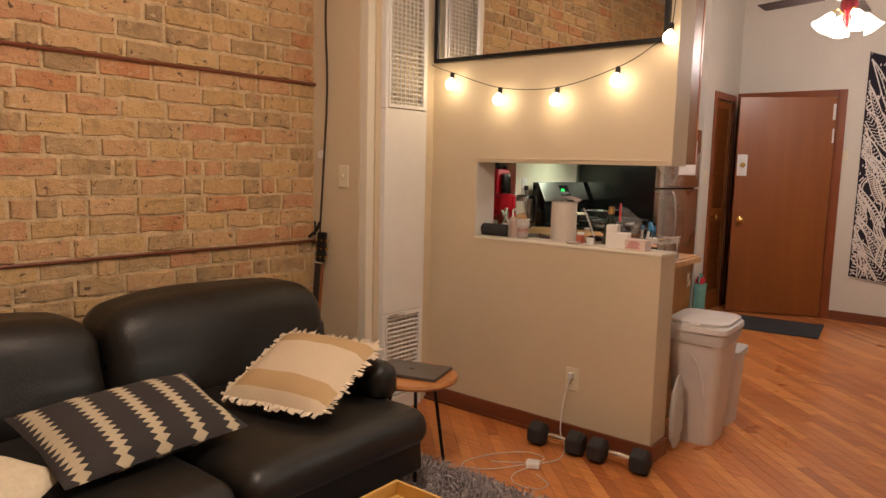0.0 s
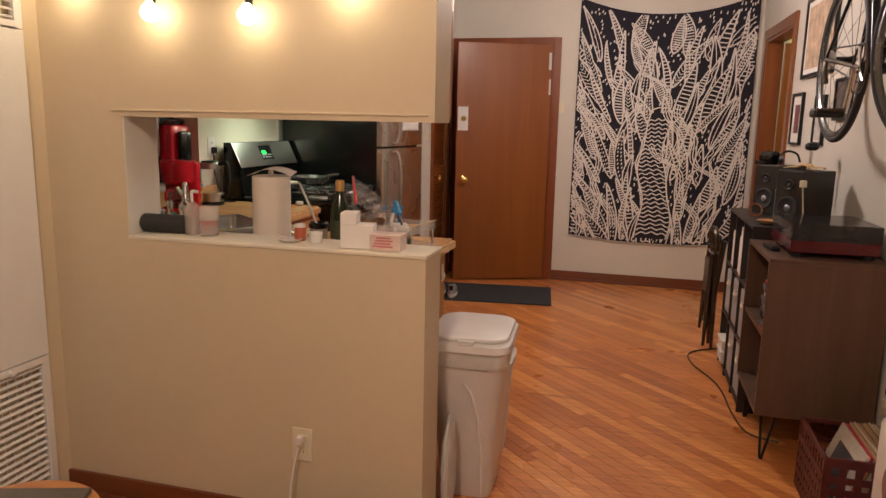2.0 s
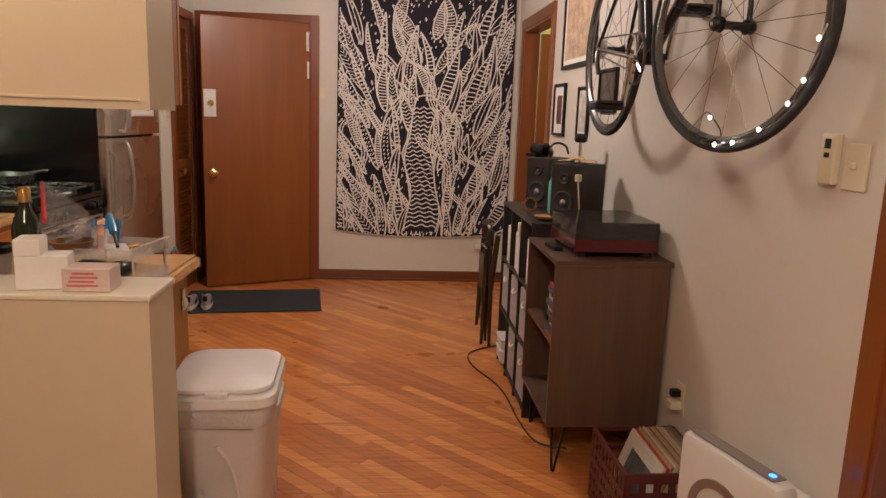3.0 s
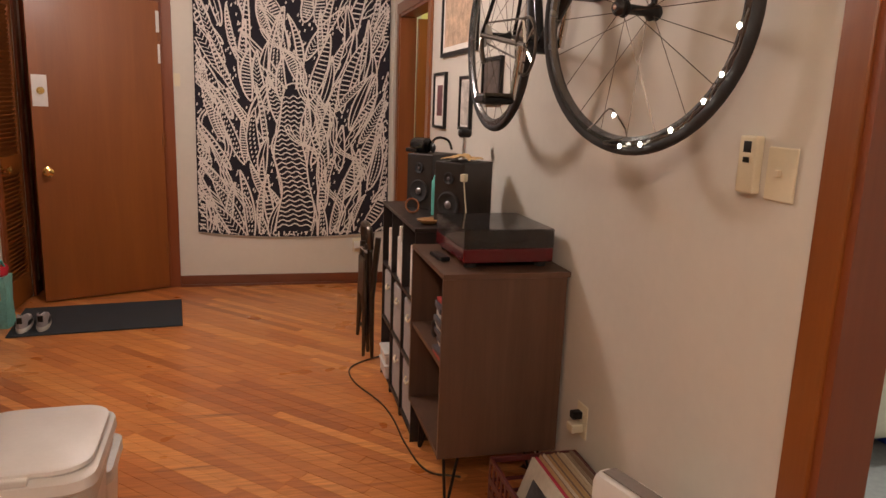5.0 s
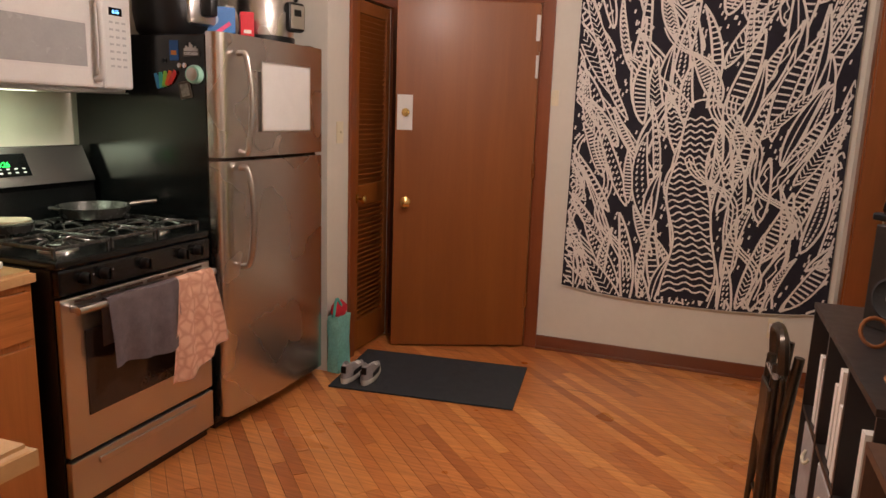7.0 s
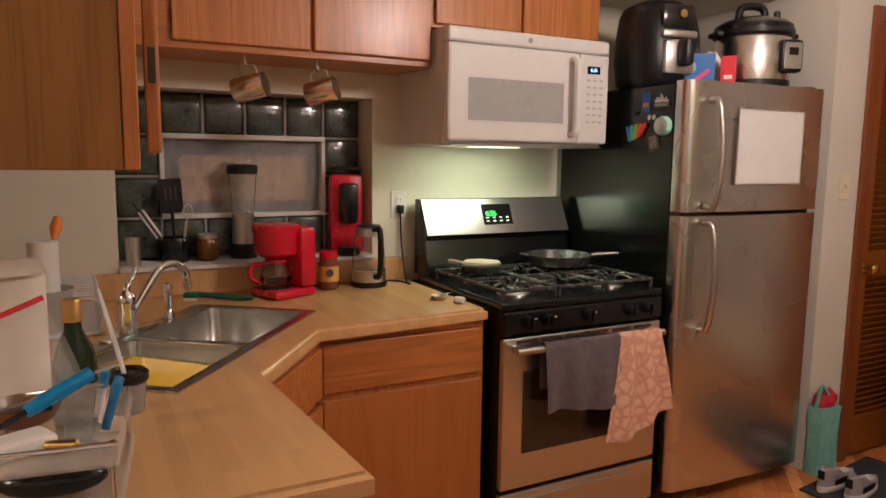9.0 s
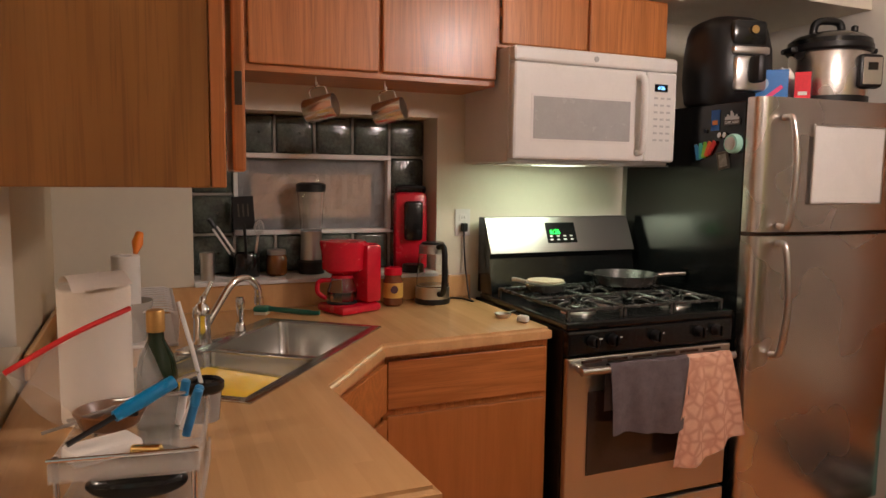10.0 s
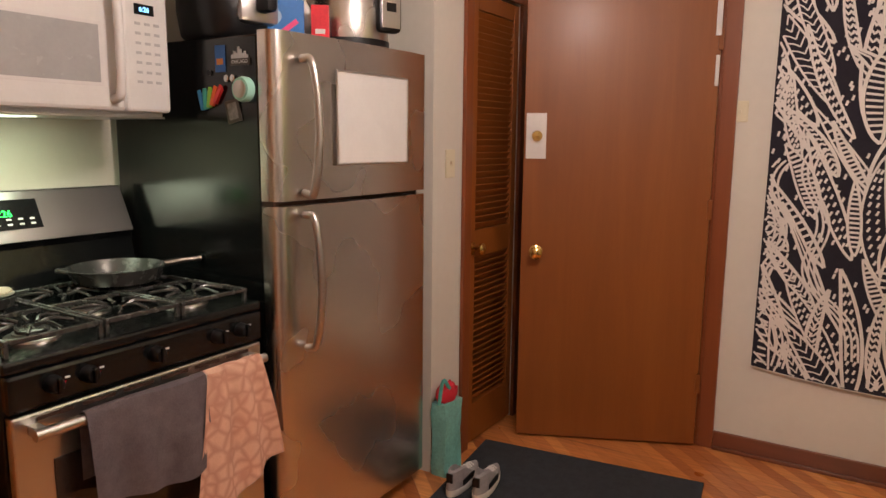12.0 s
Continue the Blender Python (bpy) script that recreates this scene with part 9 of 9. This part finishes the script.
    part("carton", boxes(((-0.025, -0.05, 0.001), (0.032, 0.05, 0.120)), bev=0.002), plain("carton_red", (0.70, 0.03, 0.05), 0.4, 0, 0.15, 18), t)
    part("print_bar", boxes(((-0.012, -0.0512, 0.03), (0.020, -0.0503, 0.045))), "whiteplastic", t)
    for k, (x, y, z) in enumerate(((-1.72, 6.00, 0.055), (-1.67, 6.03, 0.045))):
        t = thing("rice_bag", "white crumpled paper bag behind the boxes", "bag", (x, y, Zf), 30 * k, "white bags on the refrigerator")
        bm = bmesh.new()
        bmesh.ops.create_icosphere(bm, subdivisions=3, radius=1)
        for v in bm.verts:
            n = noise.noise(v.co * 3 + Vector((k, 0, 0)))
            v.co = Vector((v.co.x * 0.045, v.co.y * 0.05, max(0.001, 0.075 + v.co.z * 0.08))) * (1 + 0.12 * n)
            v.co.z = max(v.co.z, 0.001)
        part("bag", bm, "paper", t, smooth=True)
    t = thing("silicone_lid", "light blue silicone lid lying on the refrigerator", "lid", (-1.545, 6.16, Zf), 0)
    part("disc", lathe([(0.045, 0.001), (0.048, 0.006), (0.040, 0.009)], 26), plain("light_blue", (0.05, 0.40, 0.60), 0.4), t, smooth=True)
    t = thing("magnet", "mint clip magnet holding notes on the refrigerator side", "magnet", (-1.75, Y - 0.001, 1.60), 0, "magnets on the refrigerator side")
    part("disc", lathe([(0.008, 0.0), (0.008, -0.006)], 16, axis="y"), "black", t, smooth=True)


mugs()
coffee_maker()
pod_machine()
ij = jar("instant_coffee_jar", "instant coffee jar with a red lid and yellow label", (-2.165, 4.525, 0.888), 0.040, 0.125, plain("coffee_brown", (0.17, 0.055, 0.025), 0.15), "red", 0.03)
part("label", lathe([(0.0408, 0.035), (0.0408, 0.095)], 26), plain("label_yellow", (0.62, 0.36, 0.08), 0.5), ij, "yellow and dark label", smooth=True)
part("label_mark", lathe([(0.016, 0.0), (0.015, 0.0015)], 20, (0.0405, -0.008, 0.070), axis="x"), plain("label_dark", (0.06, 0.02, 0.03), 0.5), ij)
kettle()
blender_jug()
utensil_pot()
faucet()
ledge_things()
organizer()
stove_things()
fridge_things()


# ---- brickwork and strip floor ----
def brick_wall():
    base = bpy.data.objects["wall_brick_backing"]
    meshes = {}

    def brick_bm(length, seed, bm=None, at=(0, 0, 0)):
        bm = bm or bmesh.new()
        r = random.Random(seed)
        h = 0.0735
        start = len(bm.verts)
        xs = [-0.01, 0.0085]
        pts = {}
        nseg = 4
        for i in range(nseg + 1):
            for z in (0, 1):
                for d in (0, 1):
                    y = i / nseg * length + (r.uniform(-0.006, 0.006) if 0 < i < nseg else 0)
                    inset = r.uniform(0.002, 0.009) if d else -0.002
                    yy = y + (inset if i == 0 else -inset if i == nseg else 0)
                    zz = (h - inset if z else inset) + r.uniform(-0.0048, 0.0048)
                    pts[i, z, d] = bm.verts.new((at[0] + xs[d] + (r.uniform(-0.005, 0.003) if d else 0), at[1] + yy, at[2] + zz))
        for i in range(nseg):
            bm.faces.new((pts[i, 0, 1], pts[i + 1, 0, 1], pts[i + 1, 1, 1], pts[i, 1, 1]))
            bm.faces.new((pts[i, 1, 0], pts[i, 1, 1], pts[i + 1, 1, 1], pts[i + 1, 1, 0]))
            bm.faces.new((pts[i, 0, 0], pts[i + 1, 0, 0], pts[i + 1, 0, 1], pts[i, 0, 1]))
        for i in (0, nseg):
            bm.faces.new((pts[i, 0, 0], pts[i, 0, 1], pts[i, 1, 1], pts[i, 1, 0]))
        return bm

    rng = random.Random(5)
    rest = bmesh.new()
    count = 0
    for row in range(-11, 26):
        z = 0.935 + row * 0.0838 + 0.004
        if z < 0 or z > 2.96:
            continue
        y = 2.640
        y -= rng.choice([0.0, 0.11, 0.06, 0.16])
        first = True
        gap_y = 2.640
        while y > -2.3 or first:
            length = rng.choice([0.225, 0.218, 0.232, 0.210, 0.238, 0.108, 0.095]) if not first else (gap_y - y)
            if first:
                y = gap_y
            first = False
            if length > 0.03:
                y0 = y - length + 0.009
                out = rng.uniform(-0.004, 0.004)
                if 0.5 < z < 2.2 and y0 > 0.1 and count < 300:
                    key = (round(length, 3), rng.randrange(6))
                    if key not in meshes:
                        o = part("brick", brick_bm(key[0] - 0.010, int(key[0] * 1000) + key[1] * 77), "brick", base, at=pose(XB - 0.008 + out, y0, z + rng.uniform(-0.003, 0.003)))
                        meshes[key] = o.data
                    else:
                        o = new("brick", meshes[key])
                        o.parent, o.matrix_basis = base, pose(XB - 0.008 + out, y0, z)
                    count += 1
                else:
                    brick_bm(length - 0.010, rng.randrange(1000), rest, (XB - 0.008 + out, y0, z))
            y -= length
    part("brickwork", rest, "brick", base, "", "stuff")
    for z, thick in ((0.927, 0.011), (1.768, 0.013)):
        part("nailing_strip", tube(smooth_path([(XB + 0.007 + 0.004 * noise.noise(Vector((k, z, 0))), -2.35 + k * 0.45, z + 0.005 * noise.noise(Vector((k * 1.3, z, 3)))) for k in range(11)] + [(XB + 0.008, 2.64, z - 0.002)], 4),
                                   thick * 0.75, 6), "trim_x", base, "thin dark wooden strip set in the bricks")


def strip_floor():
    base = bpy.data.objects["floor_base"]
    rng = random.Random(11)
    w = 0.0572
    d, n = Vector((1, -1, 0)).normalized(), Vector((1, 1, 0)).normalized()
    x0, x1, ya, yb = -2.30, 1.16, -2.35, 7.55
    lengths = [0.42, 0.6, 0.8, 1.0, 1.25]
    meshes = {}
    rest = bmesh.new()
    spots = []
    for k in range(int(-4.2 / w), int(6.3 / w) + 1):
        s = k * w
        ts = []
        for lo, hi, dn, nn in ((x0, x1, d.x, n.x), (ya, yb, d.y, n.y)):
            a, b = (lo - s * nn) / dn, (hi - s * nn) / dn
            ts.append((min(a, b), max(a, b)))
        t0, t1 = max(ts[0][0], ts[1][0]), min(ts[0][1], ts[1][1])
        if t1 - t0 < 0.05:
            continue
        t = t0 - rng.uniform(0, 0.4)
        while t < t1:
            L = rng.choice(lengths)
            t2 = t + L
            a, b = max(t, t0), min(t2, t1)
            if b - a > 0.04:
                whole = a == t and b == t2
                c = n * s + d * (a + b) / 2
                near = whole and -1.15 < c.x < 1.0 and 2.55 < c.y < 6.6
                spots.append((near, s, a, b, L))
            t = t2
    count = 0
    for near, s, a, b, L in spots:
        c = n * s + d * (a + b) / 2
        m = Matrix.Translation(c) @ pose(0, 0, rng.uniform(-0.0006, 0), 0, 0, -45)
        if near and count < 300:
            if L not in meshes:
                bm = bmesh.new()
                box(bm, (-L / 2 + 0.0006, -w / 2 + 0.0006, -0.012), (L / 2 - 0.0006, w / 2 - 0.0006, 0.0), 0.0008, 1)
                meshes[L] = part("board", bm, "floor", base, at=m).data
            else:
                o = new("board", meshes[L])
                o.parent, o.matrix_basis = base, m
            count += 1
        else:
            h = (b - a) / 2 - 0.0006
            vs = [rest.verts.new(m @ Vector(q)) for q in ((-h, -w / 2 + 0.0006, 0), (h, -w / 2 + 0.0006, 0), (h, w / 2 - 0.0006, 0), (-h, w / 2 - 0.0006, 0))]
            lo = [rest.verts.new(m @ Vector(q)) for q in ((-h, -w / 2, -0.012), (h, -w / 2, -0.012), (h, w / 2, -0.012), (-h, w / 2, -0.012))]
            rest.faces.new(vs)
            for i in range(4):
                rest.faces.new((lo[i], lo[(i + 1) % 4], vs[(i + 1) % 4], vs[i]))
    part("strip_flooring", rest, "floor", base, "", "stuff")


brick_wall()
strip_floor()
